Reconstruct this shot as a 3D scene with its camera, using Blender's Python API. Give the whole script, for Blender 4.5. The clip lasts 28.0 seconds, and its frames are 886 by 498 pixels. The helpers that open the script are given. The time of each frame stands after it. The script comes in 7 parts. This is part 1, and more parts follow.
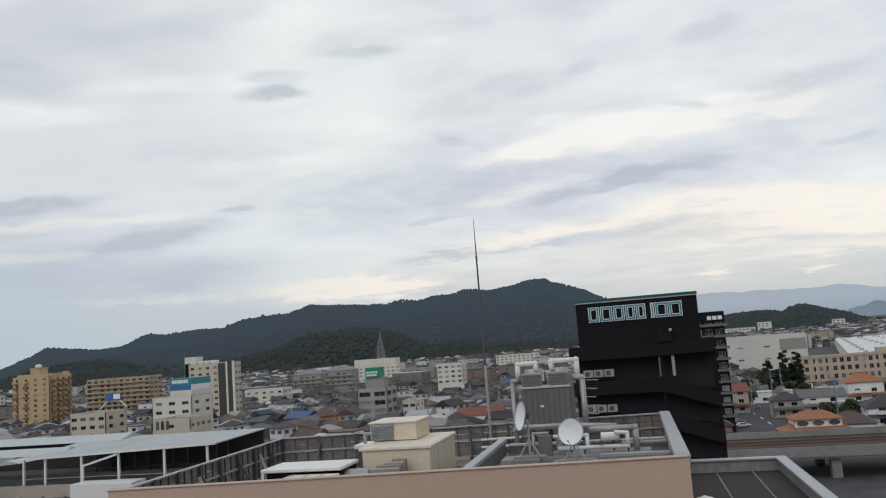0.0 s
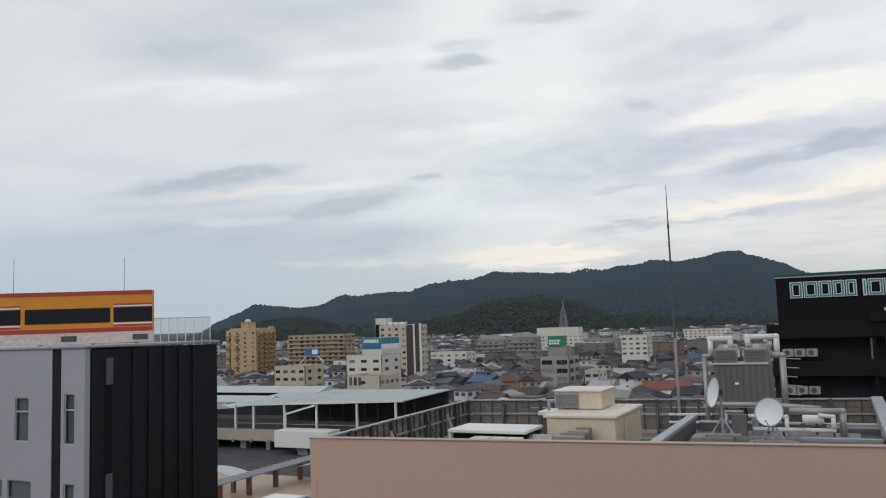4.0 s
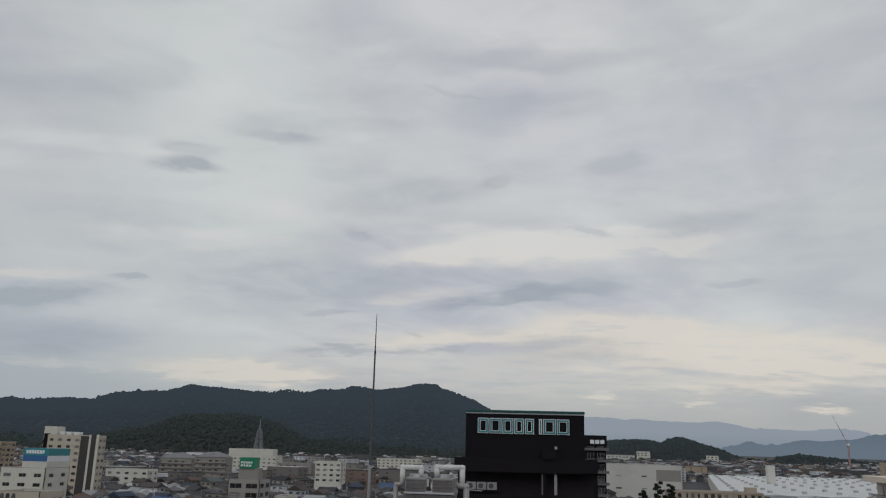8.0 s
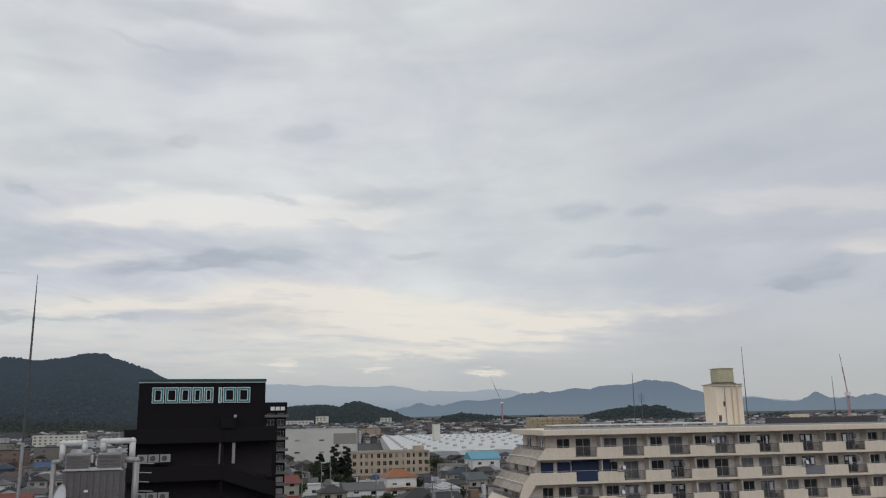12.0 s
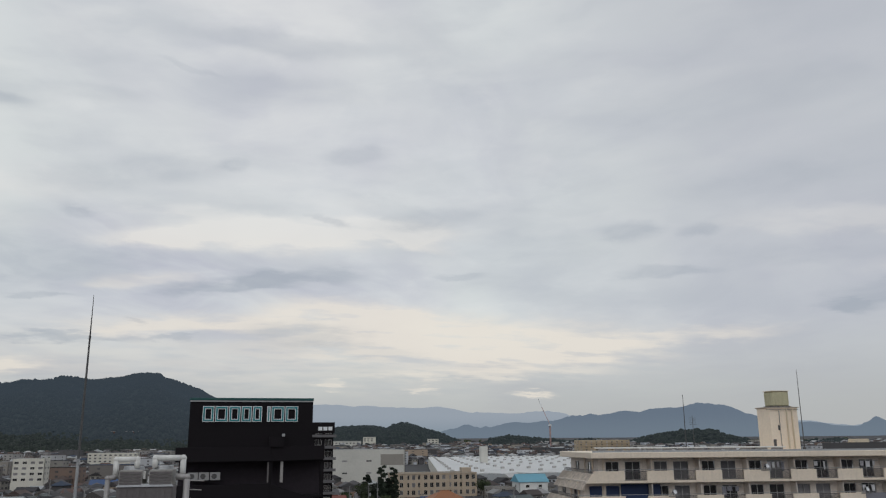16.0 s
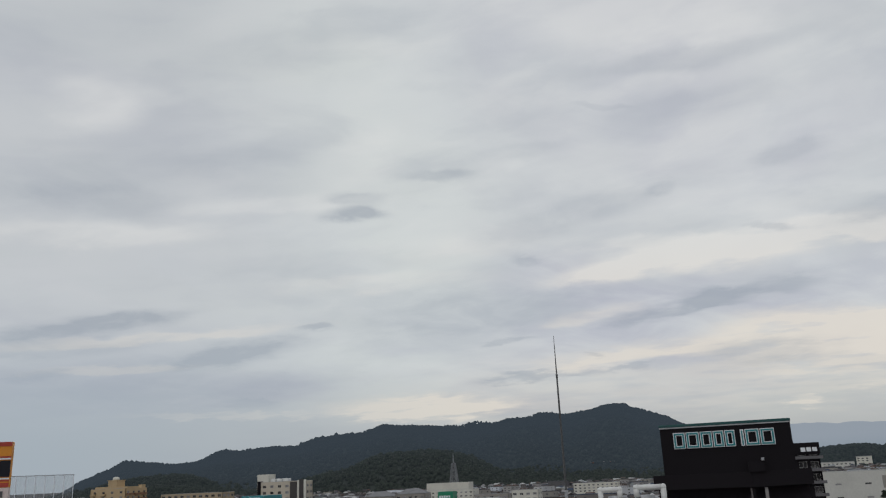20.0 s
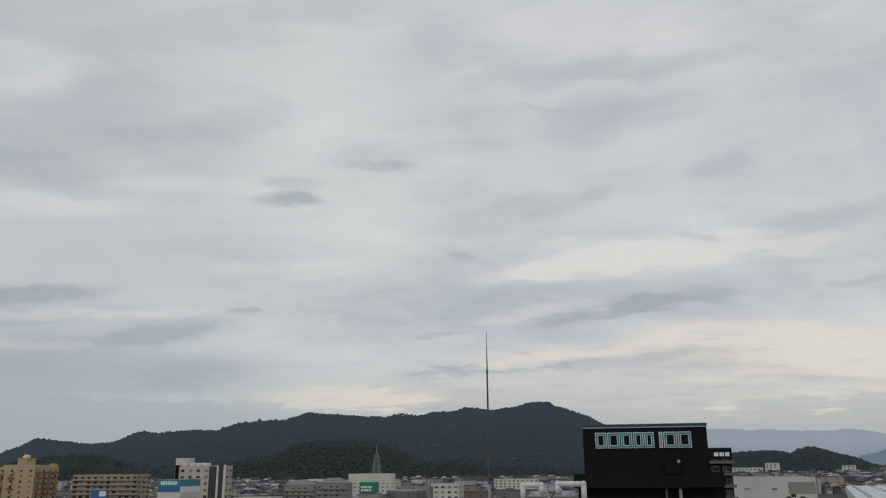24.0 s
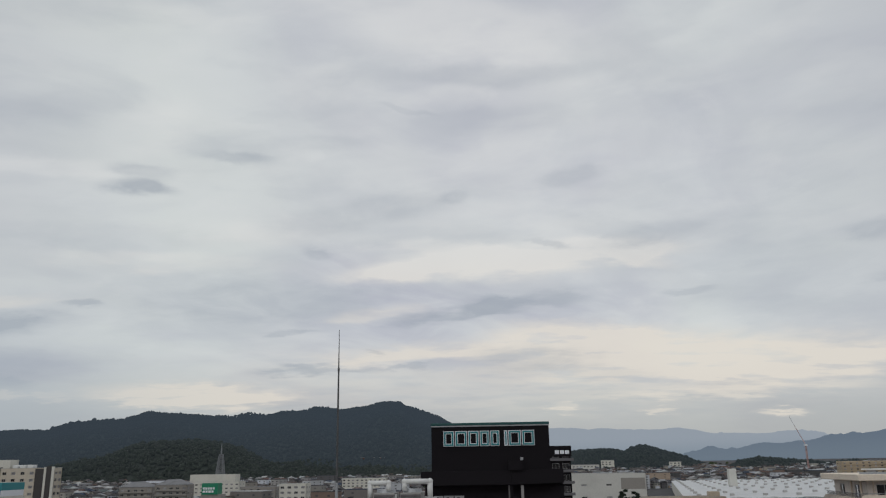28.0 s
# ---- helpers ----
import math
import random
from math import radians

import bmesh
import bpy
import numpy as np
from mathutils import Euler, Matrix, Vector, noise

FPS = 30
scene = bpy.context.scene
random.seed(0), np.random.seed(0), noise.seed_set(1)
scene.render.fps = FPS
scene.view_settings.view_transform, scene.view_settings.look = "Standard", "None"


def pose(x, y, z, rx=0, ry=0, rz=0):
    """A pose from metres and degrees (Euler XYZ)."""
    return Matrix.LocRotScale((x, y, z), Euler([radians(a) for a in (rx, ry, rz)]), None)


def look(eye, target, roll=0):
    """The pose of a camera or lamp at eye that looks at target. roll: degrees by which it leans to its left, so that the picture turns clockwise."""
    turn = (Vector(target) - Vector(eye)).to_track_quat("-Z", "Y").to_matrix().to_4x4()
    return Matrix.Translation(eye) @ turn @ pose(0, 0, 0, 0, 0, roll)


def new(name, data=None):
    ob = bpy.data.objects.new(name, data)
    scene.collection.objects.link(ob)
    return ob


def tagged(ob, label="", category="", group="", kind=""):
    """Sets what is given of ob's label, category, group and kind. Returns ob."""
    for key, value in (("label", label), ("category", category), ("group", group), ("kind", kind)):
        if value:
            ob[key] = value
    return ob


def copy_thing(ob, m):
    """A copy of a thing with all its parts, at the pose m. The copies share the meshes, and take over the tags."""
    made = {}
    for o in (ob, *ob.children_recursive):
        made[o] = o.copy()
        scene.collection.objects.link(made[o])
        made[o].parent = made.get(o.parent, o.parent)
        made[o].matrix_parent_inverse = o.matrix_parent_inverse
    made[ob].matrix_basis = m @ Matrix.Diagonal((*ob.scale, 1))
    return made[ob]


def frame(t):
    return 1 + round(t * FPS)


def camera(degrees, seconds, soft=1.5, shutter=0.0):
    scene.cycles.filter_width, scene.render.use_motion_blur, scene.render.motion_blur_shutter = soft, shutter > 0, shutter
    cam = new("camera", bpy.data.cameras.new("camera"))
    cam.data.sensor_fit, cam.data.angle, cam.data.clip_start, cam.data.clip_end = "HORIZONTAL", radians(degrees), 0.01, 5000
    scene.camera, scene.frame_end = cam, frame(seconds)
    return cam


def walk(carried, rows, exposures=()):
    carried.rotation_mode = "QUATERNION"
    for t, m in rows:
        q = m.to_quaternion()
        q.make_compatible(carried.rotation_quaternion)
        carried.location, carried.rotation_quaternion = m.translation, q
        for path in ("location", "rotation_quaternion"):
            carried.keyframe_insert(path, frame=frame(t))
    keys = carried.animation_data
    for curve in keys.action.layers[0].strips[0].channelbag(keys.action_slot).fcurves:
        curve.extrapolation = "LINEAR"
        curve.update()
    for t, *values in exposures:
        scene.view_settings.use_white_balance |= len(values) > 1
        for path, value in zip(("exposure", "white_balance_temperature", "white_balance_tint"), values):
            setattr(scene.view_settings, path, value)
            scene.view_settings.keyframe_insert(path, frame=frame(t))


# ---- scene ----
# ---- camera and its walk: seconds, place, heading, pitch, roll ----
EYE = (0.0, 0.0, 30.0)
ROWS = [
    (0, 0.174, 0.085, 0.181, 13.18, 7.12, 4.32),
    (0.5, 0.158, 0.013, 0.147, 19.38, 8.44, 3.91),
    (1, 0.114, 0.008, 0.137, 24.07, 9.31, 3.44),
    (1.5, 0.110, 0.037, 0.128, 25.26, 10.90, 2.43),
    (2, 0.096, 0.020, 0.128, 23.48, 9.12, 1.11),
    (2.5, 0.104, 0.026, 0.109, 23.80, 9.83, 1.51),
    (4.5, -0.019, 0.106, 0.149, 27.17, 4.63, 1.47),
    (5, 0.060, 0.094, 0.103, 28.08, 4.96, 0.90),
    (5.5, 0.082, 0.061, 0.137, 22.77, 9.95, 0.91),
    (6, 0.079, 0.083, 0.146, 21.36, 9.89, -1.41),
    (6.5, 0.068, 0.020, 0.058, 16.87, 18.05, -1.33),
    (7, 0.053, -0.033, 0.063, 12.03, 16.48, 0.09),
    (7.5, -0.029, -0.073, 0.046, 11.77, 15.22, -1.70),
    (8, -0.068, -0.105, 0.048, 4.98, 13.99, -1.47),
    (8.5, -0.111, -0.091, 0.055, -5.80, 12.00, -1.48),
    (9, -0.076, -0.011, 0.063, -12.92, 9.73, -0.95),
    (9.5, -0.070, -0.025, 0.057, -17.68, 9.15, -0.49),
    (10, -0.028, 0.003, 0.002, -20.18, 7.97, 0.23),
    (10.5, -0.029, 0.007, -0.024, -21.34, 8.63, 0.61),
    (11, -0.072, 0.025, 0.004, -20.31, 9.49, 0.67),
    (11.5, -0.089, 0.007, 0.001, -18.18, 11.24, 1.17),
    (12, -0.066, 0.030, 0.001, -16.97, 11.83, 0.93),
    (12.5, -0.035, 0.050, 0.012, -15.45, 11.92, 0.63),
    (13, -0.065, 0.063, 0.018, -12.93, 13.01, 0.73),
    (13.5, -0.069, 0.060, 0.015, -6.68, 13.22, 0.94),
    (15.5, -0.073, -0.107, -0.064, -8.10, 12.66, 0.81),
    (16, -0.029, -0.086, -0.066, -13.69, 13.34, 0.37),
    (16.5, -0.081, -0.029, -0.064, -16.38, 13.58, -0.75),
    (17, -0.093, -0.022, -0.040, -15.72, 14.00, -0.67),
    (17.5, -0.056, -0.021, -0.037, -11.25, 14.09, 0.53),
    (18, -0.007, 0.028, -0.064, -2.40, 14.40, 1.86),
    (18.5, 0.016, 0.035, -0.065, 6.90, 14.65, 2.38),
    (19, -0.063, 0.049, -0.052, 12.45, 14.98, 2.65),
    (19.5, -0.072, 0.046, -0.045, 15.61, 15.74, 2.52),
    (20, -0.055, -0.006, -0.005, 18.31, 15.94, 2.48),
    (20.5, -0.030, 0.005, 0.008, 19.32, 16.49, 2.51),
    (21, -0.027, 0.012, 0.017, 19.10, 16.43, 2.77),
    (21.5, -0.044, 0.000, 0.010, 18.40, 16.29, 3.32),
    (23.5, -0.179, -0.251, -0.033, 16.02, 15.59, 0.62),
    (24, -0.167, -0.280, -0.065, 12.98, 15.29, 0.39),
    (24.5, -0.166, -0.246, -0.071, 8.80, 13.72, 0.14),
    (25, -0.134, -0.164, -0.109, 9.46, 12.36, 1.06),
    (25.5, -0.102, -0.138, -0.107, 10.60, 13.97, 2.68),
    (26, -0.109, -0.116, -0.114, 11.29, 12.53, 3.09),
    (26.5, -0.150, -0.123, -0.111, 13.73, 12.27, 1.96),
    (27, -0.123, -0.157, -0.145, 10.48, 14.25, 1.84),
    (27.5, -0.087, -0.181, -0.151, 9.74, 14.91, 2.02),
    (27.9, -0.151, -0.249, -0.123, 8.70, 15.38, 2.05),
    (28, -0.142, -0.261, -0.119, 2.59, 15.12, 0.92),
]
cam = camera(57.72, 28.0, soft=1.2)
walk(cam, [(t, pose(EYE[0] + x, EYE[1] + y, EYE[2] + z, 90 + p, r, h)) for t, x, y, z, h, p, r in ROWS],
     exposures=[(0, 0.10), (1, 0.12), (2, 0.03), (3.5, 0.08), (5, 0.15), (6, 0.09), (6.5, -0.25), (7, -0.50), (8, -0.40), (9, 0.06), (10, 0.08), (11, 0.05), (12, -0.13), (13, -0.19),
                (16, -0.19), (17, -0.22), (18, -0.32), (20, -0.29), (24, -0.33), (25, -0.20), (26, -0.27), (28, -0.29)])
# ---- node helpers ----
def link(tree, value, socket):
    if isinstance(value, (int, float, tuple)):
        socket.default_value = value
    else:
        tree.links.new(value, socket)


def calc(tree, op, a, b=0.0, c=None):
    n = tree.nodes.new("ShaderNodeMath")
    n.operation = op
    link(tree, a, n.inputs[0])
    link(tree, b, n.inputs[1])
    if c is not None:
        link(tree, c, n.inputs[2])
    return n.outputs[0]


def blend(tree, fac, a, b, kind="MIX"):
    n = tree.nodes.new("ShaderNodeMix")
    n.data_type, n.blend_type = "RGBA", kind
    link(tree, fac, n.inputs[0])
    link(tree, a if not isinstance(a, tuple) else (*a[:3], 1.0), n.inputs[6])
    link(tree, b if not isinstance(b, tuple) else (*b[:3], 1.0), n.inputs[7])
    return n.outputs[2]


def grain(tree, vector, scale, detail=4.0, rough=0.55, distort=0.0):
    n = tree.nodes.new("ShaderNodeTexNoise")
    n.inputs["Scale"].default_value = scale
    n.inputs["Detail"].default_value = detail
    n.inputs["Roughness"].default_value = rough
    n.inputs["Distortion"].default_value = distort
    if vector is not None:
        tree.links.new(vector, n.inputs["Vector"])
    return n.outputs[0]


def steps(tree, fac, lo, hi, a=0.0, b=1.0, smooth=True):
    n = tree.nodes.new("ShaderNodeMapRange")
    n.interpolation_type = "SMOOTHSTEP" if smooth else "LINEAR"
    link(tree, fac, n.inputs[0])
    for i, v in enumerate((lo, hi, a, b)):
        n.inputs[i + 1].default_value = v
    return n.outputs[0]


def scaled(tree, vector, sx, sy, sz):
    n = tree.nodes.new("ShaderNodeVectorMath")
    n.operation = "MULTIPLY"
    tree.links.new(vector, n.inputs[0])
    n.inputs[1].default_value = (sx, sy, sz)
    return n.outputs[0]


# ---- sky: layered stratocumulus over a thin clear sky ----
SUN_AZ, SUN_EL = 192.0, 36.0
world = bpy.data.worlds.new("sky")
scene.world = world
world.use_nodes = True
wt = world.node_tree
wt.nodes.clear()
coord = wt.nodes.new("ShaderNodeTexCoord").outputs["Generated"]
split = wt.nodes.new("ShaderNodeSeparateXYZ")
wt.links.new(coord, split.inputs[0])
sx, sy, sz = split.outputs
up = calc(wt, "MAXIMUM", sz, 0.0)
# the cloud deck is a level sheet: its cells shrink towards the horizon
hgt = calc(wt, "ADD", up, 0.13)
deck = wt.nodes.new("ShaderNodeCombineXYZ")
wt.links.new(calc(wt, "DIVIDE", sx, hgt), deck.inputs[0])
wt.links.new(calc(wt, "DIVIDE", sy, hgt), deck.inputs[1])
deck = deck.outputs[0]
az = calc(wt, "MULTIPLY", calc(wt, "ARCTAN2", sx, sy), 57.2958)
el = calc(wt, "MULTIPLY", calc(wt, "ARCSINE", sz), 57.2958)
wob = grain(wt, deck, 2.6, 4.0, 0.5)
wob2 = grain(wt, scaled(wt, deck, 1.0, 1.6, 1.0), 3.1, 4.0, 0.5)
tear = calc(wt, "SUBTRACT", grain(wt, deck, 9.0, 4.0, 0.55), 0.5)
azw = calc(wt, "MULTIPLY_ADD", tear, 2.6, calc(wt, "MULTIPLY_ADD", calc(wt, "SUBTRACT", wob, 0.5), 3.2, az))
elw = calc(wt, "MULTIPLY_ADD", tear, 0.9, calc(wt, "MULTIPLY_ADD", calc(wt, "SUBTRACT", wob2, 0.5), 1.3, el))


def puff(a, e, w, h, k, tilt=0.0):
    """One cloud: its heading and height in degrees, its half width and half height, its strength and lean."""
    da = calc(wt, "SUBTRACT", azw, a)
    de = calc(wt, "MULTIPLY_ADD", da, -tilt, calc(wt, "SUBTRACT", elw, e))
    qa = calc(wt, "POWER", calc(wt, "ABSOLUTE", calc(wt, "DIVIDE", da, w)), 2.0)
    qe = calc(wt, "POWER", calc(wt, "ABSOLUTE", calc(wt, "DIVIDE", de, h)), 2.0)
    return calc(wt, "MULTIPLY", steps(wt, calc(wt, "EXPONENT", calc(wt, "MULTIPLY", calc(wt, "ADD", qa, qe), -0.8)), 0.06, 0.8), k)


# small dark lenses, long thin ones near the horizon, those to the east; broad grey banks; pale gaps
LENSES = ((-23.9, 19.7, 1.9, 0.48, 0.6, -0.01), (-23.9, 18.6, 2.0, 0.48, 1.0, 0.04), (-18.2, 21.1, 2.4, 0.44, 0.55, -0.04), (-42.2, 10.5, 5.7, 0.56, 1.0, 0.17), (-32.9, 8.8, 3.7, 0.8, 0.95, 0.18),
          (-26.9, 10.6, 1.1, 0.24, 0.6, 0.07), (-13.0, 9.2, 1.8, 0.2, 0.5, 0.01), (-11.2, 6.6, 3.8, 0.32, 0.8, 0.01), (-5.1, 6.8, 1.6, 0.16, 0.5, 0.02), (-1.8, 10.5, 4.2, 0.4, 0.8, 0.13),
          (1.8, 11.1, 2.3, 0.5, 0.7, 0.03), (5.5, 11.4, 1.8, 0.55, 0.6, -0.04), (-1.8, 18.8, 1.3, 0.4, 0.4, 0.22), (7.2, 19.8, 2.2, 0.6, 0.45, 0.1), (5.4, 15.2, 1.3, 0.34, 0.55, -0.25), (-11.6, 14.9, 1.0, 0.32, 0.45, -0.07))
EAST = ((27.3, 14.1, 1.9, 0.64, 0.6, -0.03), (32.1, 13.9, 1.5, 0.48, 0.55, 0.12), (29.6, 11.2, 2.9, 0.44, 0.6, 0.02), (42.4, 8.8, 2.2, 0.8, 0.65, 0.08), (40.7, 8.2, 1.2, 0.4, 0.5, -0.06),
        (48.6, 7.5, 1.8, 0.64, 0.5, -0.07), (14.5, 11.5, 1.8, 0.24, 0.45, 0.02), (-7.3, 7.9, 0.7, 0.16, 0.4, -0.07), (-5.2, 24.8, 1.8, 0.2, 0.35, -0.16), (-44.9, 7.3, 2.4, 0.36, 0.5, 0.07), (-31.1, 5.5, 1.4, 0.32, 0.5, -0.02))
BANKS = ((1.0, 27.3, 6.8, 0.64, 0.4, -0.03), (-15.9, 11.3, 7.0, 1.53, 0.55, 0.0), (-8.4, 17.6, 6.3, 1.05, 0.42, 0.18), (-11.8, 22.5, 3.0, 0.56, 0.3, 0.05), (-41.2, 20.7, 8.2, 1.45, 0.35, 0.19),
         (-42.1, 18.8, 5.1, 0.88, 0.35, 0.02), (-36.7, 6.5, 10.5, 0.88, 0.4, 0.03), (3.7, 7.1, 3.7, 0.88, 0.5, -0.02), (-44.1, 9.0, 5.3, 0.56, 0.4, 0.08), (-35.7, 8.4, 4.9, 0.48, 0.3, 0.09),
         (10.4, 15.9, 3.8, 0.88, 0.25, -0.29), (2.5, 24.1, 5.7, 1.05, 0.25, -0.01), (-31.5, 21.6, 4.3, 1.61, 0.2, 0.04), (-26.9, 15.0, 8.3, 0.88, 0.22, 0.05), (-44.8, 29.1, 7.8, 1.81, 0.22, 0.26), (-30.4, 29.7, 6.0, 1.21, 0.2, 0.18))
EAST_BANKS = ((12.7, 15.5, 3.8, 0.72, 0.35, 0.11), (16.8, 13.6, 9.1, 1.21, 0.2, -0.07), (44.5, 17.8, 8.5, 1.61, 0.22, 0.08), (35.1, 16.6, 6.3, 0.8, 0.2, 0.06), (24.1, 9.6, 7.3, 0.64, 0.18, -0.02),
              (38.7, 11.7, 6.6, 0.56, 0.18, -0.07), (33.4, 22.4, 11.3, 1.21, 0.22, 0.04), (8.0, 6.1, 3.6, 0.56, 0.25, -0.1), (11.9, 27.5, 5.4, 1.61, 0.2, -0.28), (41.6, 27.1, 4.5, 1.61, 0.2, -0.13))
PALE = ((-42.8, 25.1, 3.3, 1.61, 0.4, 0.14), (2.6, 14.2, 9.5, 0.97, 0.75, 0.05), (10.1, 14.5, 4.6, 0.8, 0.45, -0.08), (-19.4, 4.8, 5.4, 0.75, 1.0, -0.01), (-23.1, 22.7, 2.6, 1.61, 0.3, 0.33),
        (-14.4, 16.4, 4.6, 1.05, 0.35, 0.11), (-0.6, 30.5, 11.2, 2.41, 0.4, -0.17), (-42.6, 16.5, 8.4, 0.88, 0.4, 0.08), (7.4, 8.7, 5.7, 0.9, 0.65, -0.08), (-30.2, 19.1, 7.2, 0.64, 0.35, 0.08),
        (-38.6, 9.8, 9.0, 0.32, 0.35, 0.09), (-7.1, 10.5, 2.9, 0.48, 0.35, 0.13), (-22.0, 13.7, 6.6, 0.64, 0.25, 0.02), (-40.3, 7.8, 4.9, 0.24, 0.3, 0.06), (-32.2, 4.7, 6.1, 0.24, 0.3, -0.02), (-4.8, 13.8, 5.0, 0.48, 0.4, 0.11))
EAST_PALE = ((13.6, 6.8, 10.5, 1.3, 0.65, 0.01), (21.7, 5.6, 6.1, 0.64, 0.55, -0.01), (6.9, 8.2, 8.1, 0.88, 0.3, 0.03), (28.5, 6.7, 6.9, 0.48, 0.45, 0.03), (-0.9, 15.1, 7.1, 0.56, 0.3, -0.09),
             (19.6, 3.0, 1.2, 0.24, 0.6, 0.0), (5.8, 3.8, 0.8, 0.34, 0.5, 0.01), (12.4, 3.5, 1.1, 0.24, 0.4, 0.0), (47.4, 10.3, 3.7, 0.56, 0.35, -0.04), (41.7, 13.7, 6.6, 0.8, 0.25, -0.1),
             (-4.7, 7.7, 6.5, 0.56, 0.4, 0.06), (11.1, 13.9, 2.5, 0.48, 0.3, -0.23), (16.8, 4.6, 7.3, 0.4, 0.35, 0.0), (2.0, 22.0, 13.0, 8.0, 0.25, 0.0), (4.0, 6.0, 22.0, 2.4, 0.22, 0.0))
dark = pale = 0.0
turn = wt.nodes.new("ShaderNodeVectorRotate")
turn.rotation_type = "Z_AXIS"
wt.links.new(deck, turn.inputs["Vector"])
turn.inputs["Angle"].default_value = radians(24)
lean = turn.outputs[0]
for row in LENSES + EAST + BANKS + EAST_BANKS:
    dark = calc(wt, "ADD", puff(*row), dark)
for row in PALE + EAST_PALE:
    pale = calc(wt, "ADD", puff(*row), pale)
broad = steps(wt, grain(wt, scaled(wt, lean, 1.1, 0.8, 1.0), 0.66, 4.0, 0.5, 0.5), 0.36, 0.64)
fine = steps(wt, grain(wt, scaled(wt, lean, 1.15, 0.75, 1.0), 2.0, 7.0, 0.56, 0.7), 0.34, 0.68)
veil = wt.nodes.new("ShaderNodeTexSky")
veil.sky_type, veil.sun_disc = "NISHITA", False
veil.sun_elevation, veil.sun_rotation = radians(SUN_EL), radians(SUN_AZ)
SKY_HI, SKY_MID, SKY_LOW, SKY_DARK = (0.79, 0.83, 0.815), (0.575, 0.595, 0.675), (0.50, 0.515, 0.52), (0.37, 0.42, 0.49)
col = blend(wt, broad, SKY_MID, SKY_HI)
col = blend(wt, calc(wt, "MULTIPLY", fine, 0.5), col, (0.82, 0.855, 0.865))
# streaky cloud seen edge on, level and drawn out, with torn brighter gaps
flat = wt.nodes.new("ShaderNodeCombineXYZ")
wt.links.new(calc(wt, "MULTIPLY", azw, 0.075), flat.inputs[0])
wt.links.new(calc(wt, "MULTIPLY_ADD", el, 0.27, calc(wt, "MULTIPLY", az, -0.022)), flat.inputs[1])
flat = flat.outputs[0]
band = grain(wt, flat, 0.9, 5.0, 0.5, 0.3)
rag = grain(wt, scaled(wt, flat, 1.5, 1.2, 1.0), 1.1, 4.0, 0.48, 0.3)
col = blend(wt, steps(wt, band, 0.46, 0.70, 0.0, 0.34), col, (0.50, 0.545, 0.605))
col = blend(wt, steps(wt, rag, 0.48, 0.72, 0.0, 0.36), col, (0.88, 0.895, 0.885))
col = blend(wt, steps(wt, rag, 0.5, 0.28, 0.0, 0.24), col, (0.53, 0.57, 0.625))
col = blend(wt, steps(wt, az, -40.0, -20.0, 0.45, 0.0), col, (0.55, 0.57, 0.635))
col = blend(wt, steps(wt, az, 14.0, 40.0, 0.0, 0.65), col, (0.555, 0.575, 0.63))
col = blend(wt, steps(wt, el, 0.5, 9.0, 0.9, 0.0), col, SKY_LOW)
col = blend(wt, calc(wt, "MINIMUM", calc(wt, "MULTIPLY", pale, steps(wt, wob2, 0.3, 0.6, 0.4, 1.25)), 0.8), col, blend(wt, steps(wt, el, 7.0, 19.0), (0.97, 0.89, 0.78), (0.935, 0.94, 0.925)))
shred = steps(wt, grain(wt, scaled(wt, lean, 1.0, 0.9, 1.0), 4.6, 6.0, 0.6, 0.6), 0.3, 0.64, 0.62, 1.1)
col = blend(wt, calc(wt, "MINIMUM", calc(wt, "MULTIPLY", calc(wt, "MULTIPLY", dark, shred), 0.66), 0.6), col, SKY_DARK)
col = blend(wt, calc(wt, "MULTIPLY", steps(wt, el, 1.0, 13.0, 1.0, 0.0), steps(wt, az, -50.0, -8.0, 0.9, 0.0)), col, (0.44, 0.52, 0.60))
col = blend(wt, steps(wt, el, -2.0, 0.0, 1.0, 0.0), col, (0.20, 0.21, 0.21))
thin = wt.nodes.new("ShaderNodeBackground")
thin.inputs[1].default_value = 0.08
wt.links.new(veil.outputs[0], thin.inputs[0])
cloud = wt.nodes.new("ShaderNodeBackground")
cloud.inputs[1].default_value = 1.0
wt.links.new(col, cloud.inputs[0])
both = wt.nodes.new("ShaderNodeMixShader")
both.inputs[0].default_value = 0.93
wt.links.new(thin.outputs[0], both.inputs[1])
wt.links.new(cloud.outputs[0], both.inputs[2])
wt.links.new(both.outputs[0], wt.nodes.new("ShaderNodeOutputWorld").inputs[0])

sun = new("sun", bpy.data.lights.new("sun", "SUN"))
sun.data.energy, sun.data.angle, sun.data.color = 0.48, radians(40), (1.0, 0.975, 0.95)
sun.matrix_world = look((0, 0, 300), (-300 * math.sin(radians(SUN_AZ)), -300 * math.cos(radians(SUN_AZ)), 300 - 300 * math.tan(radians(SUN_EL))))


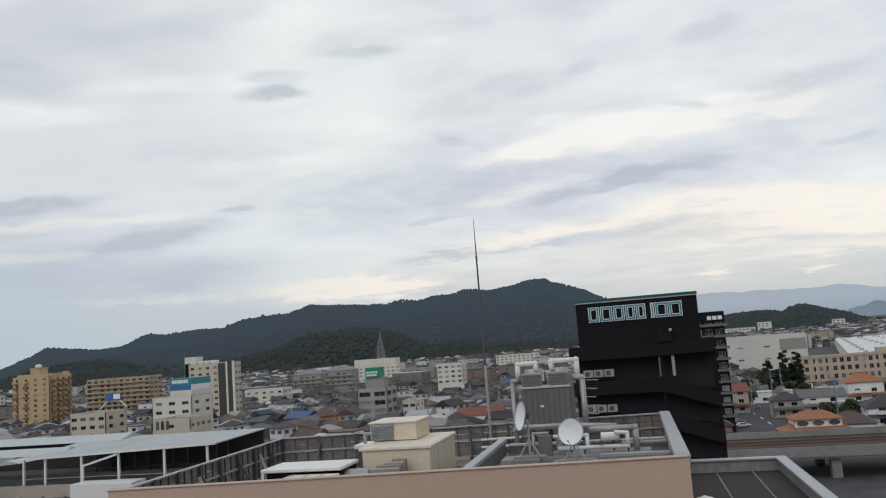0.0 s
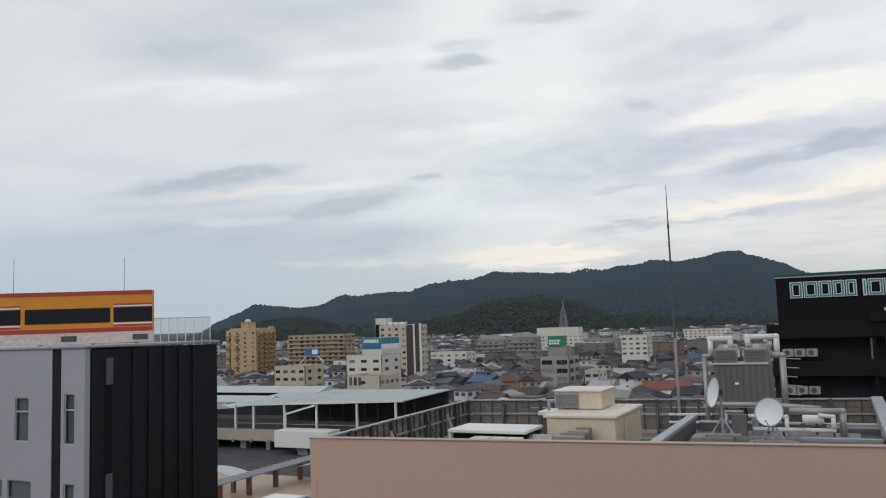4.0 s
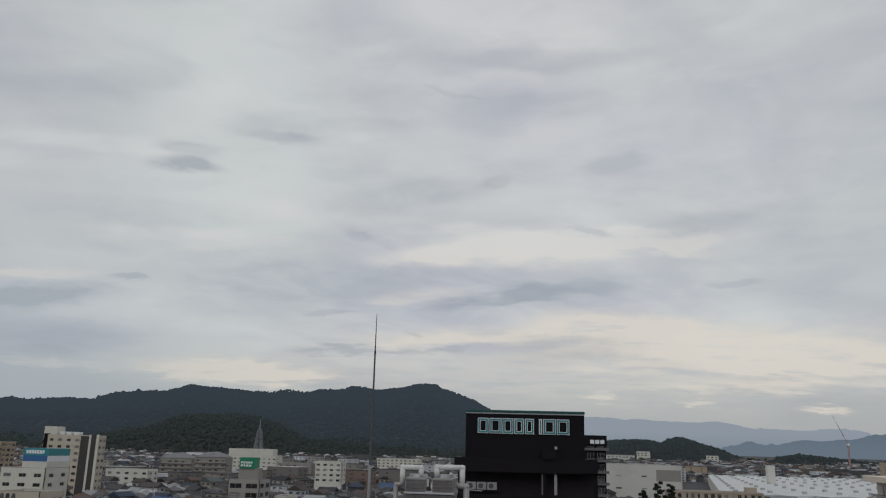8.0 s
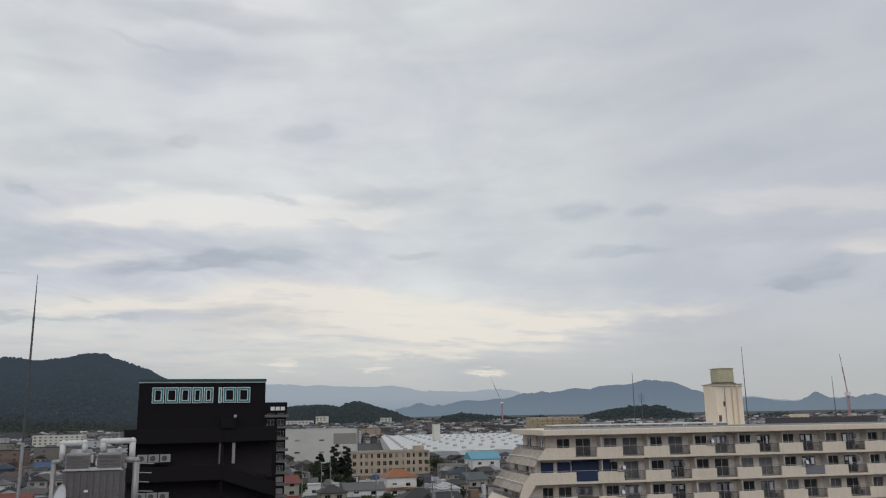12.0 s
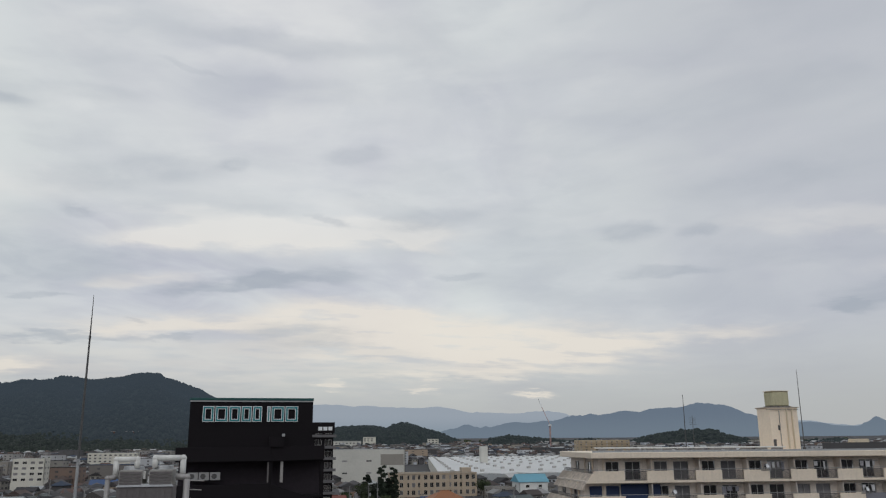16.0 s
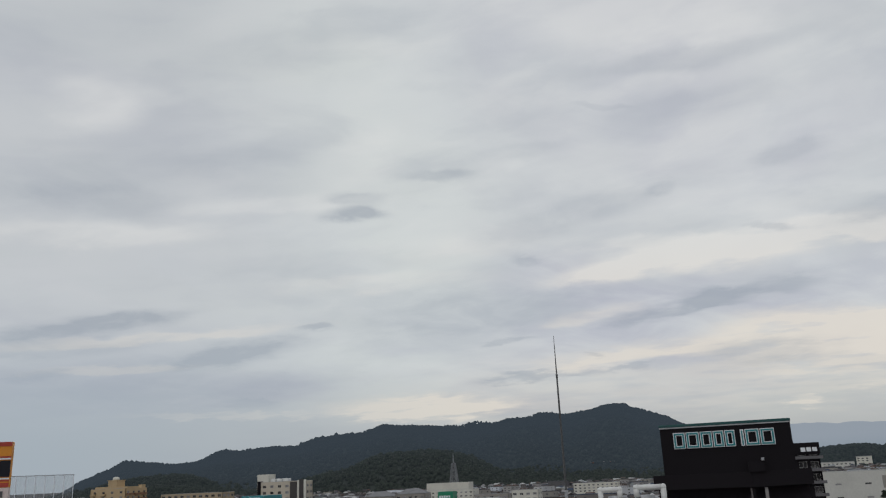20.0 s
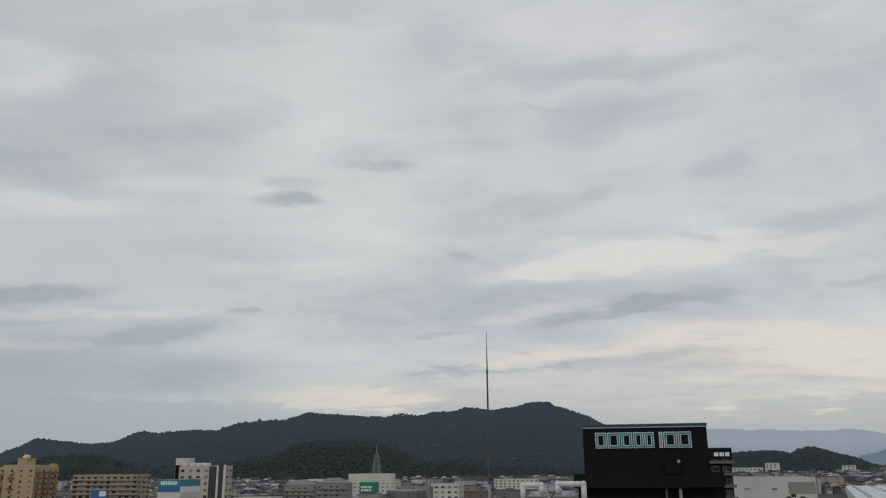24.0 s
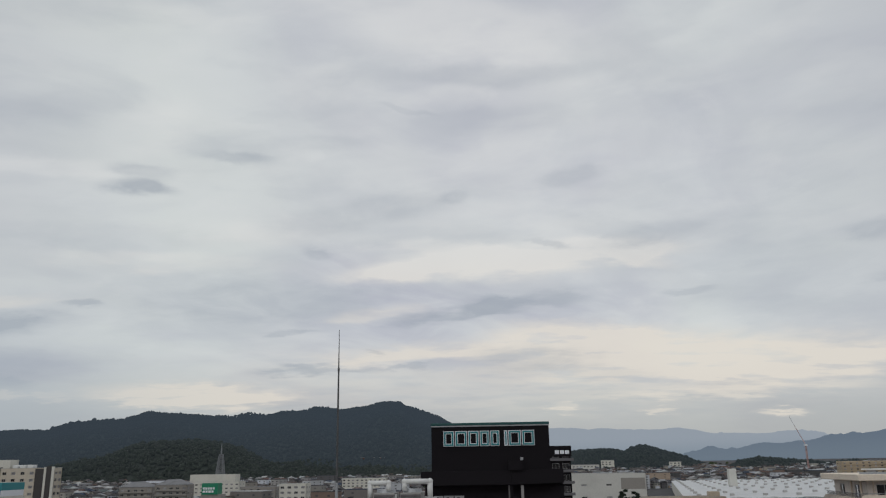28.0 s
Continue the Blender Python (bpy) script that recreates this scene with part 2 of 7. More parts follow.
# ---- materials ----
def paint(name, colour, rough=0.8, metal=0.0, vary=0.15, size=0.6, dirt=0.25, bump=0.05, each=0.0, streak=0.0, island=0.0, second=None, spec=0.5):
    """A worn, slightly uneven surface: grain and stains at two scales, streaks of rain dirt, shade that differs from piece to piece."""
    m = bpy.data.materials.new(name)
    m.use_nodes = True
    t = m.node_tree
    b = t.nodes["Principled BSDF"]
    pos = t.nodes.new("ShaderNodeNewGeometry").outputs["Position"]
    big = grain(t, pos, 1.0 / (size * 6), 4.0, 0.6)
    small = grain(t, pos, 1.0 / size * 3, 5.0, 0.65)
    c = tuple(colour)
    light = tuple(min(1.0, v * (1 + vary)) for v in c)
    deep = tuple(v * (1 - vary) for v in c)
    k = blend(t, steps(t, small, 0.3, 0.7), deep, light)
    stain = tuple(v * 0.55 for v in c)
    k = blend(t, calc(t, "MULTIPLY", steps(t, big, 0.48, 0.72), dirt), k, stain)
    if streak:
        s = grain(t, scaled(t, pos, 3.0, 3.0, 0.18), 1.2, 4.0, 0.6)
        k = blend(t, calc(t, "MULTIPLY", steps(t, s, 0.5, 0.75), streak), k, tuple(v * 0.5 for v in c))
    if second:
        r = t.nodes.new("ShaderNodeObjectInfo").outputs["Random"] if not island else t.nodes.new("ShaderNodeNewGeometry").outputs["Random Per Island"]
        ramp = t.nodes.new("ShaderNodeValToRGB")
        ramp.color_ramp.interpolation = "CONSTANT"
        els = ramp.color_ramp.elements
        while len(els) < len(second):
            els.new(0.5)
        for i, s in enumerate(second):
            els[i].position, els[i].color = i / len(second), (*s, 1)
        t.links.new(r, ramp.inputs[0])
        k = blend(t, 1.0, k, ramp.outputs[0], "MULTIPLY")
    if each:
        r = t.nodes.new("ShaderNodeObjectInfo").outputs["Random"]
        k = blend(t, 1.0, k, blend(t, r, (1 - each,) * 3, (1 + each,) * 3), "MULTIPLY")
    t.links.new(k, b.inputs["Base Color"])
    t.links.new(steps(t, small, 0.2, 0.8, max(0.05, rough - 0.12), min(1.0, rough + 0.1)), b.inputs["Roughness"])
    b.inputs["Metallic"].default_value = metal
    b.inputs["Specular IOR Level"].default_value = spec
    if bump:
        n = t.nodes.new("ShaderNodeBump")
        n.inputs["Strength"].default_value, n.inputs["Distance"].default_value = 0.5, bump
        t.links.new(small, n.inputs["Height"])
        t.links.new(n.outputs[0], b.inputs["Normal"])
    return m


def glass(name, tint=(0.77, 0.77, 0.79), gloss=1.0):
    """A thin pane: clear with a tint, mirroring more at a slant."""
    m = bpy.data.materials.new(name)
    m.use_nodes = True
    t = m.node_tree
    t.nodes.clear()
    clear, shine, mix = t.nodes.new("ShaderNodeBsdfTransparent"), t.nodes.new("ShaderNodeBsdfGlossy"), t.nodes.new("ShaderNodeMixShader")
    clear.inputs[0].default_value = (*tint, 1)
    shine.inputs["Roughness"].default_value = 0.04
    fres = t.nodes.new("ShaderNodeFresnel")
    fres.inputs[0].default_value = 1.6
    t.links.new(calc(t, "MULTIPLY", fres.outputs[0], gloss), mix.inputs[0])
    t.links.new(clear.outputs[0], mix.inputs[1])
    t.links.new(shine.outputs[0], mix.inputs[2])
    t.links.new(mix.outputs[0], t.nodes.new("ShaderNodeOutputMaterial").inputs[0])
    return m


WHITE = (0.72, 0.72, 0.69)
beige = paint("beige_render", (0.57, 0.405, 0.315), 0.85, vary=0.025, size=0.35, dirt=0.05, streak=0.0, bump=0.006)
coping = paint("zinc_coping", (0.36, 0.38, 0.40), 0.45, 0.3, vary=0.1, dirt=0.3, bump=0.004)
concrete = paint("concrete", (0.245, 0.24, 0.235), 0.9, vary=0.14, size=0.8, dirt=0.45, streak=0.35, bump=0.02)
roof_felt = paint("dark_roof_felt", (0.030, 0.024, 0.022), 0.9, vary=0.2, size=0.5, dirt=0.4, bump=0.01)
roof_grey = paint("grey_roof_deck", (0.22, 0.222, 0.226), 0.9, vary=0.12, size=0.7, dirt=0.5, bump=0.01)
screen = paint("weathered_fence_board", (0.20, 0.18, 0.16), 0.85, vary=0.18, size=0.5, dirt=0.5, streak=0.4, bump=0.01, each=0.18)
steel_dark = paint("dark_steel", (0.10, 0.10, 0.10), 0.6, 0.4, vary=0.2, size=0.3, dirt=0.3, bump=0.003)
steel = paint("galvanised_steel", (0.40, 0.41, 0.42), 0.5, 0.5, vary=0.15, size=0.3, dirt=0.3, bump=0.003)
cream = paint("cream_metal", (0.67, 0.58, 0.44), 0.55, vary=0.06, size=0.5, dirt=0.15, streak=0.1, bump=0.002)
cream_top = paint("cream_roof_sheet", (0.70, 0.63, 0.53), 0.6, vary=0.06, size=0.5, dirt=0.15, bump=0.002)
white = paint("white_paint", WHITE, 0.6, vary=0.05, size=0.5, dirt=0.15, streak=0.12, bump=0.003)
lagging = paint("pipe_lagging", (0.36, 0.345, 0.335), 0.45, 0.35, vary=0.1, size=0.2, dirt=0.3, bump=0.004)
tower_grey = paint("cooling_tower_grp", (0.155, 0.142, 0.142), 0.75, vary=0.12, size=0.4, dirt=0.4, streak=0.4, bump=0.004)
black = paint("black_cladding", (0.0095, 0.0078, 0.0098), 0.8, vary=0.15, size=1.2, dirt=0.2, bump=0.004, spec=0.18)
black_soft = paint("charcoal_cladding", (0.0125, 0.0105, 0.0128), 0.85, vary=0.15, size=1.0, dirt=0.2, bump=0.004, spec=0.18)
teal = paint("teal_paint", (0.03, 0.24, 0.26), 0.5, vary=0.05, dirt=0.1, bump=0.0)
sign_white = paint("sign_white", (0.80, 0.82, 0.84), 0.4, vary=0.03, dirt=0.05, bump=0.0)
grey_panel = paint("grey_panel", (0.41, 0.41, 0.44), 0.55, 0.1, vary=0.03, size=2.0, dirt=0.10, bump=0.002)
rib_dark = paint("dark_ribbed_sheet", (0.013, 0.013, 0.018), 0.75, 0.0, spec=0.3, vary=0.12, size=1.0, dirt=0.2, bump=0.003)
orange = paint("orange_sign", (0.72, 0.27, 0.02), 0.45, vary=0.04, dirt=0.08, bump=0.0)
red = paint("red_sign", (0.42, 0.05, 0.03), 0.45, vary=0.04, dirt=0.08, bump=0.0)
apt_wall = paint("apartment_render", (0.83, 0.72, 0.585), 0.85, vary=0.05, size=0.7, dirt=0.18, streak=0.18, bump=0.006)
apt_back = paint("apartment_recess", (0.72, 0.65, 0.58), 0.88, vary=0.08, size=0.7, dirt=0.3, streak=0.3, bump=0.006)
apt_stain = paint("stained_ledge", (0.50, 0.43, 0.36), 0.9, vary=0.35, size=1.2, dirt=0.9, streak=0.8, bump=0.02)
railing = paint("weathered_railing", (0.15, 0.145, 0.15), 0.55, 0.4, vary=0.15, size=0.3, dirt=0.3, bump=0.002)
alu = paint("window_frame", (0.55, 0.54, 0.52), 0.5, 0.4, vary=0.1, size=0.3, dirt=0.2, bump=0.0)
# dark tone painted for unlit insides, on backings, openings and plain window plates
dark_in = paint("painted_dark_interior", (0.07, 0.068, 0.068), 0.8, vary=0.3, size=0.8, dirt=0.4, bump=0.0, each=0.6)
curtain = paint("curtain", (0.40, 0.39, 0.39), 0.9, vary=0.06, size=0.6, dirt=0.1, bump=0.0, each=0.35)
blind_green = paint("grey_green_blind", (0.27, 0.32, 0.305), 0.8, vary=0.06, size=0.8, dirt=0.1, bump=0.0, each=0.35)
pane = glass("window_glass")
asphalt = paint("asphalt", (0.055, 0.055, 0.058), 0.9, vary=0.2, size=1.5, dirt=0.4, bump=0.01)
ground_m = paint("town_ground", (0.056, 0.056, 0.058), 0.95, vary=0.3, size=14.0, dirt=0.5, bump=0.0)
plaza_m = paint("tan_paving", (0.42, 0.31, 0.22), 0.5, vary=0.1, size=3.0, dirt=0.3, bump=0.01)
metal_roof = paint("pale_metal_roof", (0.45, 0.49, 0.49), 0.5, 0.2, vary=0.08, size=2.0, dirt=0.3, streak=0.1, bump=0.01)
# dark base colour stands for the shade under the platform roof
shade_wall = paint("painted_shade_wall", (0.055, 0.053, 0.055), 0.85, vary=0.25, size=1.5, dirt=0.4)
leaf = paint("foliage", (0.045, 0.062, 0.026), 0.9, vary=0.5, size=2.5, dirt=0.4, bump=0.0, each=0.25)
leaf_dark = paint("conifer_foliage", (0.022, 0.033, 0.020), 0.9, vary=0.4, size=2.0, dirt=0.3, bump=0.0, each=0.25)
bark = paint("bark", (0.09, 0.07, 0.05), 0.95, vary=0.25, size=0.4, dirt=0.3, bump=0.01)


# ---- mesh helpers ----
class Geo:
    """Collects vertices and faces for one mesh."""

    def __init__(self):
        self.v, self.f = [], []

    def add(self, verts, faces):
        n = len(self.v)
        self.v += [tuple(p) for p in verts]
        self.f += [tuple(n + i for i in f) for f in faces]
        return self

    def box(self, x0, x1, y0, y1, z0, z1):
        return self.add([(x0, y0, z0), (x1, y0, z0), (x1, y1, z0), (x0, y1, z0), (x0, y0, z1), (x1, y0, z1), (x1, y1, z1), (x0, y1, z1)],
                        [(3, 2, 1, 0), (4, 5, 6, 7), (0, 1, 5, 4), (1, 2, 6, 5), (2, 3, 7, 6), (3, 0, 4, 7)])

    def prism(self, pts, z0, z1):
        n = len(pts)
        return self.add([(x, y, z0) for x, y in pts] + [(x, y, z1) for x, y in pts],
                        [tuple(range(n))[::-1], tuple(range(n, 2 * n))] + [(i, (i + 1) % n, n + (i + 1) % n, n + i) for i in range(n)])

    def beam(self, a, b, w, h=None, out=(0, 0, 1)):
        """A square bar from a to b."""
        a, b, h = Vector(a), Vector(b), h or w
        d = (b - a).normalized()
        s = d.cross(Vector(out))
        if s.length < 1e-4:
            s = d.cross(Vector((1, 0, 0)))
        s.normalize()
        u = s.cross(d)
        c = [(-1, -1), (1, -1), (1, 1), (-1, 1)]
        return self.add([p + s * i * w / 2 + u * j * h / 2 for p in (a, b) for i, j in c],
                        [(3, 2, 1, 0), (4, 5, 6, 7), (0, 1, 5, 4), (1, 2, 6, 5), (2, 3, 7, 6), (3, 0, 4, 7)])

    def tube(self, a, b, r, r2=None, n=10):
        a, b, r2 = Vector(a), Vector(b), r if r2 is None else r2
        d = (b - a).normalized()
        s = d.cross(Vector((0, 0, 1)))
        if s.length < 1e-4:
            s = Vector((1, 0, 0))
        s.normalize()
        u = s.cross(d)
        ring = [(math.cos(2 * math.pi * i / n), math.sin(2 * math.pi * i / n)) for i in range(n)]
        return self.add([p + (s * c + u * q) * k for p, k in ((a, r), (b, r2)) for c, q in ring],
                        [tuple(range(n))[::-1], tuple(range(n, 2 * n))] + [(i, (i + 1) % n, n + (i + 1) % n, n + i) for i in range(n)])

    def pipe(self, pts, r, n=10):
        """A pipe round the given corners, with a collar at each bend."""
        for a, b in zip(pts, pts[1:]):
            self.tube(a, b, r, n=n)
        for p in pts[1:-1]:
            self.ball(p, r * 1.12, 6, n)
        return self

    def ball(self, c, r, rings=6, n=10, sz=1.0, lo=-90.0):
        c = Vector(c)
        verts, faces = [], []
        for i in range(rings + 1):
            a = radians(lo + (90 - lo) * i / rings)
            for j in range(n):
                b = 2 * math.pi * j / n
                verts.append(c + Vector((r * math.cos(a) * math.cos(b), r * math.cos(a) * math.sin(b), r * sz * math.sin(a))))
        for i in range(rings):
            for j in range(n):
                faces.append((i * n + j, i * n + (j + 1) % n, (i + 1) * n + (j + 1) % n, (i + 1) * n + j))
        return self.add(verts, faces)

    def wall(self, p, q, z0, z1, t, holes=()):
        """An upright wall from p to q, its outer face on the right of that line, with holes (u0, u1, z0, z1) through it."""
        p, q = Vector((*p, 0)), Vector((*q, 0))
        d = q - p
        ln = d.length
        d.normalize()
        inn = Vector((-d.y, d.x, 0)) * t
        us = sorted({0.0, ln, *(max(0, min(ln, h[i])) for h in holes for i in (0, 1))})
        zs = sorted({z0, z1, *(max(z0, min(z1, h[i])) for h in holes for i in (2, 3))})
        nu, nz = len(us) - 1, len(zs) - 1
        solid = {(i, r) for r in range(nz) for i in range(nu)
                 if not any(h[0] < (us[i] + us[i + 1]) / 2 < h[1] and h[2] < (zs[r] + zs[r + 1]) / 2 < h[3] for h in holes)}
        verts, faces, known = [], [], {}

        def at(i, r, deep):
            if (i, r, deep) not in known:
                known[i, r, deep] = len(verts)
                verts.append((*((p + d * us[i] + inn * deep).xy), zs[r]))
            return known[i, r, deep]

        for i, r in sorted(solid):
            c = [(i, r), (i + 1, r), (i + 1, r + 1), (i, r + 1)]
            faces.append(tuple(at(*q, 0) for q in c))
            faces.append(tuple(at(*q, 1) for q in c[::-1]))
            for m, n in enumerate(((i, r - 1), (i + 1, r), (i, r + 1), (i - 1, r))):
                if n not in solid:
                    e, f = c[m], c[(m + 1) % 4]
                    faces.append((at(*e, 1), at(*f, 1), at(*f, 0), at(*e, 0)))
        return self.add(verts, faces)

    def mesh(self, name, material, bevel=0.0, smooth=False):
        me = bpy.data.meshes.new(name)
        me.from_pydata(self.v, [], self.f)
        if bevel:
            bm = bmesh.new()
            bm.from_mesh(me)
            bmesh.ops.bevel(bm, geom=bm.edges[:], offset=bevel, segments=1, affect="EDGES", clamp_overlap=True)
            bm.to_mesh(me)
            bm.free()
        if smooth:
            me.shade_smooth()
        me.materials.append(material)
        return me


def part(name, geo, material, parent=None, label="", bevel=0.0, smooth=False, at=None):
    ob = new(name, geo if isinstance(geo, bpy.types.Mesh) else geo.mesh(name, material, bevel, smooth))
    ob.parent = parent
    if at is not None:
        ob.matrix_basis = at
    return tagged(ob, label)


def thing(name, label, category, at=None, group="", kind=""):
    ob = new(name)
    ob.empty_display_size = 0.5
    if at is not None:
        ob.matrix_basis = at
    return tagged(ob, label, category, group, kind)


def piece(name, geo, material, label, category, bevel=0.0, smooth=False, group="", kind="", at=None):
    return tagged(part(name, geo, material, None, "", bevel, smooth, at), label, category, group, kind)


WINDOWS = {}


def two_mats(name, a, ma, b, mb):
    """One mesh of two shapes, each in its own material."""
    g = Geo().add(a.v, a.f)
    g.add(b.v, b.f)
    me = g.mesh(name, ma)
    me.materials.append(mb)
    for p in me.polygons[len(a.f):]:
        p.material_index = 1
    return me



def window(parent, at, w, h, style="slide", name="window", fill=None, cloth=None):
    """A window of width w and height h, its lower left outer corner at the pose; x along the wall, y inwards."""
    cloth = cloth or curtain
    key = (round(w, 2), round(h, 2), style, cloth.name)
    if key not in WINDOWS:
        g, f = Geo(), 0.05
        g.box(0, w, 0.04, 0.10, 0, f).box(0, w, 0.04, 0.10, h - f, h).box(0, f, 0.04, 0.10, f, h - f).box(w - f, w, 0.04, 0.10, f, h - f)
        n = {"slide": 2, "four": 4, "three": 3, "one": 1, "tall": 1}[style]
        for i in range(1, n):
            g.box(w * i / n - f / 2, w * i / n + f / 2, 0.045, 0.095, f, h - f)
        if style == "tall":
            g.box(f, w - f, 0.045, 0.095, h * 0.66, h * 0.66 + f * 1.6)
        # the room mesh is just a dark board, painted for an unlit inside
        WINDOWS[key] = (g.mesh("window_frame", alu), Geo().add([(f, 0.07, f), (w - f, 0.07, f), (w - f, 0.07, h - f), (f, 0.07, h - f)], [(0, 1, 2, 3)]).mesh("pane", pane),
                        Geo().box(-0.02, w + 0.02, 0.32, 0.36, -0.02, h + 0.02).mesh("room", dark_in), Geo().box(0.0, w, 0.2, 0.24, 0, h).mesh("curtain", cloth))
    fr, gl, rm, cu = WINDOWS[key]
    ob = part(name, fr, None, parent, at=at)
    p = part("pane", gl, None, ob)
    p.visible_shadow = False
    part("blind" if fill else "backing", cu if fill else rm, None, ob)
    return ob


def on_wall(p, q, u, z):
    """The pose on the wall from p to q, u along it and z up; x along the wall, y inwards."""
    a = math.atan2(q[1] - p[1], q[0] - p[0])
    return Matrix.Translation((p[0] + u * math.cos(a), p[1] + u * math.sin(a), z)) @ Matrix.Rotation(a, 4, "Z")


def storeys(parent, p, q, z0, n, step, cols, w, h, sill, wallmat, top, name="wall", style="slide", thick=0.25, skip=(), label=""):
    """A wall with n rows of windows, cols of them a row, evenly spaced; p to q has the outer face on its right."""
    ln = math.hypot(q[0] - p[0], q[1] - p[1])
    holes = []
    for k in range(n):
        for c in range(cols):
            if (k, c) in skip:
                continue
            u = ln * (c + 0.5) / cols - w / 2
            holes.append((u, u + w, z0 + k * step + sill, z0 + k * step + sill + h))
    ob = part(name, Geo().wall(p, q, z0, top, thick, holes), wallmat, parent, label)
    for u, _, z, _ in holes:
        window(parent, on_wall(p, q, u, z), w, h, style, fill=random.random() < 0.35)
    return ob


def polar(azimuth, dist, z=0.0):
    a = radians(azimuth)
    return (dist * math.sin(a), dist * math.cos(a), z)
# ---- ground, hills and distance ----
def rise(r):
    """The plain climbs gently towards the hills."""
    return float(np.interp(r, (900, 2200, 4800), (0.0, 24.0, 45.0)))


def ground_sheet():
    g, n = Geo(), 64
    radii = (0, 60, 160, 400, 900, 1400, 2200, 4800)
    g.v.append((0, 0, 0))
    for r in radii[1:]:
        g.v += [(r * math.sin(2 * math.pi * i / n), r * math.cos(2 * math.pi * i / n), rise(r)) for i in range(n)]
    g.f += [(0, 1 + (i + 1) % n, 1 + i) for i in range(n)]
    for k in range(len(radii) - 2):
        a = 1 + k * n
        g.f += [(a + i, a + (i + 1) % n, a + n + (i + 1) % n, a + n + i) for i in range(n)]
    return g


piece("ground", ground_sheet(), ground_m, "grey built-up town ground reaching the horizon", "ground", kind="structure")


def ridge(stations, azimuth):
    """Height over the eye's level, in degrees, along a skyline given by a few stations (heading, height)."""
    xs, ys = zip(*stations)
    return float(np.interp(azimuth, xs, ys))


def hill_height(stations, dist, depth, azimuth, s, rough):
    top = 30 + dist * math.tan(radians(ridge(stations, azimuth)))
    p = polar(azimuth, dist + (s - 1) * depth)
    lump = noise.fractal(Vector((p[0], p[1], 0)) / 160.0, 1.0, 2.0, 5) * rough
    fall = math.sin(min(1.0, s) * math.pi / 2) if s <= 1 else max(0.0, 1 - (s - 1) * 1.6)
    spur = 1 + 0.16 * noise.noise(Vector((azimuth / 3.1, s * 1.2, 4.2))) * (1 - abs(1 - s)) * (1 if s < 0.95 else 0)
    return p[0], p[1], max(-2.0, (top + 2) * fall * spur - 2 + lump * min(1.0, 2.5 * s) * (0.3 if s > 0.85 else 1.0))


def hill(name, stations, dist, depth, material, label, rough=6.0, na=340, ns=30):
    g = Geo()
    a0, a1 = stations[0][0], stations[-1][0]
    for j in range(ns + 1):
        s = 1.45 * j / ns
        for i in range(na + 1):
            g.v.append(hill_height(stations, dist, depth, a0 + (a1 - a0) * i / na, s, rough))
    w = na + 1
    g.f = [(j * w + i, j * w + i + 1, (j + 1) * w + i + 1, (j + 1) * w + i) for j in range(ns) for i in range(na)]
    return piece(name, g, material, label, "hill", smooth=True, kind="structure")


MAIN = ((-48, -1.2), (-44, -0.5), (-42.45, 0.36), (-41.5, 0.95), (-40.2, 1.35), (-39.1, 1.7), (-38.2, 1.6), (-36.3, 1.68), (-34.5, 1.75), (-33.5, 2.2), (-32.9, 2.28), (-31.9, 2.18),
        (-30.85, 2.35), (-29.65, 2.54), (-28.2, 2.44), (-26.95, 2.9), (-25.5, 3.2), (-24.9, 3.21), (-24.0, 3.08), (-22.3, 3.61), (-20.6, 3.61), (-18.3, 3.45), (-16.9, 3.15), (-14.9, 3.5),
        (-13.66, 3.77), (-11.84, 3.8), (-9.8, 3.84), (-8.2, 4.05), (-6.8, 4.21), (-5.5, 4.2), (-5.2, 3.96), (-3.6, 3.5), (-1.9, 2.85), (1, 1.75), (5, 0.2), (9, -0.8))
FRONT = ((-48, -0.9), (-42.5, 0.05), (-40.2, 0.5), (-37.4, 0.93), (-36, 1.03), (-34.8, 0.8), (-33.5, 0.38), (-30.5, 0.1), (-28.5, 0.3), (-26.9, 0.72), (-24.6, 1.2), (-23.2, 1.58),
         (-21.5, 1.87), (-19.9, 1.94), (-18.4, 1.91), (-17.2, 1.66), (-15.2, 1.02), (-13.8, 0.75), (-11, 0.75), (-9.3, 0.55), (-8, 0.5), (-2, 0.3), (5, -0.8))
KNOLL = ((2, -0.9), (5, 0.3), (6.5, 0.9), (8.2, 0.97), (9.4, 0.85), (9.8, 0.75), (10.25, 1.05), (11, 1.18), (11.85, 0.95), (13.1, 0.5), (13.9, 0.2), (14.9, -0.15), (16.5, -0.7))
KNOLL2 = ((14, -0.9), (16.2, -0.3), (17.3, 0.08), (18.1, 0.2), (19.4, 0.14), (21.1, -0.08), (22.8, -0.18), (23.7, 0.0), (24.7, -0.2), (26.2, -0.3), (27.0, 0.02), (28.3, 0.25), (30.0, 0.45), (31.6, 0.43), (32.9, 0.1), (33.8, -0.05), (34.6, -0.4), (37, -0.2), (39.5, -0.12), (41, -0.4), (44, -0.6), (48.7, -0.5), (52, -0.3), (58, -0.8))
FAR = ((-6, 1.6), (0, 2.1), (4.8, 2.5), (6.3, 2.45), (8.2, 2.3), (9.4, 2.24), (10.9, 2.22), (11.8, 2.2), (12.9, 2.12), (14.0, 1.98), (14.9, 1.88), (16.1, 1.84), (17.1, 1.74), (18.5, 1.8), (20.1, 1.82), (21.3, 1.76), (22.1, 1.67), (24.1, 1.5), (26, 1.3), (33, 1.2), (36, 1.2), (37.2, 1.12), (40, 0.7), (41.5, 0.95), (43.8, 0.55), (46, 0.5), (60, 0.4))
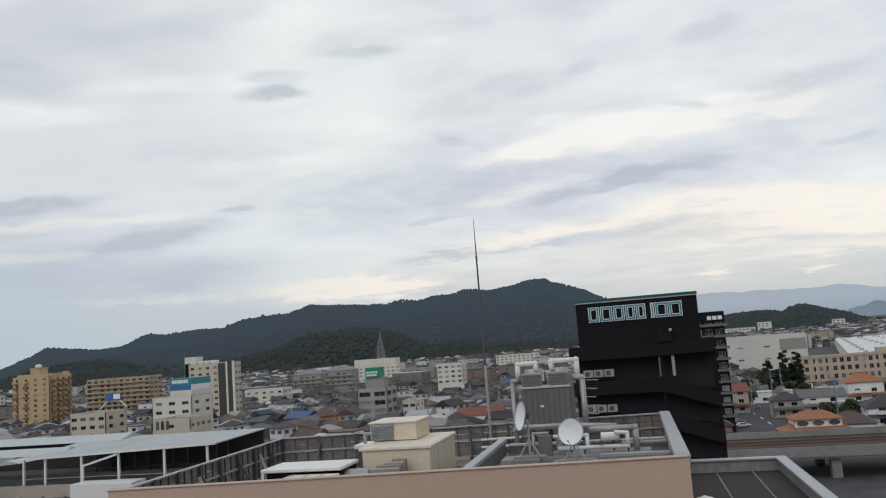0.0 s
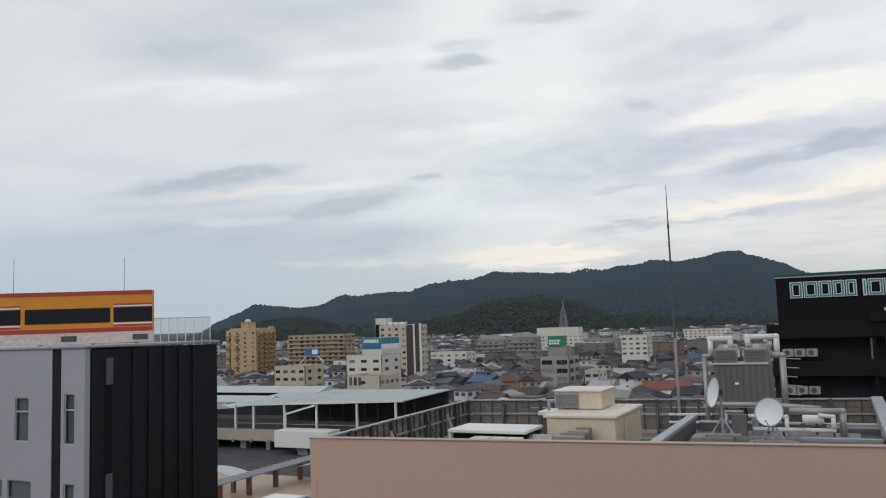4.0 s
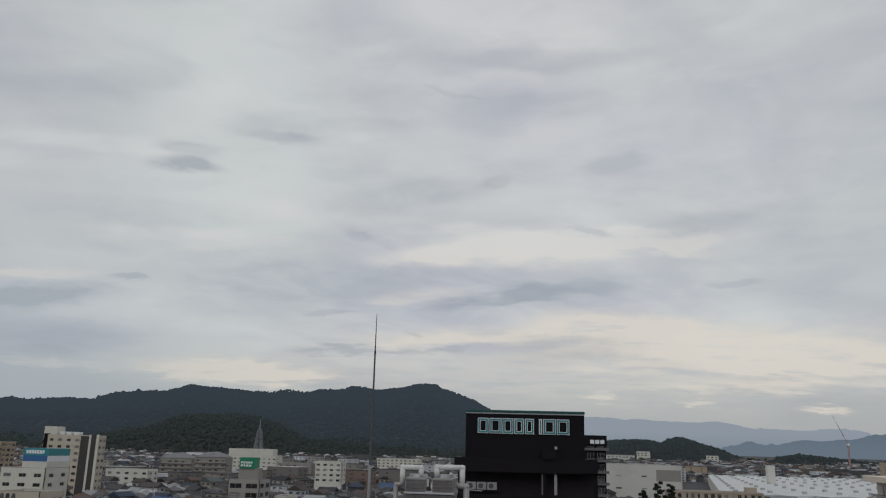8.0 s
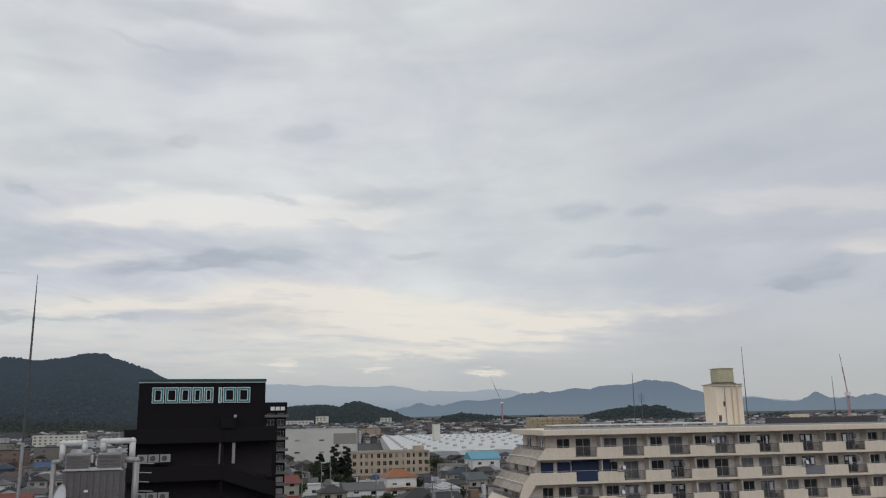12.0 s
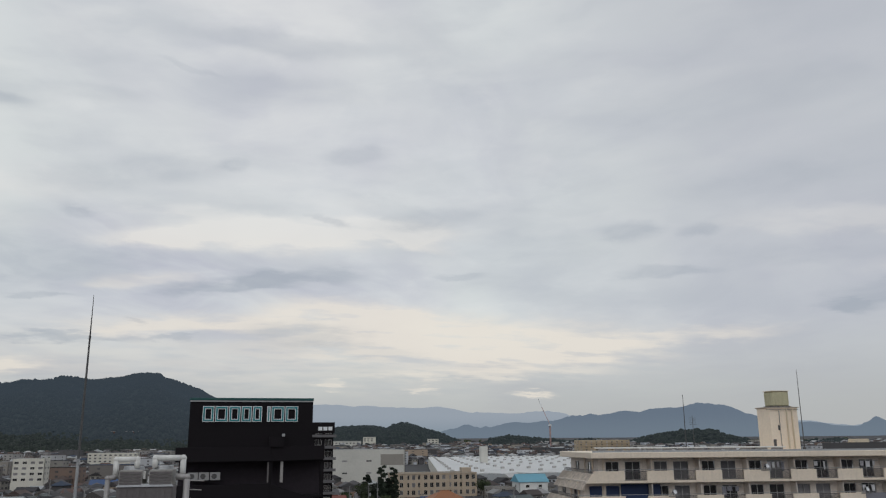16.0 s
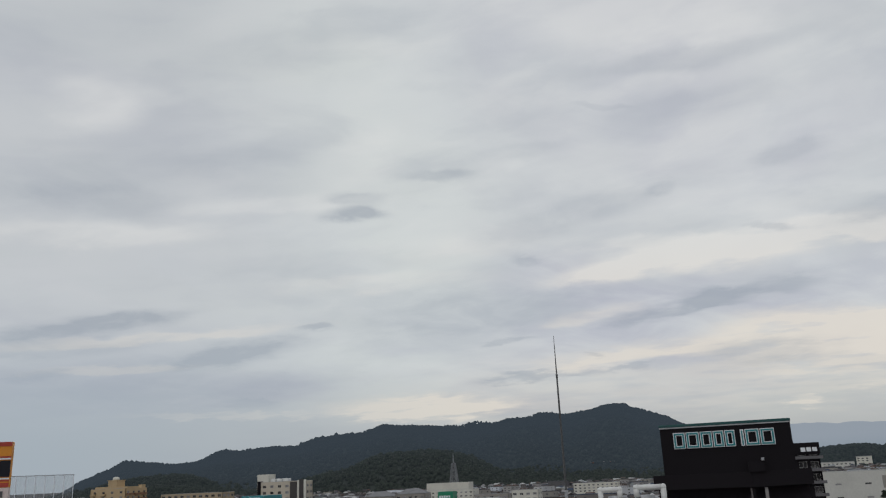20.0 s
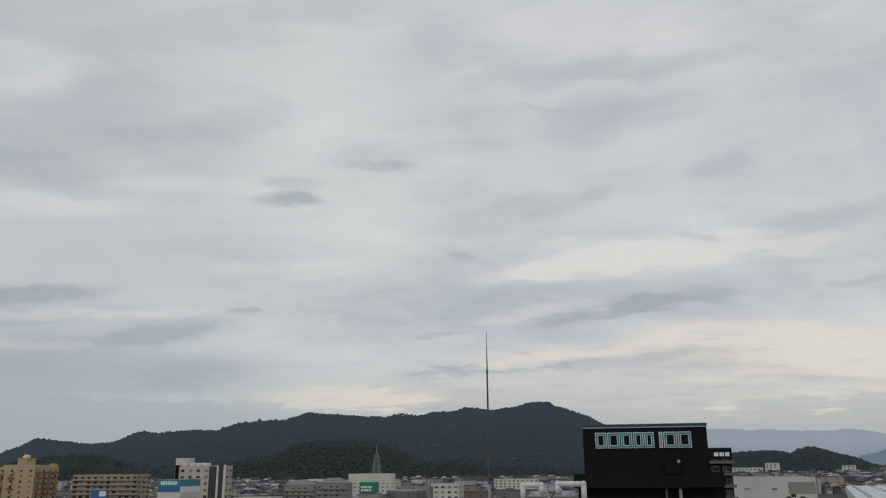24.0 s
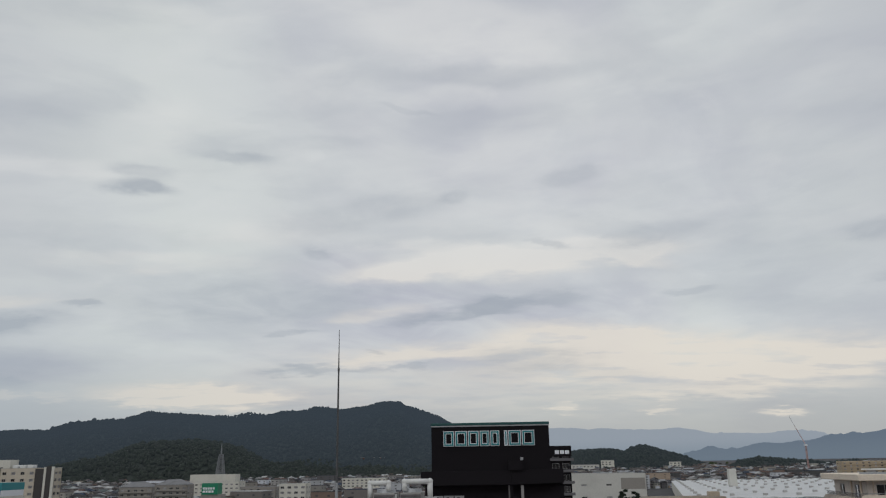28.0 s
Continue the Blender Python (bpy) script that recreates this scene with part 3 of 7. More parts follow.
MID = ((10, -0.3), (13, 0.4), (15, 0.65), (17.1, 0.84), (18.9, 1.15), (21.1, 1.18), (22.9, 1.25), (24.6, 1.45), (25.4, 1.6), (26.2, 1.76), (27.2, 1.69), (28.0, 1.86), (28.6, 1.95), (29.6, 2.0), (30.4, 2.1), (31.2, 2.0), (32.0, 2.02), (32.7, 2.06), (33.4, 1.8), (34, 1.56), (37.2, 0.95), (38.4, 0.84), (40.4, 0.78), (41.5, 1.08), (42.1, 0.8), (43.8, 0.68), (44.9, 0.94), (46.2, 0.55), (50, 0.4), (60, 0.2))


def under_trees(stations, deg=0.15):
    """The bare ground of a wooded skyline lies a little lower than its treetops."""
    return tuple((a, e - deg) for a, e in stations)


MAIN, FRONT, KNOLL, KNOLL2 = (under_trees(r) for r in (MAIN, FRONT, KNOLL, KNOLL2))


def painted_haze_mat(name, body, air, k, base=None, reach=None):
    """Wooded slopes; the pale air over kilometres is painted in as emission."""
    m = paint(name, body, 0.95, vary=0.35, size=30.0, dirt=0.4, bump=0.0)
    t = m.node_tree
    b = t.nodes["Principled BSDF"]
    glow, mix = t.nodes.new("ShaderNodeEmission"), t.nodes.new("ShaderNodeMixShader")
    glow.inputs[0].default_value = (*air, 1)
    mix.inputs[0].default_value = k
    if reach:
        # the painted haze gains strength with distance from the town's middle
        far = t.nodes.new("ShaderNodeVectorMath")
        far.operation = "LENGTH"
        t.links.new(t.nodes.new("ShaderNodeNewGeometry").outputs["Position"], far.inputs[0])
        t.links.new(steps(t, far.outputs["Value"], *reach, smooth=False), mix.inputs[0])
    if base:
        # the painted haze shifts to the base tone low over the plain
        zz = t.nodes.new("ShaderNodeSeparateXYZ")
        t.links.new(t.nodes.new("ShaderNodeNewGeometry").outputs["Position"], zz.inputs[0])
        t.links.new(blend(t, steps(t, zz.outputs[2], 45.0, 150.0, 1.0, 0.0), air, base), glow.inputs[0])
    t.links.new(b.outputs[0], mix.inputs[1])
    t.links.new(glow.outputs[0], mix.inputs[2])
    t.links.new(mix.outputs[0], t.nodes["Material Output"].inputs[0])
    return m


# both ranges glow evenly with a haze colour put into their material
far_m = painted_haze_mat("far_range", (0.05, 0.06, 0.05), (0.375, 0.43, 0.50), 0.90, (0.30, 0.365, 0.435))
mid_m = painted_haze_mat("middle_range", (0.05, 0.06, 0.05), (0.165, 0.215, 0.285), 0.86, (0.19, 0.245, 0.31))
# haze glow painted onto hills, and the distances over which it grows
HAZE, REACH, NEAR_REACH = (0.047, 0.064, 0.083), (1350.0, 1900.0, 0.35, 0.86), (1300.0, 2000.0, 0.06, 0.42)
hill_m = painted_haze_mat("wooded_hill", (0.028, 0.038, 0.030), HAZE, 0.58, reach=REACH)
near_hill_m = painted_haze_mat("wooded_foothill", (0.020, 0.028, 0.019), HAZE, 0.46, reach=NEAR_REACH)
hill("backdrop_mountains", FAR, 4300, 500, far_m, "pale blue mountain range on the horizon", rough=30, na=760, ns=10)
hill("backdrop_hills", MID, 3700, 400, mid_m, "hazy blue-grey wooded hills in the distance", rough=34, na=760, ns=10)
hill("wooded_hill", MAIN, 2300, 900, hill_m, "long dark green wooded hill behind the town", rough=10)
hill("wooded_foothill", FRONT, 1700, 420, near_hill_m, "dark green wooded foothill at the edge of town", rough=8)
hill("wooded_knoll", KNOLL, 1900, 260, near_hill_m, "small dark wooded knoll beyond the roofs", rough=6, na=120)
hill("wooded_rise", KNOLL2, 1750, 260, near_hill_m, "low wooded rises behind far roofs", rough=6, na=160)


def forest(name, stations, dist, depth, count, rough, seed, size, label):
    """Many ragged crowns on a hill, low at the foot and along the skyline."""
    rnd, g = random.Random(seed), Geo()
    a0, a1 = stations[0][0], stations[-1][0]
    base = [(math.cos(k * 1.2566), math.sin(k * 1.2566)) for k in range(5)]
    for _ in range(count):
        a, s = rnd.uniform(a0, a1), rnd.uniform(0.03, 1.02) if rnd.random() < 0.72 else rnd.uniform(0.93, 1.02)
        x, y, z = hill_height(stations, dist, depth, a, s, rough)
        r = size * rnd.uniform(0.6, 1.3) * (1.35 if rnd.random() < 0.06 else 1.0)
        h = r * rnd.uniform(1.0, 1.7)
        tw = rnd.uniform(0, 6)
        ct, st = math.cos(tw), math.sin(tw)
        vs = [(x, y, z + h)]
        for lv, rr in ((0.72, 0.72), (0.2, 1.0)):
            for c, q in base:
                k = r * rr * rnd.uniform(0.75, 1.2)
                vs.append((x + k * (c * ct - q * st), y + k * (c * st + q * ct), z + h * lv * rnd.uniform(0.85, 1.15)))
        fs = [(0, 1 + i, 1 + (i + 1) % 5) for i in range(5)] + [(1 + i, 6 + i, 6 + (i + 1) % 5, 1 + (i + 1) % 5) for i in range(5)]
        g.add(vs, fs)
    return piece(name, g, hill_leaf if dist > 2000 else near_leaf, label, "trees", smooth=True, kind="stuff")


# the crowns carry the same painted haze glow as their hills
hill_leaf = painted_haze_mat("hill_foliage", (0.021, 0.028, 0.024), HAZE, 0.58, reach=REACH)
near_leaf = painted_haze_mat("foothill_foliage", (0.021, 0.029, 0.019), HAZE, 0.46, reach=NEAR_REACH)
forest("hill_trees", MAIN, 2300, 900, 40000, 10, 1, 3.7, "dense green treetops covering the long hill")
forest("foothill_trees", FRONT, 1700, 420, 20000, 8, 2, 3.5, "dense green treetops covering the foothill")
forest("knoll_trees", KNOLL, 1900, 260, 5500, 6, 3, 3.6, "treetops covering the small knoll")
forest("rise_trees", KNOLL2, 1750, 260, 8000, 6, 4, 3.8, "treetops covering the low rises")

# ---- the building that the view is taken from, behind the eye ----
host = thing("host_building", "plain pale building behind the viewpoint", "building", kind="structure")
part("wall", Geo().box(-14, 14, -16, -1.2, 0, 38), grey_panel, host)

# ---- beige neighbour with its roof plant ----
P0, P1, P2, P3 = (-19.8, 27.8), (1.7, 30.2), (1.7, 47.5), (-20.5, 44.6)
ROOF = 23.9
neighbour = thing("neighbour_building", "flat-roofed building with beige rendered walls and roof plant", "building")
front_hole = (20.2, 21.5, 22.3, 23.95)
part("front_wall", Geo().wall(P0, P1, 0, 25.78, 0.3, [front_hole]), beige, neighbour, "plain beige rendered wall")
window(neighbour, on_wall(P0, P1, 20.2, 22.3), 1.3, 1.65)
part("side_wall", Geo().wall(P1, P2, 0, 25.5, 0.3), beige, neighbour)
part("back_wall", Geo().wall(P2, P3, 0, 24.1, 0.3), beige, neighbour)
part("side_wall", Geo().wall(P3, P0, 0, 24.1, 0.3), beige, neighbour)
part("roof_deck", Geo().prism([(P0[0] + 0.3, P0[1] + 0.35), (P1[0] - 0.3, P1[1] + 0.3), (P2[0] - 0.3, P2[1] - 0.35), (P3[0] + 0.3, P3[1] - 0.3)], 23.6, ROOF), roof_grey, neighbour, "grey weathered roof deck")
lip = Geo().wall((P0[0] - 0.04, P0[1] - 0.05), (P1[0] + 0.04, P1[1] - 0.05), 25.784, 25.83, 0.4)
part("coping", lip, paint("wall_cap", (0.46, 0.35, 0.285), 0.7, vary=0.08, bump=0.002), neighbour, "thin capping on the beige wall", bevel=0.01)
part("coping", Geo().wall((P1[0] + 0.08, P1[1] + 0.3), (P2[0] + 0.08, P2[1]), 25.5, 25.84, 0.55), coping, neighbour, "pale metal parapet coping", bevel=0.03)
# inner upstand that rings the plant yard
wet_wall = paint("stained_upstand", (0.13, 0.13, 0.13), 0.7, vary=0.2, size=0.8, dirt=0.6, streak=0.5, bump=0.01)
part("upstand", Geo().box(-6.55, -6.25, 30.3, 39.2, ROOF, 25.496), wet_wall, neighbour)
part("coping", Geo().box(-6.62, -6.2, 30.1, 39.4, 25.5, 25.68), coping, neighbour, "pale metal parapet coping", bevel=0.03)
part("upstand", Geo().box(-6.1, 1.3, 39.2, 39.5, ROOF, 25.296), wet_wall, neighbour)
part("coping", Geo().box(-6.1, 1.2, 39.15, 39.55, 25.3, 25.42), coping, neighbour, "pale metal parapet coping", bevel=0.03)


def screen_fence(p, q, z0, z1, label):
    """A roof screen of weathered boards between posts, with rails, braces and a capping, on its inner side."""
    f = thing("roof_screen", label, "fence")
    ln = math.hypot(q[0] - p[0], q[1] - p[1])
    n = max(1, round(ln / 2.1))
    step = ln / n
    base = on_wall(p, q, 0, 0)
    for i in range(n + 1):
        g = Geo().box(i * step - 0.09, i * step + 0.09, 0.02, 0.2, z0 - 0.3, z1 + 0.06)
        part("post", g, steel_dark, f, at=base)
        if i % 2 == 1:
            part("brace", Geo().beam((i * step, 0.15, z1 - 0.4), (i * step, 0.95, z0), 0.08), steel_dark, f, at=base)
    for i in range(n):
        for k in range(4):
            a = z0 + (z1 - z0) * k / 4
            part("board", Geo().box(i * step + 0.1, (i + 1) * step - 0.1, -0.03 + 0.012 * (k % 2), 0.02, a + 0.02, z0 + (z1 - z0) * (k + 1) / 4 - 0.01), screen, f, at=base)
        for u in (1 / 3, 2 / 3):
            part("batten", Geo().box((i + u) * step - 0.035, (i + u) * step + 0.035, 0.03, 0.09, z0, z1), steel_dark, f, at=base)
    for z in (z0 + 0.55 * (z1 - z0),):
        part("rail", Geo().box(0, ln, 0.06, 0.13, z - 0.05, z + 0.05), steel, f, at=base)
    part("capping", Geo().box(0, ln, -0.06, 0.16, z1 + 0.002, z1 + 0.07), steel, f, at=base)
    return f


screen_fence((1.5, 47.2), (-20.1, 44.3), 24.1, 25.72, "weathered grey board screen along the back of the roof")
screen_fence((-20.2, 44.2), (-19.5, 28.3), 24.1, 25.72, "weathered grey board screen along the side of the roof")
for a in [(-18.6, 33.4, 0.5), (-18.9, 37.0, -0.6), (-19.0, 40.2, 0.7)]:
    piece("plank", Geo().beam((a[0], a[1], ROOF), (a[0] - 0.9, a[1] + a[2], 25.3), 0.16, 0.05), paint("raw_timber", (0.30, 0.24, 0.17), 0.85), "loose timber plank leaning on the roof screen", "plank", group="loose planks")

# ---- roof of the lower wing ----
wing = thing("wing_building", "lower flat-roofed wing with dark roof felt", "building")
part("wall", Geo().box(1.78, 6.5, 24.0, 41.2, 0, 23.35), concrete, wing)
part("roof_deck", Geo().box(2.0, 6.2, 24.3, 40.9, 23.354, 23.45), roof_felt, wing, "dark felt roof with lighter seams")
part("parapet", Geo().box(1.8, 6.5, 40.9, 41.2, 23.354, 23.95), concrete, wing)
part("parapet", Geo().box(6.2, 6.5, 24.0, 40.896, 23.354, 23.95), concrete, wing)
part("coping", Geo().box(1.8, 6.6, 40.8, 41.3, 23.954, 24.05), coping, wing, "pale metal coping", bevel=0.02)
part("coping", Geo().box(6.1, 6.6, 24.0, 40.79, 23.954, 24.05), coping, wing, "pale metal coping", bevel=0.02)
for u in (3.4, 5.0):
    part("seam", Geo().box(u - 0.03, u + 0.03, 24.4, 40.8, 23.454, 23.47), roof_grey, wing)
for k, y in enumerate((29.2, 30.6)):
    pts = [(2.1 + 0.55 * math.cos(a), y, 23.5 + 0.75 * math.sin(a)) for a in [math.pi * i / 8 for i in range(9)]]
    piece("roof_vent", Geo().pipe(pts, 0.12), white, "white curved vent pipe on dark roof felt", "vent pipe", smooth=True, group="vent pipes")
# ---- black hotel ----
hotel = thing("hotel_tower", "black-clad hotel tower with open stair and a big roof sign", "building")
HX0, HX1, HY = -4.27, 5.72, 70.0
part("sign_wall", Geo().box(HX0, HX1, HY, HY + 13, 29.3, 33.1), black, hotel, "smooth black sign wall")
part("cornice", Geo().box(HX0 - 0.05, HX1 + 0.05, HY - 0.12, HY + 13.1, 33.2, 33.42), paint("dull_teal_trim", (0.012, 0.075, 0.072), 0.6, vary=0.08, dirt=0.2), hotel, "dull teal roof edge", bevel=0.03)
part("trim_line", Geo().box(HX0 - 0.03, HX1 + 0.03, HY - 0.09, HY - 0.004, 33.104, 33.196), steel, hotel, "thin pale metal line under the roof edge")
# cladding colour lightened here to offset the shade of the recess
part("core", Geo().box(HX0 - 0.7, HX1 + 0.9, HY + 1.7, HY + 14, 0, 29.28), paint("lightened_recess_cladding", (0.034, 0.028, 0.034), 0.85, vary=0.15, size=1.0, dirt=0.2, spec=0.2), hotel)
STEP = 2.95
for k in range(10):
    z = 29.45 - k * STEP
    if z < 3:
        break
    part("balcony_band", Geo().box(HX0 - 0.9, 2.4, HY - 0.3, HY - 0.1, z - 1.15, z), black_soft, hotel, bevel=0.02)
    part("floor_slab", Geo().box(HX0 - 0.9, HX1 + 0.95, HY - 0.1, HY + 1.68, z - 1.15, z - 0.95), black, hotel)
    g = Geo()
    a, b, lo = (2.4, z), (6.75, z - STEP * (0.5 if k else 0.0)), 1.15
    if k == 0:
        b = (6.75, z + 0.1)
    g.add([(a[0], HY - 0.3, a[1] - lo), (b[0], HY - 0.3, b[1] - lo), (b[0], HY - 0.1, b[1] - lo), (a[0], HY - 0.1, a[1] - lo),
           (a[0], HY - 0.3, a[1]), (b[0], HY - 0.3, b[1]), (b[0], HY - 0.1, b[1]), (a[0], HY - 0.1, a[1])],
          [(3, 2, 1, 0), (4, 5, 6, 7), (0, 1, 5, 4), (1, 2, 6, 5), (2, 3, 7, 6), (3, 0, 4, 7)])
    part("stair_band", g, black_soft, hotel)
    if k:
        part("stair_band", Geo().box(6.55, 6.75, HY - 0.1, HY + 5, z - 1.3 - STEP * 0.5, z - STEP * 0.5), black_soft, hotel)
part("column", Geo().box(6.45, 6.75, HY + 0.1, HY + 0.5, 0, 28.3), black, hotel)
part("column", Geo().box(2.25, 2.5, HY - 0.08, HY + 0.3, 0, 28.3), black, hotel)
for x in (2.2, 3.25):
    part("post", Geo().box(x - 0.07, x + (0.07 if x < 3 else 0.16), HY - 0.05, HY + 0.15, 26.6, 28.25), lagging if x > 3 else tower_grey, hotel, "grey steel post")
part("service_box", Geo().box(2.2, 3.4, HY - 0.5, HY - 0.004, 29.45, 30.25), black_soft, hotel)
piece("floodlight", Geo().box(3.2, 3.42, HY - 0.62, HY - 0.3, 30.26, 30.5), steel, "small grey floodlight above the service box", "floodlight", bevel=0.02)
# the sign: plain outlined shapes, one for each character's place
u = -3.25
for w in (0.91, 1.01, 0.91, 0.81, 0.76, None, 0.27, 1.05, 1.05):
    if w is None:
        u += 0.32
        continue
    z0, z1 = 31.47, 32.74
    s = thing("sign_shape", "teal block outlined in white on the black wall", "sign", group="roof sign shapes")
    if w < 0.4:
        part("outline", Geo().box(u, u + w, HY - 0.12, HY - 0.004, z0, z1), sign_white, s)
        part("face", Geo().box(u + 0.08, u + w - 0.08, HY - 0.16, HY - 0.122, z0 + 0.08, z1 - 0.08), teal, s)
    else:
        g, h, e = Geo(), Geo(), 0.24
        for gg, i, y0, y1 in ((g, 0.0, HY - 0.12, HY - 0.004), (h, 0.055, HY - 0.16, HY - 0.122)):
            ee = e - i * 2
            gg.box(u + i, u + i + ee, y0, y1, z0 + i, z1 - i).box(u + w - i - ee, u + w - i, y0, y1, z0 + i, z1 - i)
            gg.box(u + i + ee, u + w - i - ee, y0, y1, z1 - i - ee, z1 - i).box(u + i + ee, u + w - i - ee, y0, y1, z0 + i, z0 + i + ee)
        part("outline", g, sign_white, s)
        part("face", h, teal, s)
    u += w + 0.09


def condenser(at, group):
    c = thing("air_conditioner", "greyish white outdoor air conditioner unit", "air conditioner", at, group)
    part("casing", Geo().box(0, 0.8, 0, 0.3, 0, 0.62), paint("grey_white_casing", (0.33, 0.33, 0.33), 0.6, vary=0.06, dirt=0.3), c, bevel=0.015)
    n, g = 16, Geo()
    for y, r in ((0.0, 0.26), (-0.02, 0.26), (-0.02, 0.22), (0.0, 0.22)):
        g.v += [(0.33 + r * math.cos(2 * math.pi * i / n), y, 0.31 + r * math.sin(2 * math.pi * i / n)) for i in range(n)]
    g.f = [(k * n + i, k * n + (i + 1) % n, (k + 1) * n + (i + 1) % n, (k + 1) * n + i) for k in range(3) for i in range(n)]
    part("fan_ring", g, steel, c)
    part("grille", Geo().tube((0.33, -0.004, 0.31), (0.33, -0.012, 0.31), 0.22, n=16), steel_dark, c)
    return c


ac = condenser(pose(-4.3, HY + 0.3, 26.65), "hotel air conditioners")
for k in range(1, 5):
    for x in (-4.15, -3.28, -2.4):
        if k == 1 and x < -4.1:
            continue
        copy_thing(ac, pose(x, HY + 0.3, 29.45 - k * STEP + 0.34))
ac.matrix_basis = pose(-4.15, HY + 0.3, 29.45 - STEP + 0.34)
for k in range(1, 5):
    part("service_shelf", Geo().box(-4.6, -1.3, HY + 0.1, HY + 0.75, 29.45 - k * STEP + 0.26, 29.45 - k * STEP + 0.338), black, hotel)

# ---- slab block of flats ----
FY, FX1, FSTEP, FTOP = 84.0, 87.3, 2.7, 25.3
TURN = Matrix.Translation((60, 84, 0)) @ Matrix.Rotation(radians(-6.5), 4, "Z") @ Matrix.Translation((-60, -84, 0))
flats = thing("apartment_block", "long cream apartment block with stepped balconies", "building", TURN)
NFL = 6
part("ground_storey", Geo().box(33.0, FX1 - 0.2, FY + 1.0, FY + 12.3, 0, FTOP - 5 * FSTEP - 0.17), apt_back, flats)
west = [39.0, 37.3, 35.5, 34.1, 32.5, 31.3, 31.3, 31.3]
part("roof_slab", Geo().box(37.9, FX1, FY - 0.4, FY + 12.8, 27.75, 28.4), apt_wall, flats, "cream roof slab with a stained edge", bevel=0.05)
part("roof_kerb", Geo().box(38.3, FX1 - 0.4, FY + 0.1, FY + 0.4, 28.404, 28.6), coping, flats)
BAYS, BW, RX, RW = 8, 5.77, 41.8, 2.6
for k in range(NFL):
    z = FTOP - k * FSTEP
    w0, w1 = west[k], west[k + 1]
    part("floor_slab", Geo().box(w1, FX1 - 0.1, FY + 0.16, FY + 12.6, z - 0.16, z - 0.004), apt_back, flats)
    # back wall of the balconies with sliding doors and windows
    wx = w1 + (1.9 if k < 4 else 0.8)
    wx += 0.2
    p, q = (wx, FY + 1.5), (FX1 - 0.15, FY + 1.5)
    holes = [(RX - 3.6 - wx, RX - 2.3 - wx, z + 0.85, z + 2.05)] if wx < RX - 3.7 else []
    for b in range(BAYS):
        x0 = RX + b * BW - wx
        holes.append((x0 - 1.7, x0 - 0.1, z + 0.85, z + 2.05))
        holes.append((x0 + 0.6, x0 + 2.45, z + 0.02, z + 2.05))
    part("rear_wall", Geo().wall(p, q, z, z + FSTEP - 0.17, 0.2, holes), apt_back, flats)
    for h in holes:
        window(flats, on_wall(p, q, h[0], h[2]), h[1] - h[0], h[3] - h[2], fill=random.random() < 0.45)
    # end wall
    wx -= 0.2
    part("end_wall", Geo().wall((wx, FY + 12.4), (wx, FY + 1.5), z, z + FSTEP - 0.17, 0.2, [(2.0, 3.6, z + 0.9, z + 2.0), (7.0, 9.0, z + 0.2, z + 2.0)]), apt_back, flats)
    window(flats, on_wall((wx, FY + 12.4), (wx, FY + 1.5), 2.0, z + 0.9), 1.6, 1.1)
    window(flats, on_wall((wx, FY + 12.4), (wx, FY + 1.5), 7.0, z + 0.2), 2.0, 1.8)
    part("end_wall", Geo().box(FX1 - 0.14, FX1, FY + 1.5, FY + 12.4, z, z + FSTEP - 0.17), apt_wall, flats)
    # balcony front: solid panels and railings by turns
    edges = [w1] + [RX + b * BW + d for b in range(BAYS) for d in (0, RW)] + [FX1]
    for a, b in zip(edges[0::2], edges[1::2]):
        cut = 1.0 if a == w1 and k < 4 else 0.0
        sec = [(a, z - 0.25), (b, z - 0.25), (b, z + 1.05), (a + cut, z + 1.05)]
        part("balcony_panel", Geo().add([(x, y, v) for y in (FY, FY + 0.15) for x, v in sec], [(0, 1, 2, 3), (7, 6, 5, 4), (0, 4, 5, 1), (1, 5, 6, 2), (2, 6, 7, 3), (3, 7, 4, 0)]), apt_wall, flats, bevel=0.02)
    for b in range(BAYS):
        x0 = RX + b * BW
        part("edge_beam", Geo().box(x0 + 0.004, x0 + RW - 0.004, FY + 0.01, FY + 0.15, z - 0.25, z), apt_wall, flats)
        g = Geo().box(x0, x0 + RW, FY + 0.03, FY + 0.08, z + 0.98, z + 1.04).box(x0, x0 + RW, FY + 0.03, FY + 0.08, z + 0.06, z + 0.1)
        for i in range(1, 24):
            u = x0 + RW * i / 24
            g.box(u - 0.012, u + 0.012, FY + 0.04, FY + 0.07, z + 0.1, z + 0.98)
        tagged(part("railing", g, railing, flats), kind="stuff")
        part("partition", Geo().box(x0 + RW + 0.6, x0 + RW + 0.68, FY + 0.2, FY + 1.48, z, z + 2.3), apt_back, flats)
        part("downpipe", Geo().tube((x0 - 2.0, FY + 1.4, z), (x0 - 2.0, FY + 1.4, z + FSTEP - 0.17), 0.05, n=6), apt_wall, flats)
    part("handrail", Geo().box(w1 + 0.1, FX1, FY + 0.05, FY + 0.1, z + 1.17, z + 1.22), steel, flats)
    part("balcony_end", Geo().box(FX1 - 0.1, FX1 + 0.08, FY + 0.16, FY + 1.48, z - 0.25, z + 1.05), apt_wall, flats)
    # stepped terrace at the end: a slanting stained parapet under a railing
    y0, y1 = FY + 0.16, FY + 12.4
    if k < 4:
        sec = [(w1, z - 0.25), (w1 + 0.25, z - 0.25), (w1 + 1.0, z + 0.78), (w1 + 0.8, z + 0.78)]
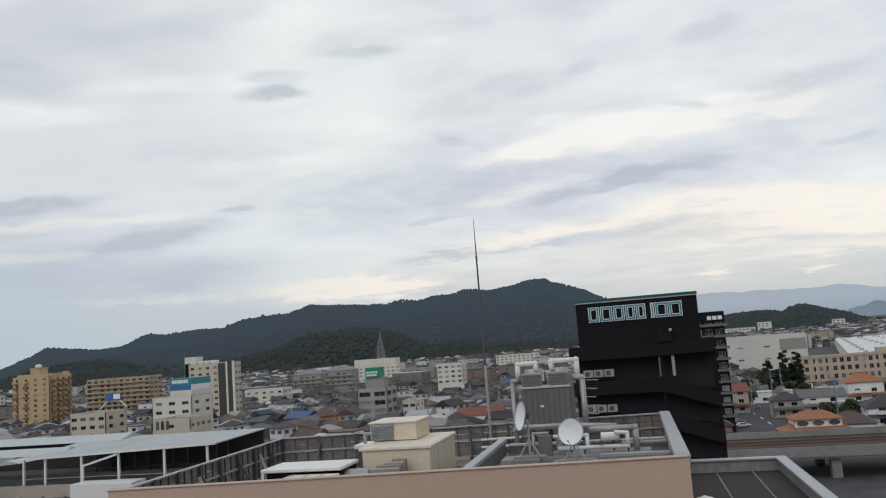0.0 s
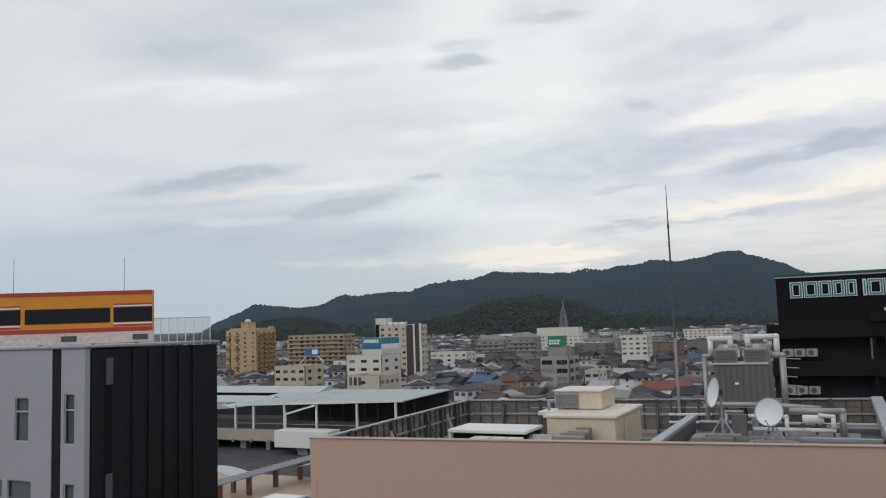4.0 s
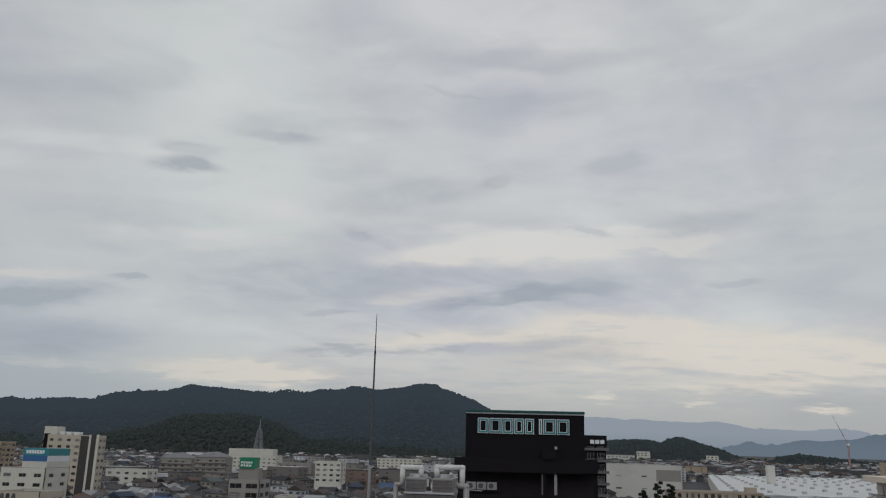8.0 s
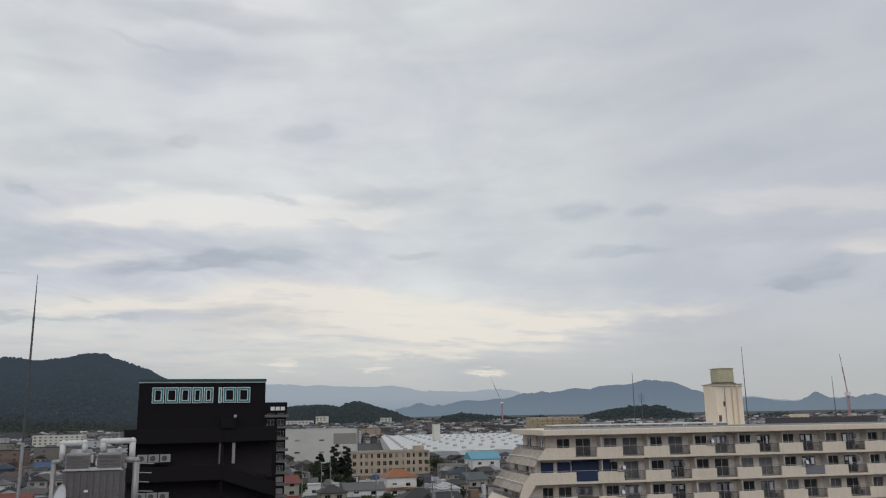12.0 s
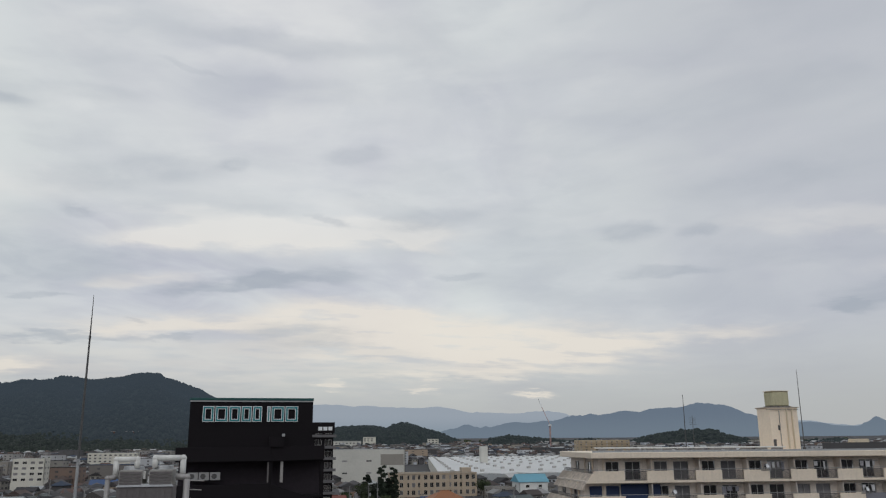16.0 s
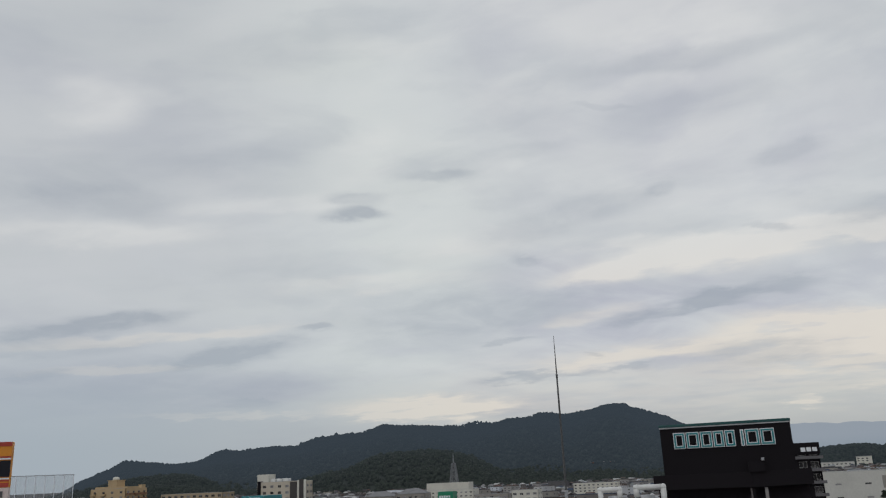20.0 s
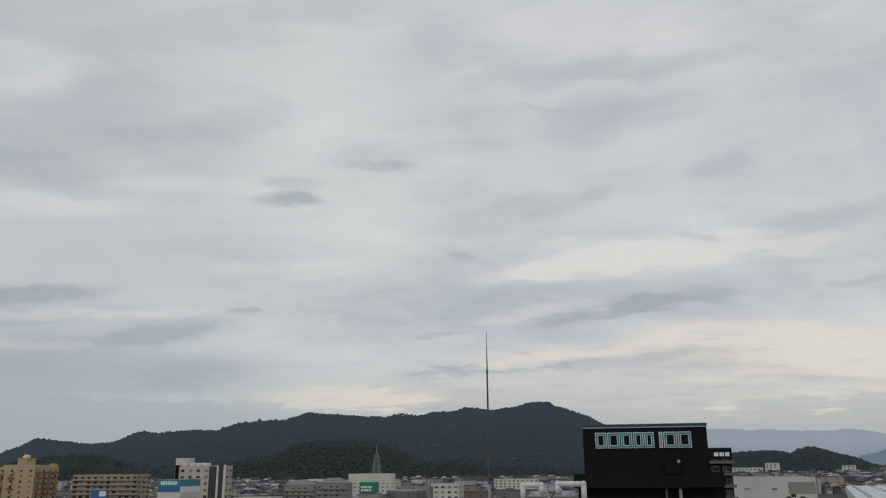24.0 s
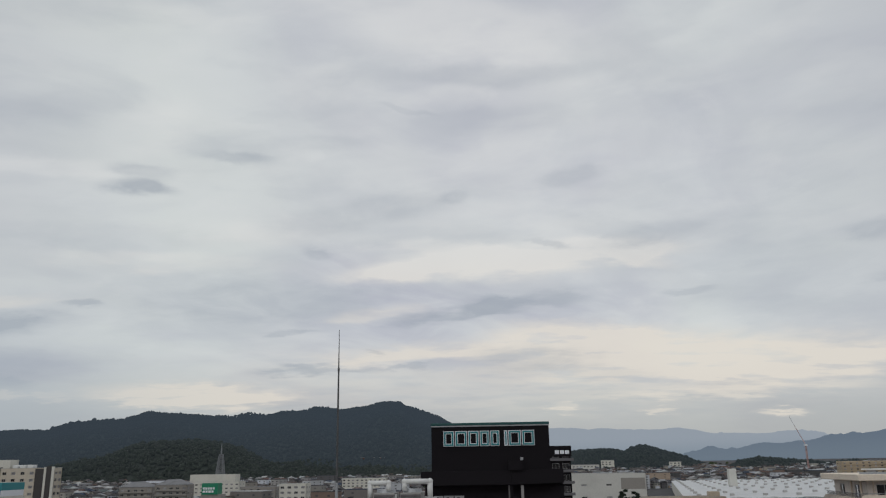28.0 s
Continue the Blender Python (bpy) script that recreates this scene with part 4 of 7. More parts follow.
        part("sloping_parapet", Geo().add([(x, y, v) for y in (y0, y1) for x, v in sec], [(0, 1, 2, 3), (7, 6, 5, 4), (0, 4, 5, 1), (1, 5, 6, 2), (2, 6, 7, 3), (3, 7, 4, 0)]), apt_stain if k < 2 else apt_wall, flats, "slanting terrace parapet")
        g = Geo().box(w1 + 0.9, w1 + 0.95, y0, y1, z + 1.15, z + 1.2)
        for i in range(60):
            y = y0 + 0.1 + 12 * i / 60
            g.box(w1 + 0.91, w1 + 0.935, y, y + 0.02, z + 0.78, z + 1.15)
        tagged(part("railing", g, railing, flats), kind="stuff")
        # slanting eave under the terrace, and a solid wing on the front
        sec = [(w1, z - 0.254), (w1 + 0.2, z - 0.254), (w1 - 0.3, z - 0.95), (w1 - 0.5, z - 0.95)]
        part("sloping_eave", Geo().add([(x, y, v) for y in (y0, y1) for x, v in sec], [(0, 1, 2, 3), (7, 6, 5, 4), (0, 4, 5, 1), (1, 5, 6, 2), (2, 6, 7, 3), (3, 7, 4, 0)]), apt_stain, flats, "stained slanting eave")
        if k in (1, 2):
            w2, zl = west[k + 2], z - FSTEP + 1.054
            sec = [(w1, z - 0.254), (w1 + 1.5, z - 0.254), (w2 + 1.9, zl), (w2 + 0.9, zl)]
            part("wing_wall", Geo().add([(x, y, v) for y in (FY + 0.01, FY + 0.15) for x, v in sec], [(0, 3, 2, 1), (4, 5, 6, 7), (0, 1, 5, 4), (1, 2, 6, 5), (2, 3, 7, 6), (3, 0, 4, 7)]), apt_wall, flats)
        part("window_post", Geo().box(w1 + 1.7, w1 + 1.85, FY + 6.0, FY + 6.2, z, z + FSTEP - 0.17), apt_wall, flats)
        part("window_post", Geo().box(w1 + 1.7, w1 + 1.85, FY + 3.0, FY + 3.2, z, z + FSTEP - 0.17), apt_wall, flats)
    else:
        part("terrace_edge", Geo().box(w1, w1 + 0.15, y0, y1, z - 0.25, z + 1.05), apt_wall, flats)
for y in (FY + 1.2, FY + 3.4):
    part("roof_pipe", Geo().tube((39.5, y, 28.85), (62.0, y, 28.85), 0.07, n=8), white, flats, "thin white pipe along the roof")
for i in range(12):
    part("pipe_rest", Geo().box(40.0 + 1.95 * i, 40.2 + 1.95 * i, FY + 1.1, FY + 3.5, 28.404, 28.77), concrete, flats)
# plant room and water tank on the roof
part("plant_room", Geo().box(62.8, 66.5, FY + 5.5, FY + 8.6, 28.404, 33.5), apt_wall, flats, "tall cream plant room with pipes", bevel=0.05)
part("plant_cap", Geo().box(62.65, 66.65, FY + 5.35, FY + 8.75, 33.504, 33.62), apt_stain, flats)
part("louvre", Geo().box(63.0, 63.35, FY + 5.44, FY + 5.496, 28.9, 29.7), dark_in, flats)
part("hatch", Geo().box(63.75, 64.05, FY + 5.44, FY + 5.496, 30.8, 31.4), steel_dark, flats)
part("ladder_pipe", Geo().tube((64.0, FY + 5.4, 28.6), (64.0, FY + 5.4, 33.2), 0.05, n=6), lagging, flats)
part("bracket_bar", Geo().box(62.3, 66.6, FY + 5.3, FY + 5.36, 33.25, 33.31), railing, flats)
for y, x in ((FY + 5.35, 65.0), (FY + 5.35, 65.7)):
    part("pipe", Geo().pipe([(x, y, 28.6), (x, y, 33.3), (x, y + 0.3, 33.6)], 0.09), cream, flats)
tank = thing("water_tank", "faded olive-cream water tank on the plant room", "water tank", TURN)
part("shell", Geo().box(63.65, 65.85, FY + 6.0, FY + 8.1, 33.75, 35.55), paint("tank_grp", (0.50, 0.47, 0.31), 0.7, vary=0.1, dirt=0.4, streak=0.4), tank, bevel=0.12)
part("lid", Geo().box(63.58, 65.92, FY + 5.93, FY + 8.17, 35.554, 35.66), cream, tank, bevel=0.05)
part("base", Geo().box(63.5, 66.0, FY + 5.9, FY + 8.2, 33.624, 33.746), steel_dark, tank)
part("railing", Geo().box(67.2, FX1 - 4.5, FY + 2.0, FY + 2.05, 28.404, 29.3), paint("dark_mesh", (0.06, 0.06, 0.065), 0.8), flats, "dark mesh screen on the roof")

# ---- grey shop building with the striped roof sign ----
GX, GY, GZ = -32.0, 27.0, 29.72
shop = thing("office_building", "grey panelled building with a dark ribbed corner", "building")
FW0 = -60.0
gw = []
for k in range(6):
    z = 24.3 - k * 4.2
    if z < 0:
        break
    if k == 0:
        gw += [(u, u + 1.0, z + 0.95, z + 3.1, "tall") for u in (13.8, 18.6, 23.1)]
    else:
        gw += [(u, u + 1.75, z + 0.4, z + 3.3, "tall") for u in (12.2, 14.1, 16.0, 18.6, 20.5, 22.6)]
part("front_wall", Geo().wall((FW0, GY), (GX - 2.25, GY), 0, GZ, 0.3, [h[:4] for h in gw]), grey_panel, shop)
for h in gw:
    window(shop, on_wall((FW0, GY), (GX - 2.0, GY), h[0], h[2]), h[1] - h[0], h[3] - h[2], h[4], fill=True, cloth=blind_green)
part("dark_strip", Geo().box(GX - 2.25, GX - 1.6, GY + 0.05, GY + 0.3, 0, GZ), rib_dark, shop)
slim = [(0.22, 0.92, 24.3 - 4.2 * k + 0.9, 24.3 - 4.2 * k + 3.3) for k in range(5)]
part("front_wall", Geo().wall((GX - 1.6, GY), (GX, GY), 0, GZ, 0.3, slim), grey_panel, shop)
for h in slim:
    window(shop, on_wall((GX - 1.6, GY), (GX, GY), h[0], h[2]), 0.70, 2.4, "tall", fill=True, cloth=blind_green)
part("corner_wall", Geo().box(GX - 0.3, GX, GY + 0.31, GY + 9.0, 0, GZ - 0.1), rib_dark, shop, "dark ribbed metal wall")
for i in range(6):
    y = GY + (0.35 if i == 0 else 1.75 + i * 1.05)
    part("rib", Geo().box(GX + 0.002, GX + 0.07, y, y + 0.6, 0, GZ - 0.12), rib_dark, shop)
slit_grey = paint("dull_slit_panel", (0.10, 0.10, 0.11), 0.7, vary=0.08, streak=0.2)
# the recess is only a black plate, its darkness put into the colour
part("slit", Geo().box(GX + 0.003, GX + 0.02, GY + 1.2, GY + 1.6, 23.7, 27.9), black, shop, "black plate drawn as a dark vertical slit")
for z0_, z1_ in ((27.92, 29.2), (22.4, 23.68), (19.9, 21.2)):
    part("slit_panel", Geo().box(GX + 0.003, GX + 0.06, GY + 1.2, GY + 1.6, z0_, z1_), slit_grey, shop)
part("back_wall", Geo().box(-60.0, GX - 0.31, GY + 8.7, GY + 9.0, 0, GZ - 0.1), grey_panel, shop)
part("roof_edge", Geo().box(-60.0, GX + 0.15, GY - 0.1, GY + 9.1, GZ + 0.004, GZ + 0.12), coping, shop, "thin pale metal roof edge", bevel=0.02)
# the sign board
sa, sb = Vector((-41.5, 28.0)), Vector((-34.0, 33.1))
board = thing("roof_sign", "orange roof sign board with red stripes and dark panels", "sign", on_wall(sa, sb, 0, 0))
L = (sb - sa).length
zb, zt = 29.98, 32.75
H = zt - zb
part("panel", Geo().box(0, L, 0, 0.5, zb + 0.53, zt), orange, board, bevel=0.02)
part("base_panel", Geo().box(0, L, 0.0, 0.5, zb - 0.08, zb + 0.526), paint("pale_pink_panel", (0.66, 0.55, 0.50), 0.6), board)
part("stripe", Geo().box(0, L, -0.02, -0.002, zt - 0.22, zt), red, board)
part("stripe", Geo().box(0, L, -0.02, -0.002, zb + 0.55, zb + 0.76), red, board)
for u0, u1, r in ((0.0, 0.245, 1), (0.27, 0.755, 0), (0.775, 1.0, 1)):
    part("dark_panel", Geo().box(L * u0, L * u1, -0.03, -0.003, zb + 1.05, zb + 1.85), rib_dark, board, "dark rectangular panel")
    if r:
        for z in (zb + 0.93, zb + 1.9):
            part("white_line", Geo().box(L * u0, L * u1, -0.025, -0.003, z, z + 0.07), sign_white, board)
            part("red_line", Geo().box(L * u0, L * u1, -0.025, -0.003, z + (0.08 if z > zb + 1.5 else -0.1), z + (0.16 if z > zb + 1.5 else -0.02)), red, board)
for u in (0.08, 0.52, 0.93):
    part("vent", Geo().box(L * u - 0.4, L * u + 0.4, -0.03, -0.002, zb + 0.06, zb + 0.36), steel_dark, board)
for u in (0.1, 0.35, 0.65, 0.9):
    part("leg", Geo().box(L * u - 0.06, L * u + 0.06, 0.2, 0.32, GZ + 0.1, zb - 0.08), steel_dark, board)
for u in (0.18, 0.82):
    part("rod", Geo().tube((L * u, 0.6, zb), (L * u, 0.6, zt + 1.9), 0.018, 0.01, 6), steel_dark, board)
    part("rod_clamp", Geo().box(L * u - 0.05, L * u + 0.05, 0.5, 0.62, zb + 1.0, zb + 1.3), steel_dark, board)
# ---- raised railway with its station ----
VY0, VY1, VZ = 170.0, 190.0, 7.0
rail = thing("viaduct", "grey concrete railway viaduct with parapets and piers", "viaduct", kind="structure")
part("deck", Geo().box(-330, 330, VY0 + 0.3, VY1 - 0.3, 3.9, 4.7), concrete, rail)
part("parapet", Geo().box(-91, 330, VY0, VY0 + 0.29, 4.3, 6.3), concrete, rail, "stained grey concrete parapet")
part("parapet", Geo().box(-91, 330, VY1 - 0.29, VY1, 4.3, 7.1), concrete, rail, "stained grey concrete parapet")
part("girder", Geo().box(-330, -91.2, VY0, VY0 + 0.29, 2.3, 5.3), paint("pale_girder", (0.40, 0.36, 0.30), 0.85, vary=0.1, size=1.0, dirt=0.4, streak=0.4), rail, "pale stained concrete girder")
for x in range(-326, -92, 6):
    part("bracket", Geo().box(x - 0.3, x + 0.3, VY0 - 0.35, VY0 - 0.004, 1.9, 2.7), concrete, rail)
# added dark sheet whose colour gives the gloom beneath the viaduct
part("under_wall", Geo().box(-330, -91, 187.0, 187.3, 0, 3.89), paint("underpass_shade", (0.045, 0.042, 0.04), 0.9, vary=0.3, size=1.5, dirt=0.4), rail, "dark sheet painted for the shade under the tracks")
for x in range(-315, -95, 18):
    part("pier", Geo().box(x - 0.6, x + 0.6, VY0 + 0.4, VY0 + 1.6, 0, 2.29), concrete, rail)
    part("pier_head", Geo().prism([(x - 1.5, VY0 + 0.3), (x + 1.5, VY0 + 0.3), (x + 1.5, VY0 + 1.7), (x - 1.5, VY0 + 1.7)], 2.3, 3.0), concrete, rail)
for x in range(-324, 330, 18):
    part("pier", Geo().box(x - 0.9, x + 0.9, VY0 + 1.5, VY0 + 3.5, 0, 3.896), concrete, rail)
    part("pier", Geo().box(x - 0.9, x + 0.9, VY1 - 3.5, VY1 - 1.5, 0, 3.896), concrete, rail)
rust = paint("rusty_rail", (0.12, 0.065, 0.045), 0.8, 0.2)
for y in (176, 177.07, 181.5, 182.57, 185.5, 186.57):
    part("track_rail", Geo().box(-90, 330, y, y + 0.16, 5.304, 5.5), rust, rail)
part("ballast", Geo().box(-90, 330, VY0 + 2, VY1 - 2, 4.704, 5.3), paint("ballast", (0.06, 0.047, 0.042), 0.95, vary=0.3), rail)
part("cable_trough", Geo().box(-90, 330, VY0 + 0.9, VY0 + 1.4, 5.2, 5.5), rust, rail, "rust-brown cable trough")
part("cable_trough", Geo().box(-90, 330, VY1 - 1.6, VY1 - 1.2, 5.6, 5.9), rust, rail, "rust-brown cable trough")
for x in range(-80, 320, 15):
    part("trough_post", Geo().box(x, x + 0.15, VY0 + 0.95, VY0 + 1.1, 4.7, 5.9), concrete, rail)

station = thing("station", "railway station with a long pale metal platform roof", "station")
roofz = lambda x: 11.5 + (x + 146) * 1.5 / 51.4
g = Geo()
nx = 26
for i in range(nx + 1):
    x = -146 + 51.4 * i / nx
    g.v += [(x, 170.5, roofz(x)), (x, 196.5, 13.3 + 0.2 * i / nx), (x, 170.5, roofz(x) - 0.3), (x, 196.5, 13.0 + 0.2 * i / nx)]
g.f = [f for i in range(nx) for f in ((4 * i, 4 * i + 4, 4 * i + 5, 4 * i + 1), (4 * i + 2, 4 * i + 3, 4 * i + 7, 4 * i + 6), (4 * i, 4 * i + 2, 4 * i + 6, 4 * i + 4), (4 * i + 1, 4 * i + 5, 4 * i + 7, 4 * i + 3))]
g.f += [(0, 1, 3, 2), (4 * nx, 4 * nx + 2, 4 * nx + 3, 4 * nx + 1)]
part("roof_sheet", g, metal_roof, station, "pale grey-green metal roof sheet")
for i in range(1, nx):
    x = -146 + 51.4 * i / nx
    g = Geo().beam((x, 170.6, roofz(x) + 0.03), (x, 196.4, 13.3 + 0.2 * i / nx + 0.03), 0.12, 0.1)
    part("roof_seam", g, metal_roof, station)
part("fascia", Geo().beam((-146, 170.4, 11.35), (-94.6, 170.4, 12.85), 0.25, 0.45), white, station)
for x in (-146, -140, -130, -120, -108, -97):
    part("post", Geo().box(x - 0.25, x + 0.25, 170.8, 171.3, 4.7, roofz(x) - 0.3), white, station, "white steel post")
part("platform_rail", Geo().box(-146, -95, 171.0, 171.1, 6.6, 6.75), steel, station)
# both walls are dark by colour, to give the shade beneath the roof
part("platform_wall", Geo().box(-146, -95, 171.2, 171.4, 4.7, 5.9), shade_wall, station)
part("rear_wall", Geo().box(-300, -95, 196, 196.4, 4.7, 12.9), shade_wall, station, "rear wall coloured dark for the shade under the roof")
part("platform", Geo().box(-300, -95, 186, 195.9, 4.71, 5.7), concrete, station)
for k, x in enumerate((-142, -137, -133, -126, -122, -115, -111, -103, -100)):
    part("inner_post", Geo().box(x - 0.12, x + 0.12, 186, 186.3, 5.71, 12.6), steel_dark, station)
part("sloping_brace", Geo().beam((-129, 170.2, 9.3), (-120, 170.3, 11.6), 0.3, 0.45), white, station)
part("brace_post", Geo().box(-129.3, -128.8, 169.9, 170.35, 2.5, 9.6), white, station)
for y0, y1, x1, zr in ((176.5, 186.0, -140.5, 12.9), (190.0, 202.0, -133.0, 14.4)):
    ym, e = (y0 + y1) / 2, zr - 1.5
    part("gable_roof", Geo().add([(-300, y0, e), (x1, y0, e), (-300, ym, zr), (x1, ym, zr), (-300, y1, e), (x1, y1, e)], [(0, 1, 3, 2), (2, 3, 5, 4), (1, 5, 3), (0, 2, 4), (0, 4, 5, 1)]), metal_roof, station)
part("gable_roof", Geo().add([(-153, 170, 10.2), (-150, 170, 11.4), (-146.2, 170, 10.6), (-153, 182, 10.2), (-150, 182, 11.4), (-146.2, 182, 10.6)], [(0, 1, 4, 3), (1, 2, 5, 4), (0, 2, 1), (0, 3, 5, 2)]), metal_roof, station)
part("gable_roof", Geo().add([(-300, 170, 9.6), (-153.1, 170, 10.0), (-153.1, 177, 11.4), (-300, 177, 11.0)], [(0, 1, 2, 3), (3, 2, 1, 0)]), metal_roof, station)
for x in (-158, -166, -174, -182):
    part("post", Geo().box(x - 0.2, x + 0.2, 170.6, 171.0, 4.7, 10.0), white, station)
piece("stair_housing", Geo().box(-127.9, -112, 164.0, 169.6, 1.9, 6.0), white, "plain white concrete stair housing", "stair housing", bevel=0.05)
part("housing_leg", Geo().box(-122, -119, 165.5, 168.5, 0, 1.89), concrete, rail)

# ---- station square ----
piece("plaza_pavement", Geo().add([(-190, 96, 0.06), (-66, 96, 0.06), (-66, 141, 0.06), (-190, 141, 0.06)], [(0, 1, 2, 3)]), plaza_m, "tan paved station square", "pavement", kind="structure")
canopy = thing("walkway_canopy", "long pale canopy roof on brown posts", "canopy")
part("roof", Geo().box(-103.2, -99.4, 103, 150, 3.75, 3.95), roof_grey, canopy, bevel=0.03)
for k in range(23):
    part("roof_rib", Geo().box(-103.3, -99.3, 104 + 2 * k, 104.12 + 2 * k, 3.952, 4.02), steel, canopy)
brown = paint("brown_post", (0.16, 0.085, 0.055), 0.7, vary=0.15, streak=0.3)
for k in range(6):
    part("post", Geo().box(-101.8, -101.0, 106 + 8 * k, 106.7 + 8 * k, 0.06, 3.74), brown, canopy, "brown tiled post")
shelter = thing("bus_shelter", "arched translucent shelter roof on brown posts", "shelter")
g, n = Geo(), 14
for i in range(n + 1):
    a = math.pi * i / n
    g.v += [(-118 + 14.5 * i / n, 121, 3.4 + 1.1 * math.sin(a)), (-118 + 14.5 * i / n, 126, 3.4 + 1.1 * math.sin(a)), (-118 + 14.5 * i / n, 121, 3.3 + 1.1 * math.sin(a)), (-118 + 14.5 * i / n, 126, 3.3 + 1.1 * math.sin(a))]
g.f = [f for i in range(n) for f in ((4 * i, 4 * i + 4, 4 * i + 5, 4 * i + 1), (4 * i + 2, 4 * i + 3, 4 * i + 7, 4 * i + 6), (4 * i, 4 * i + 2, 4 * i + 6, 4 * i + 4), (4 * i + 1, 4 * i + 5, 4 * i + 7, 4 * i + 3))]
part("roof", g, metal_roof, shelter)
for x in (-116, -111, -106):
    part("post", Geo().box(x - 0.35, x + 0.35, 123, 123.7, 0.06, 3.7), brown, shelter)
shelter2 = copy_thing(shelter, pose(19.0, 13.0, 0))
for k in range(7):
    piece("bollard", Geo().tube((-98 + 2.2 * k, 108 + 1.2 * k, 0.06), (-98 + 2.2 * k, 108 + 1.2 * k, 1.0), 0.09, n=8), steel_dark, "dark steel bollard on the station square", "bollard", group="square bollards")
kiosk = thing("kiosk", "low kiosk with a white roof and an orange band", "kiosk", pose(-84, 107, 0.06))
part("body", Geo().box(-4, 4, 0, 6, 0, 2.6), white, kiosk)
part("band", Geo().box(-4.05, 4.05, -0.08, -0.004, 2.0, 2.6), orange, kiosk, "orange sign band")
for k in range(4):
    part("letter_bar", Geo().box(-3 + 1.6 * k, -1.9 + 1.6 * k, -0.12, -0.082, 2.15, 2.45), red, kiosk)
part("roof", Geo().box(-4.3, 4.3, -0.4, 6.3, 2.61, 2.85), white, kiosk, bevel=0.03)
low1 = thing("low_building", "low building with a white flat roof", "building", pose(-74.5, 80, 0))
part("wall", Geo().box(-9, 9, 0, 12, 0, 5.0), grey_panel, low1)
part("roof", Geo().box(-9.2, 9.2, -0.2, 12.2, 5.004, 5.4), sign_white, low1, "white flat roof", bevel=0.05)
low2 = thing("low_building", "low dark-roofed building with a pale metal edge", "building", pose(-59.5, 74, 0, 0, 0, 0))
part("wall", Geo().box(-5.5, 9, 0, 16, 0, 8.0), black_soft, low2)
part("roof", Geo().box(-5.3, 8.8, 0.2, 15.8, 8.004, 8.1), roof_felt, low2)
part("roof_edge", Geo().box(-5.9, -5.3, 0, 16.2, 8.004, 8.5), coping, low2, bevel=0.03)
part("roof_edge", Geo().box(-5.28, 9, 15.82, 16.2, 8.004, 8.5), coping, low2, bevel=0.03)

# ---- blocks of the middle distance ----
def block(name, label, az0, az1, dist, top_el, mats, n, step, cols, side_cols, w, h, depth, sill=0.9, style="slide", face="L", roof=roof_grey, lift=0.0, yaw=0.0):
    """A flat-roofed block square to the grid; az0 to az1 is its front, dist its depth ahead; its visible side is east where it stands to the west."""
    x0, x1 = dist * math.tan(radians(az0)), dist * math.tan(radians(az1))
    top = 30 + dist / math.cos(radians((az0 + az1) / 2)) * math.tan(radians(top_el))
    b = thing(name, label, "building", pose((x0 + x1) / 2, dist, 0, 0, 0, yaw))
    hw = (x1 - x0) / 2
    z0 = max(0.4, top - n * step - 0.8)
    storeys(b, (-hw, 0), (hw, 0), z0, n, step, cols, w, h, sill, mats[0], top)
    if face == "E":
        storeys(b, (hw, 0), (hw, depth), z0, n, step, side_cols, w, h, sill, mats[1], top)
        part("wall", Geo().wall((-hw, depth), (-hw, 0), z0, top, 0.25), mats[1], b)
    else:
        storeys(b, (-hw, depth), (-hw, 0), z0, n, step, side_cols, w, h, sill, mats[1], top)
        part("wall", Geo().wall((hw, 0), (hw, depth), z0, top, 0.25), mats[1], b)
    part("wall", Geo().wall((hw, depth), (-hw, depth), z0, top, 0.25), mats[1], b)
    part("plinth", Geo().box(-hw + 0.01, hw - 0.01, 0.01, depth - 0.01, 0, z0 - 0.002), mats[0], b)
    part("roof_deck", Geo().box(-hw + 0.26, hw - 0.26, 0.26, depth - 0.26, top - 0.9, top - 0.6), roof, b)
    for y in (-0.05, depth - 0.3):
        part("coping", Geo().box(-hw - 0.05, hw + 0.05, y, y + 0.35, top + 0.002, top + 0.1), coping, b)
    return b, hw, top


ochre = paint("ochre_tile", (0.50, 0.365, 0.205), 0.7, vary=0.08, size=1.5, dirt=0.2, streak=0.15)
tan = paint("tan_render", (0.40, 0.32, 0.22), 0.8, vary=0.08, size=1.5, dirt=0.25, streak=0.2)
offwhite = paint("offwhite_render", (0.66, 0.64, 0.56), 0.8, vary=0.06, size=1.5, dirt=0.2, streak=0.2)
pinkish = paint("pinkish_render", (0.55, 0.49, 0.39), 0.8, vary=0.06, size=1.5, dirt=0.2, streak=0.2)
greybrown = paint("greybrown_tile", (0.30, 0.28, 0.25), 0.8, vary=0.08, size=1.5, dirt=0.25, streak=0.2)
schoolm = paint("sand_render", (0.50, 0.41, 0.31), 0.8, vary=0.06, size=1.5, dirt=0.2, streak=0.15)
whitebox_m = paint("pale_grey_panel", (0.60, 0.59, 0.54), 0.8, vary=0.05, size=3.0, dirt=0.15, streak=0.2)

ribbon_m = paint("grey_tile_wall", (0.36, 0.34, 0.31), 0.8, vary=0.07, size=1.5, dirt=0.2, streak=0.2)
tower_b, hw, top = block("apartment_tower", "ochre apartment tower with a stepped roof", -41.1, -39.05, 400, 0.28, (ochre, ochre), 10, 2.9, 4, 4, 1.7, 1.3, 19, face="E")
part("penthouse", Geo().box(-2.6, 3.4, 3, 10, top - 0.6, top + 4.4), ochre, tower_b)
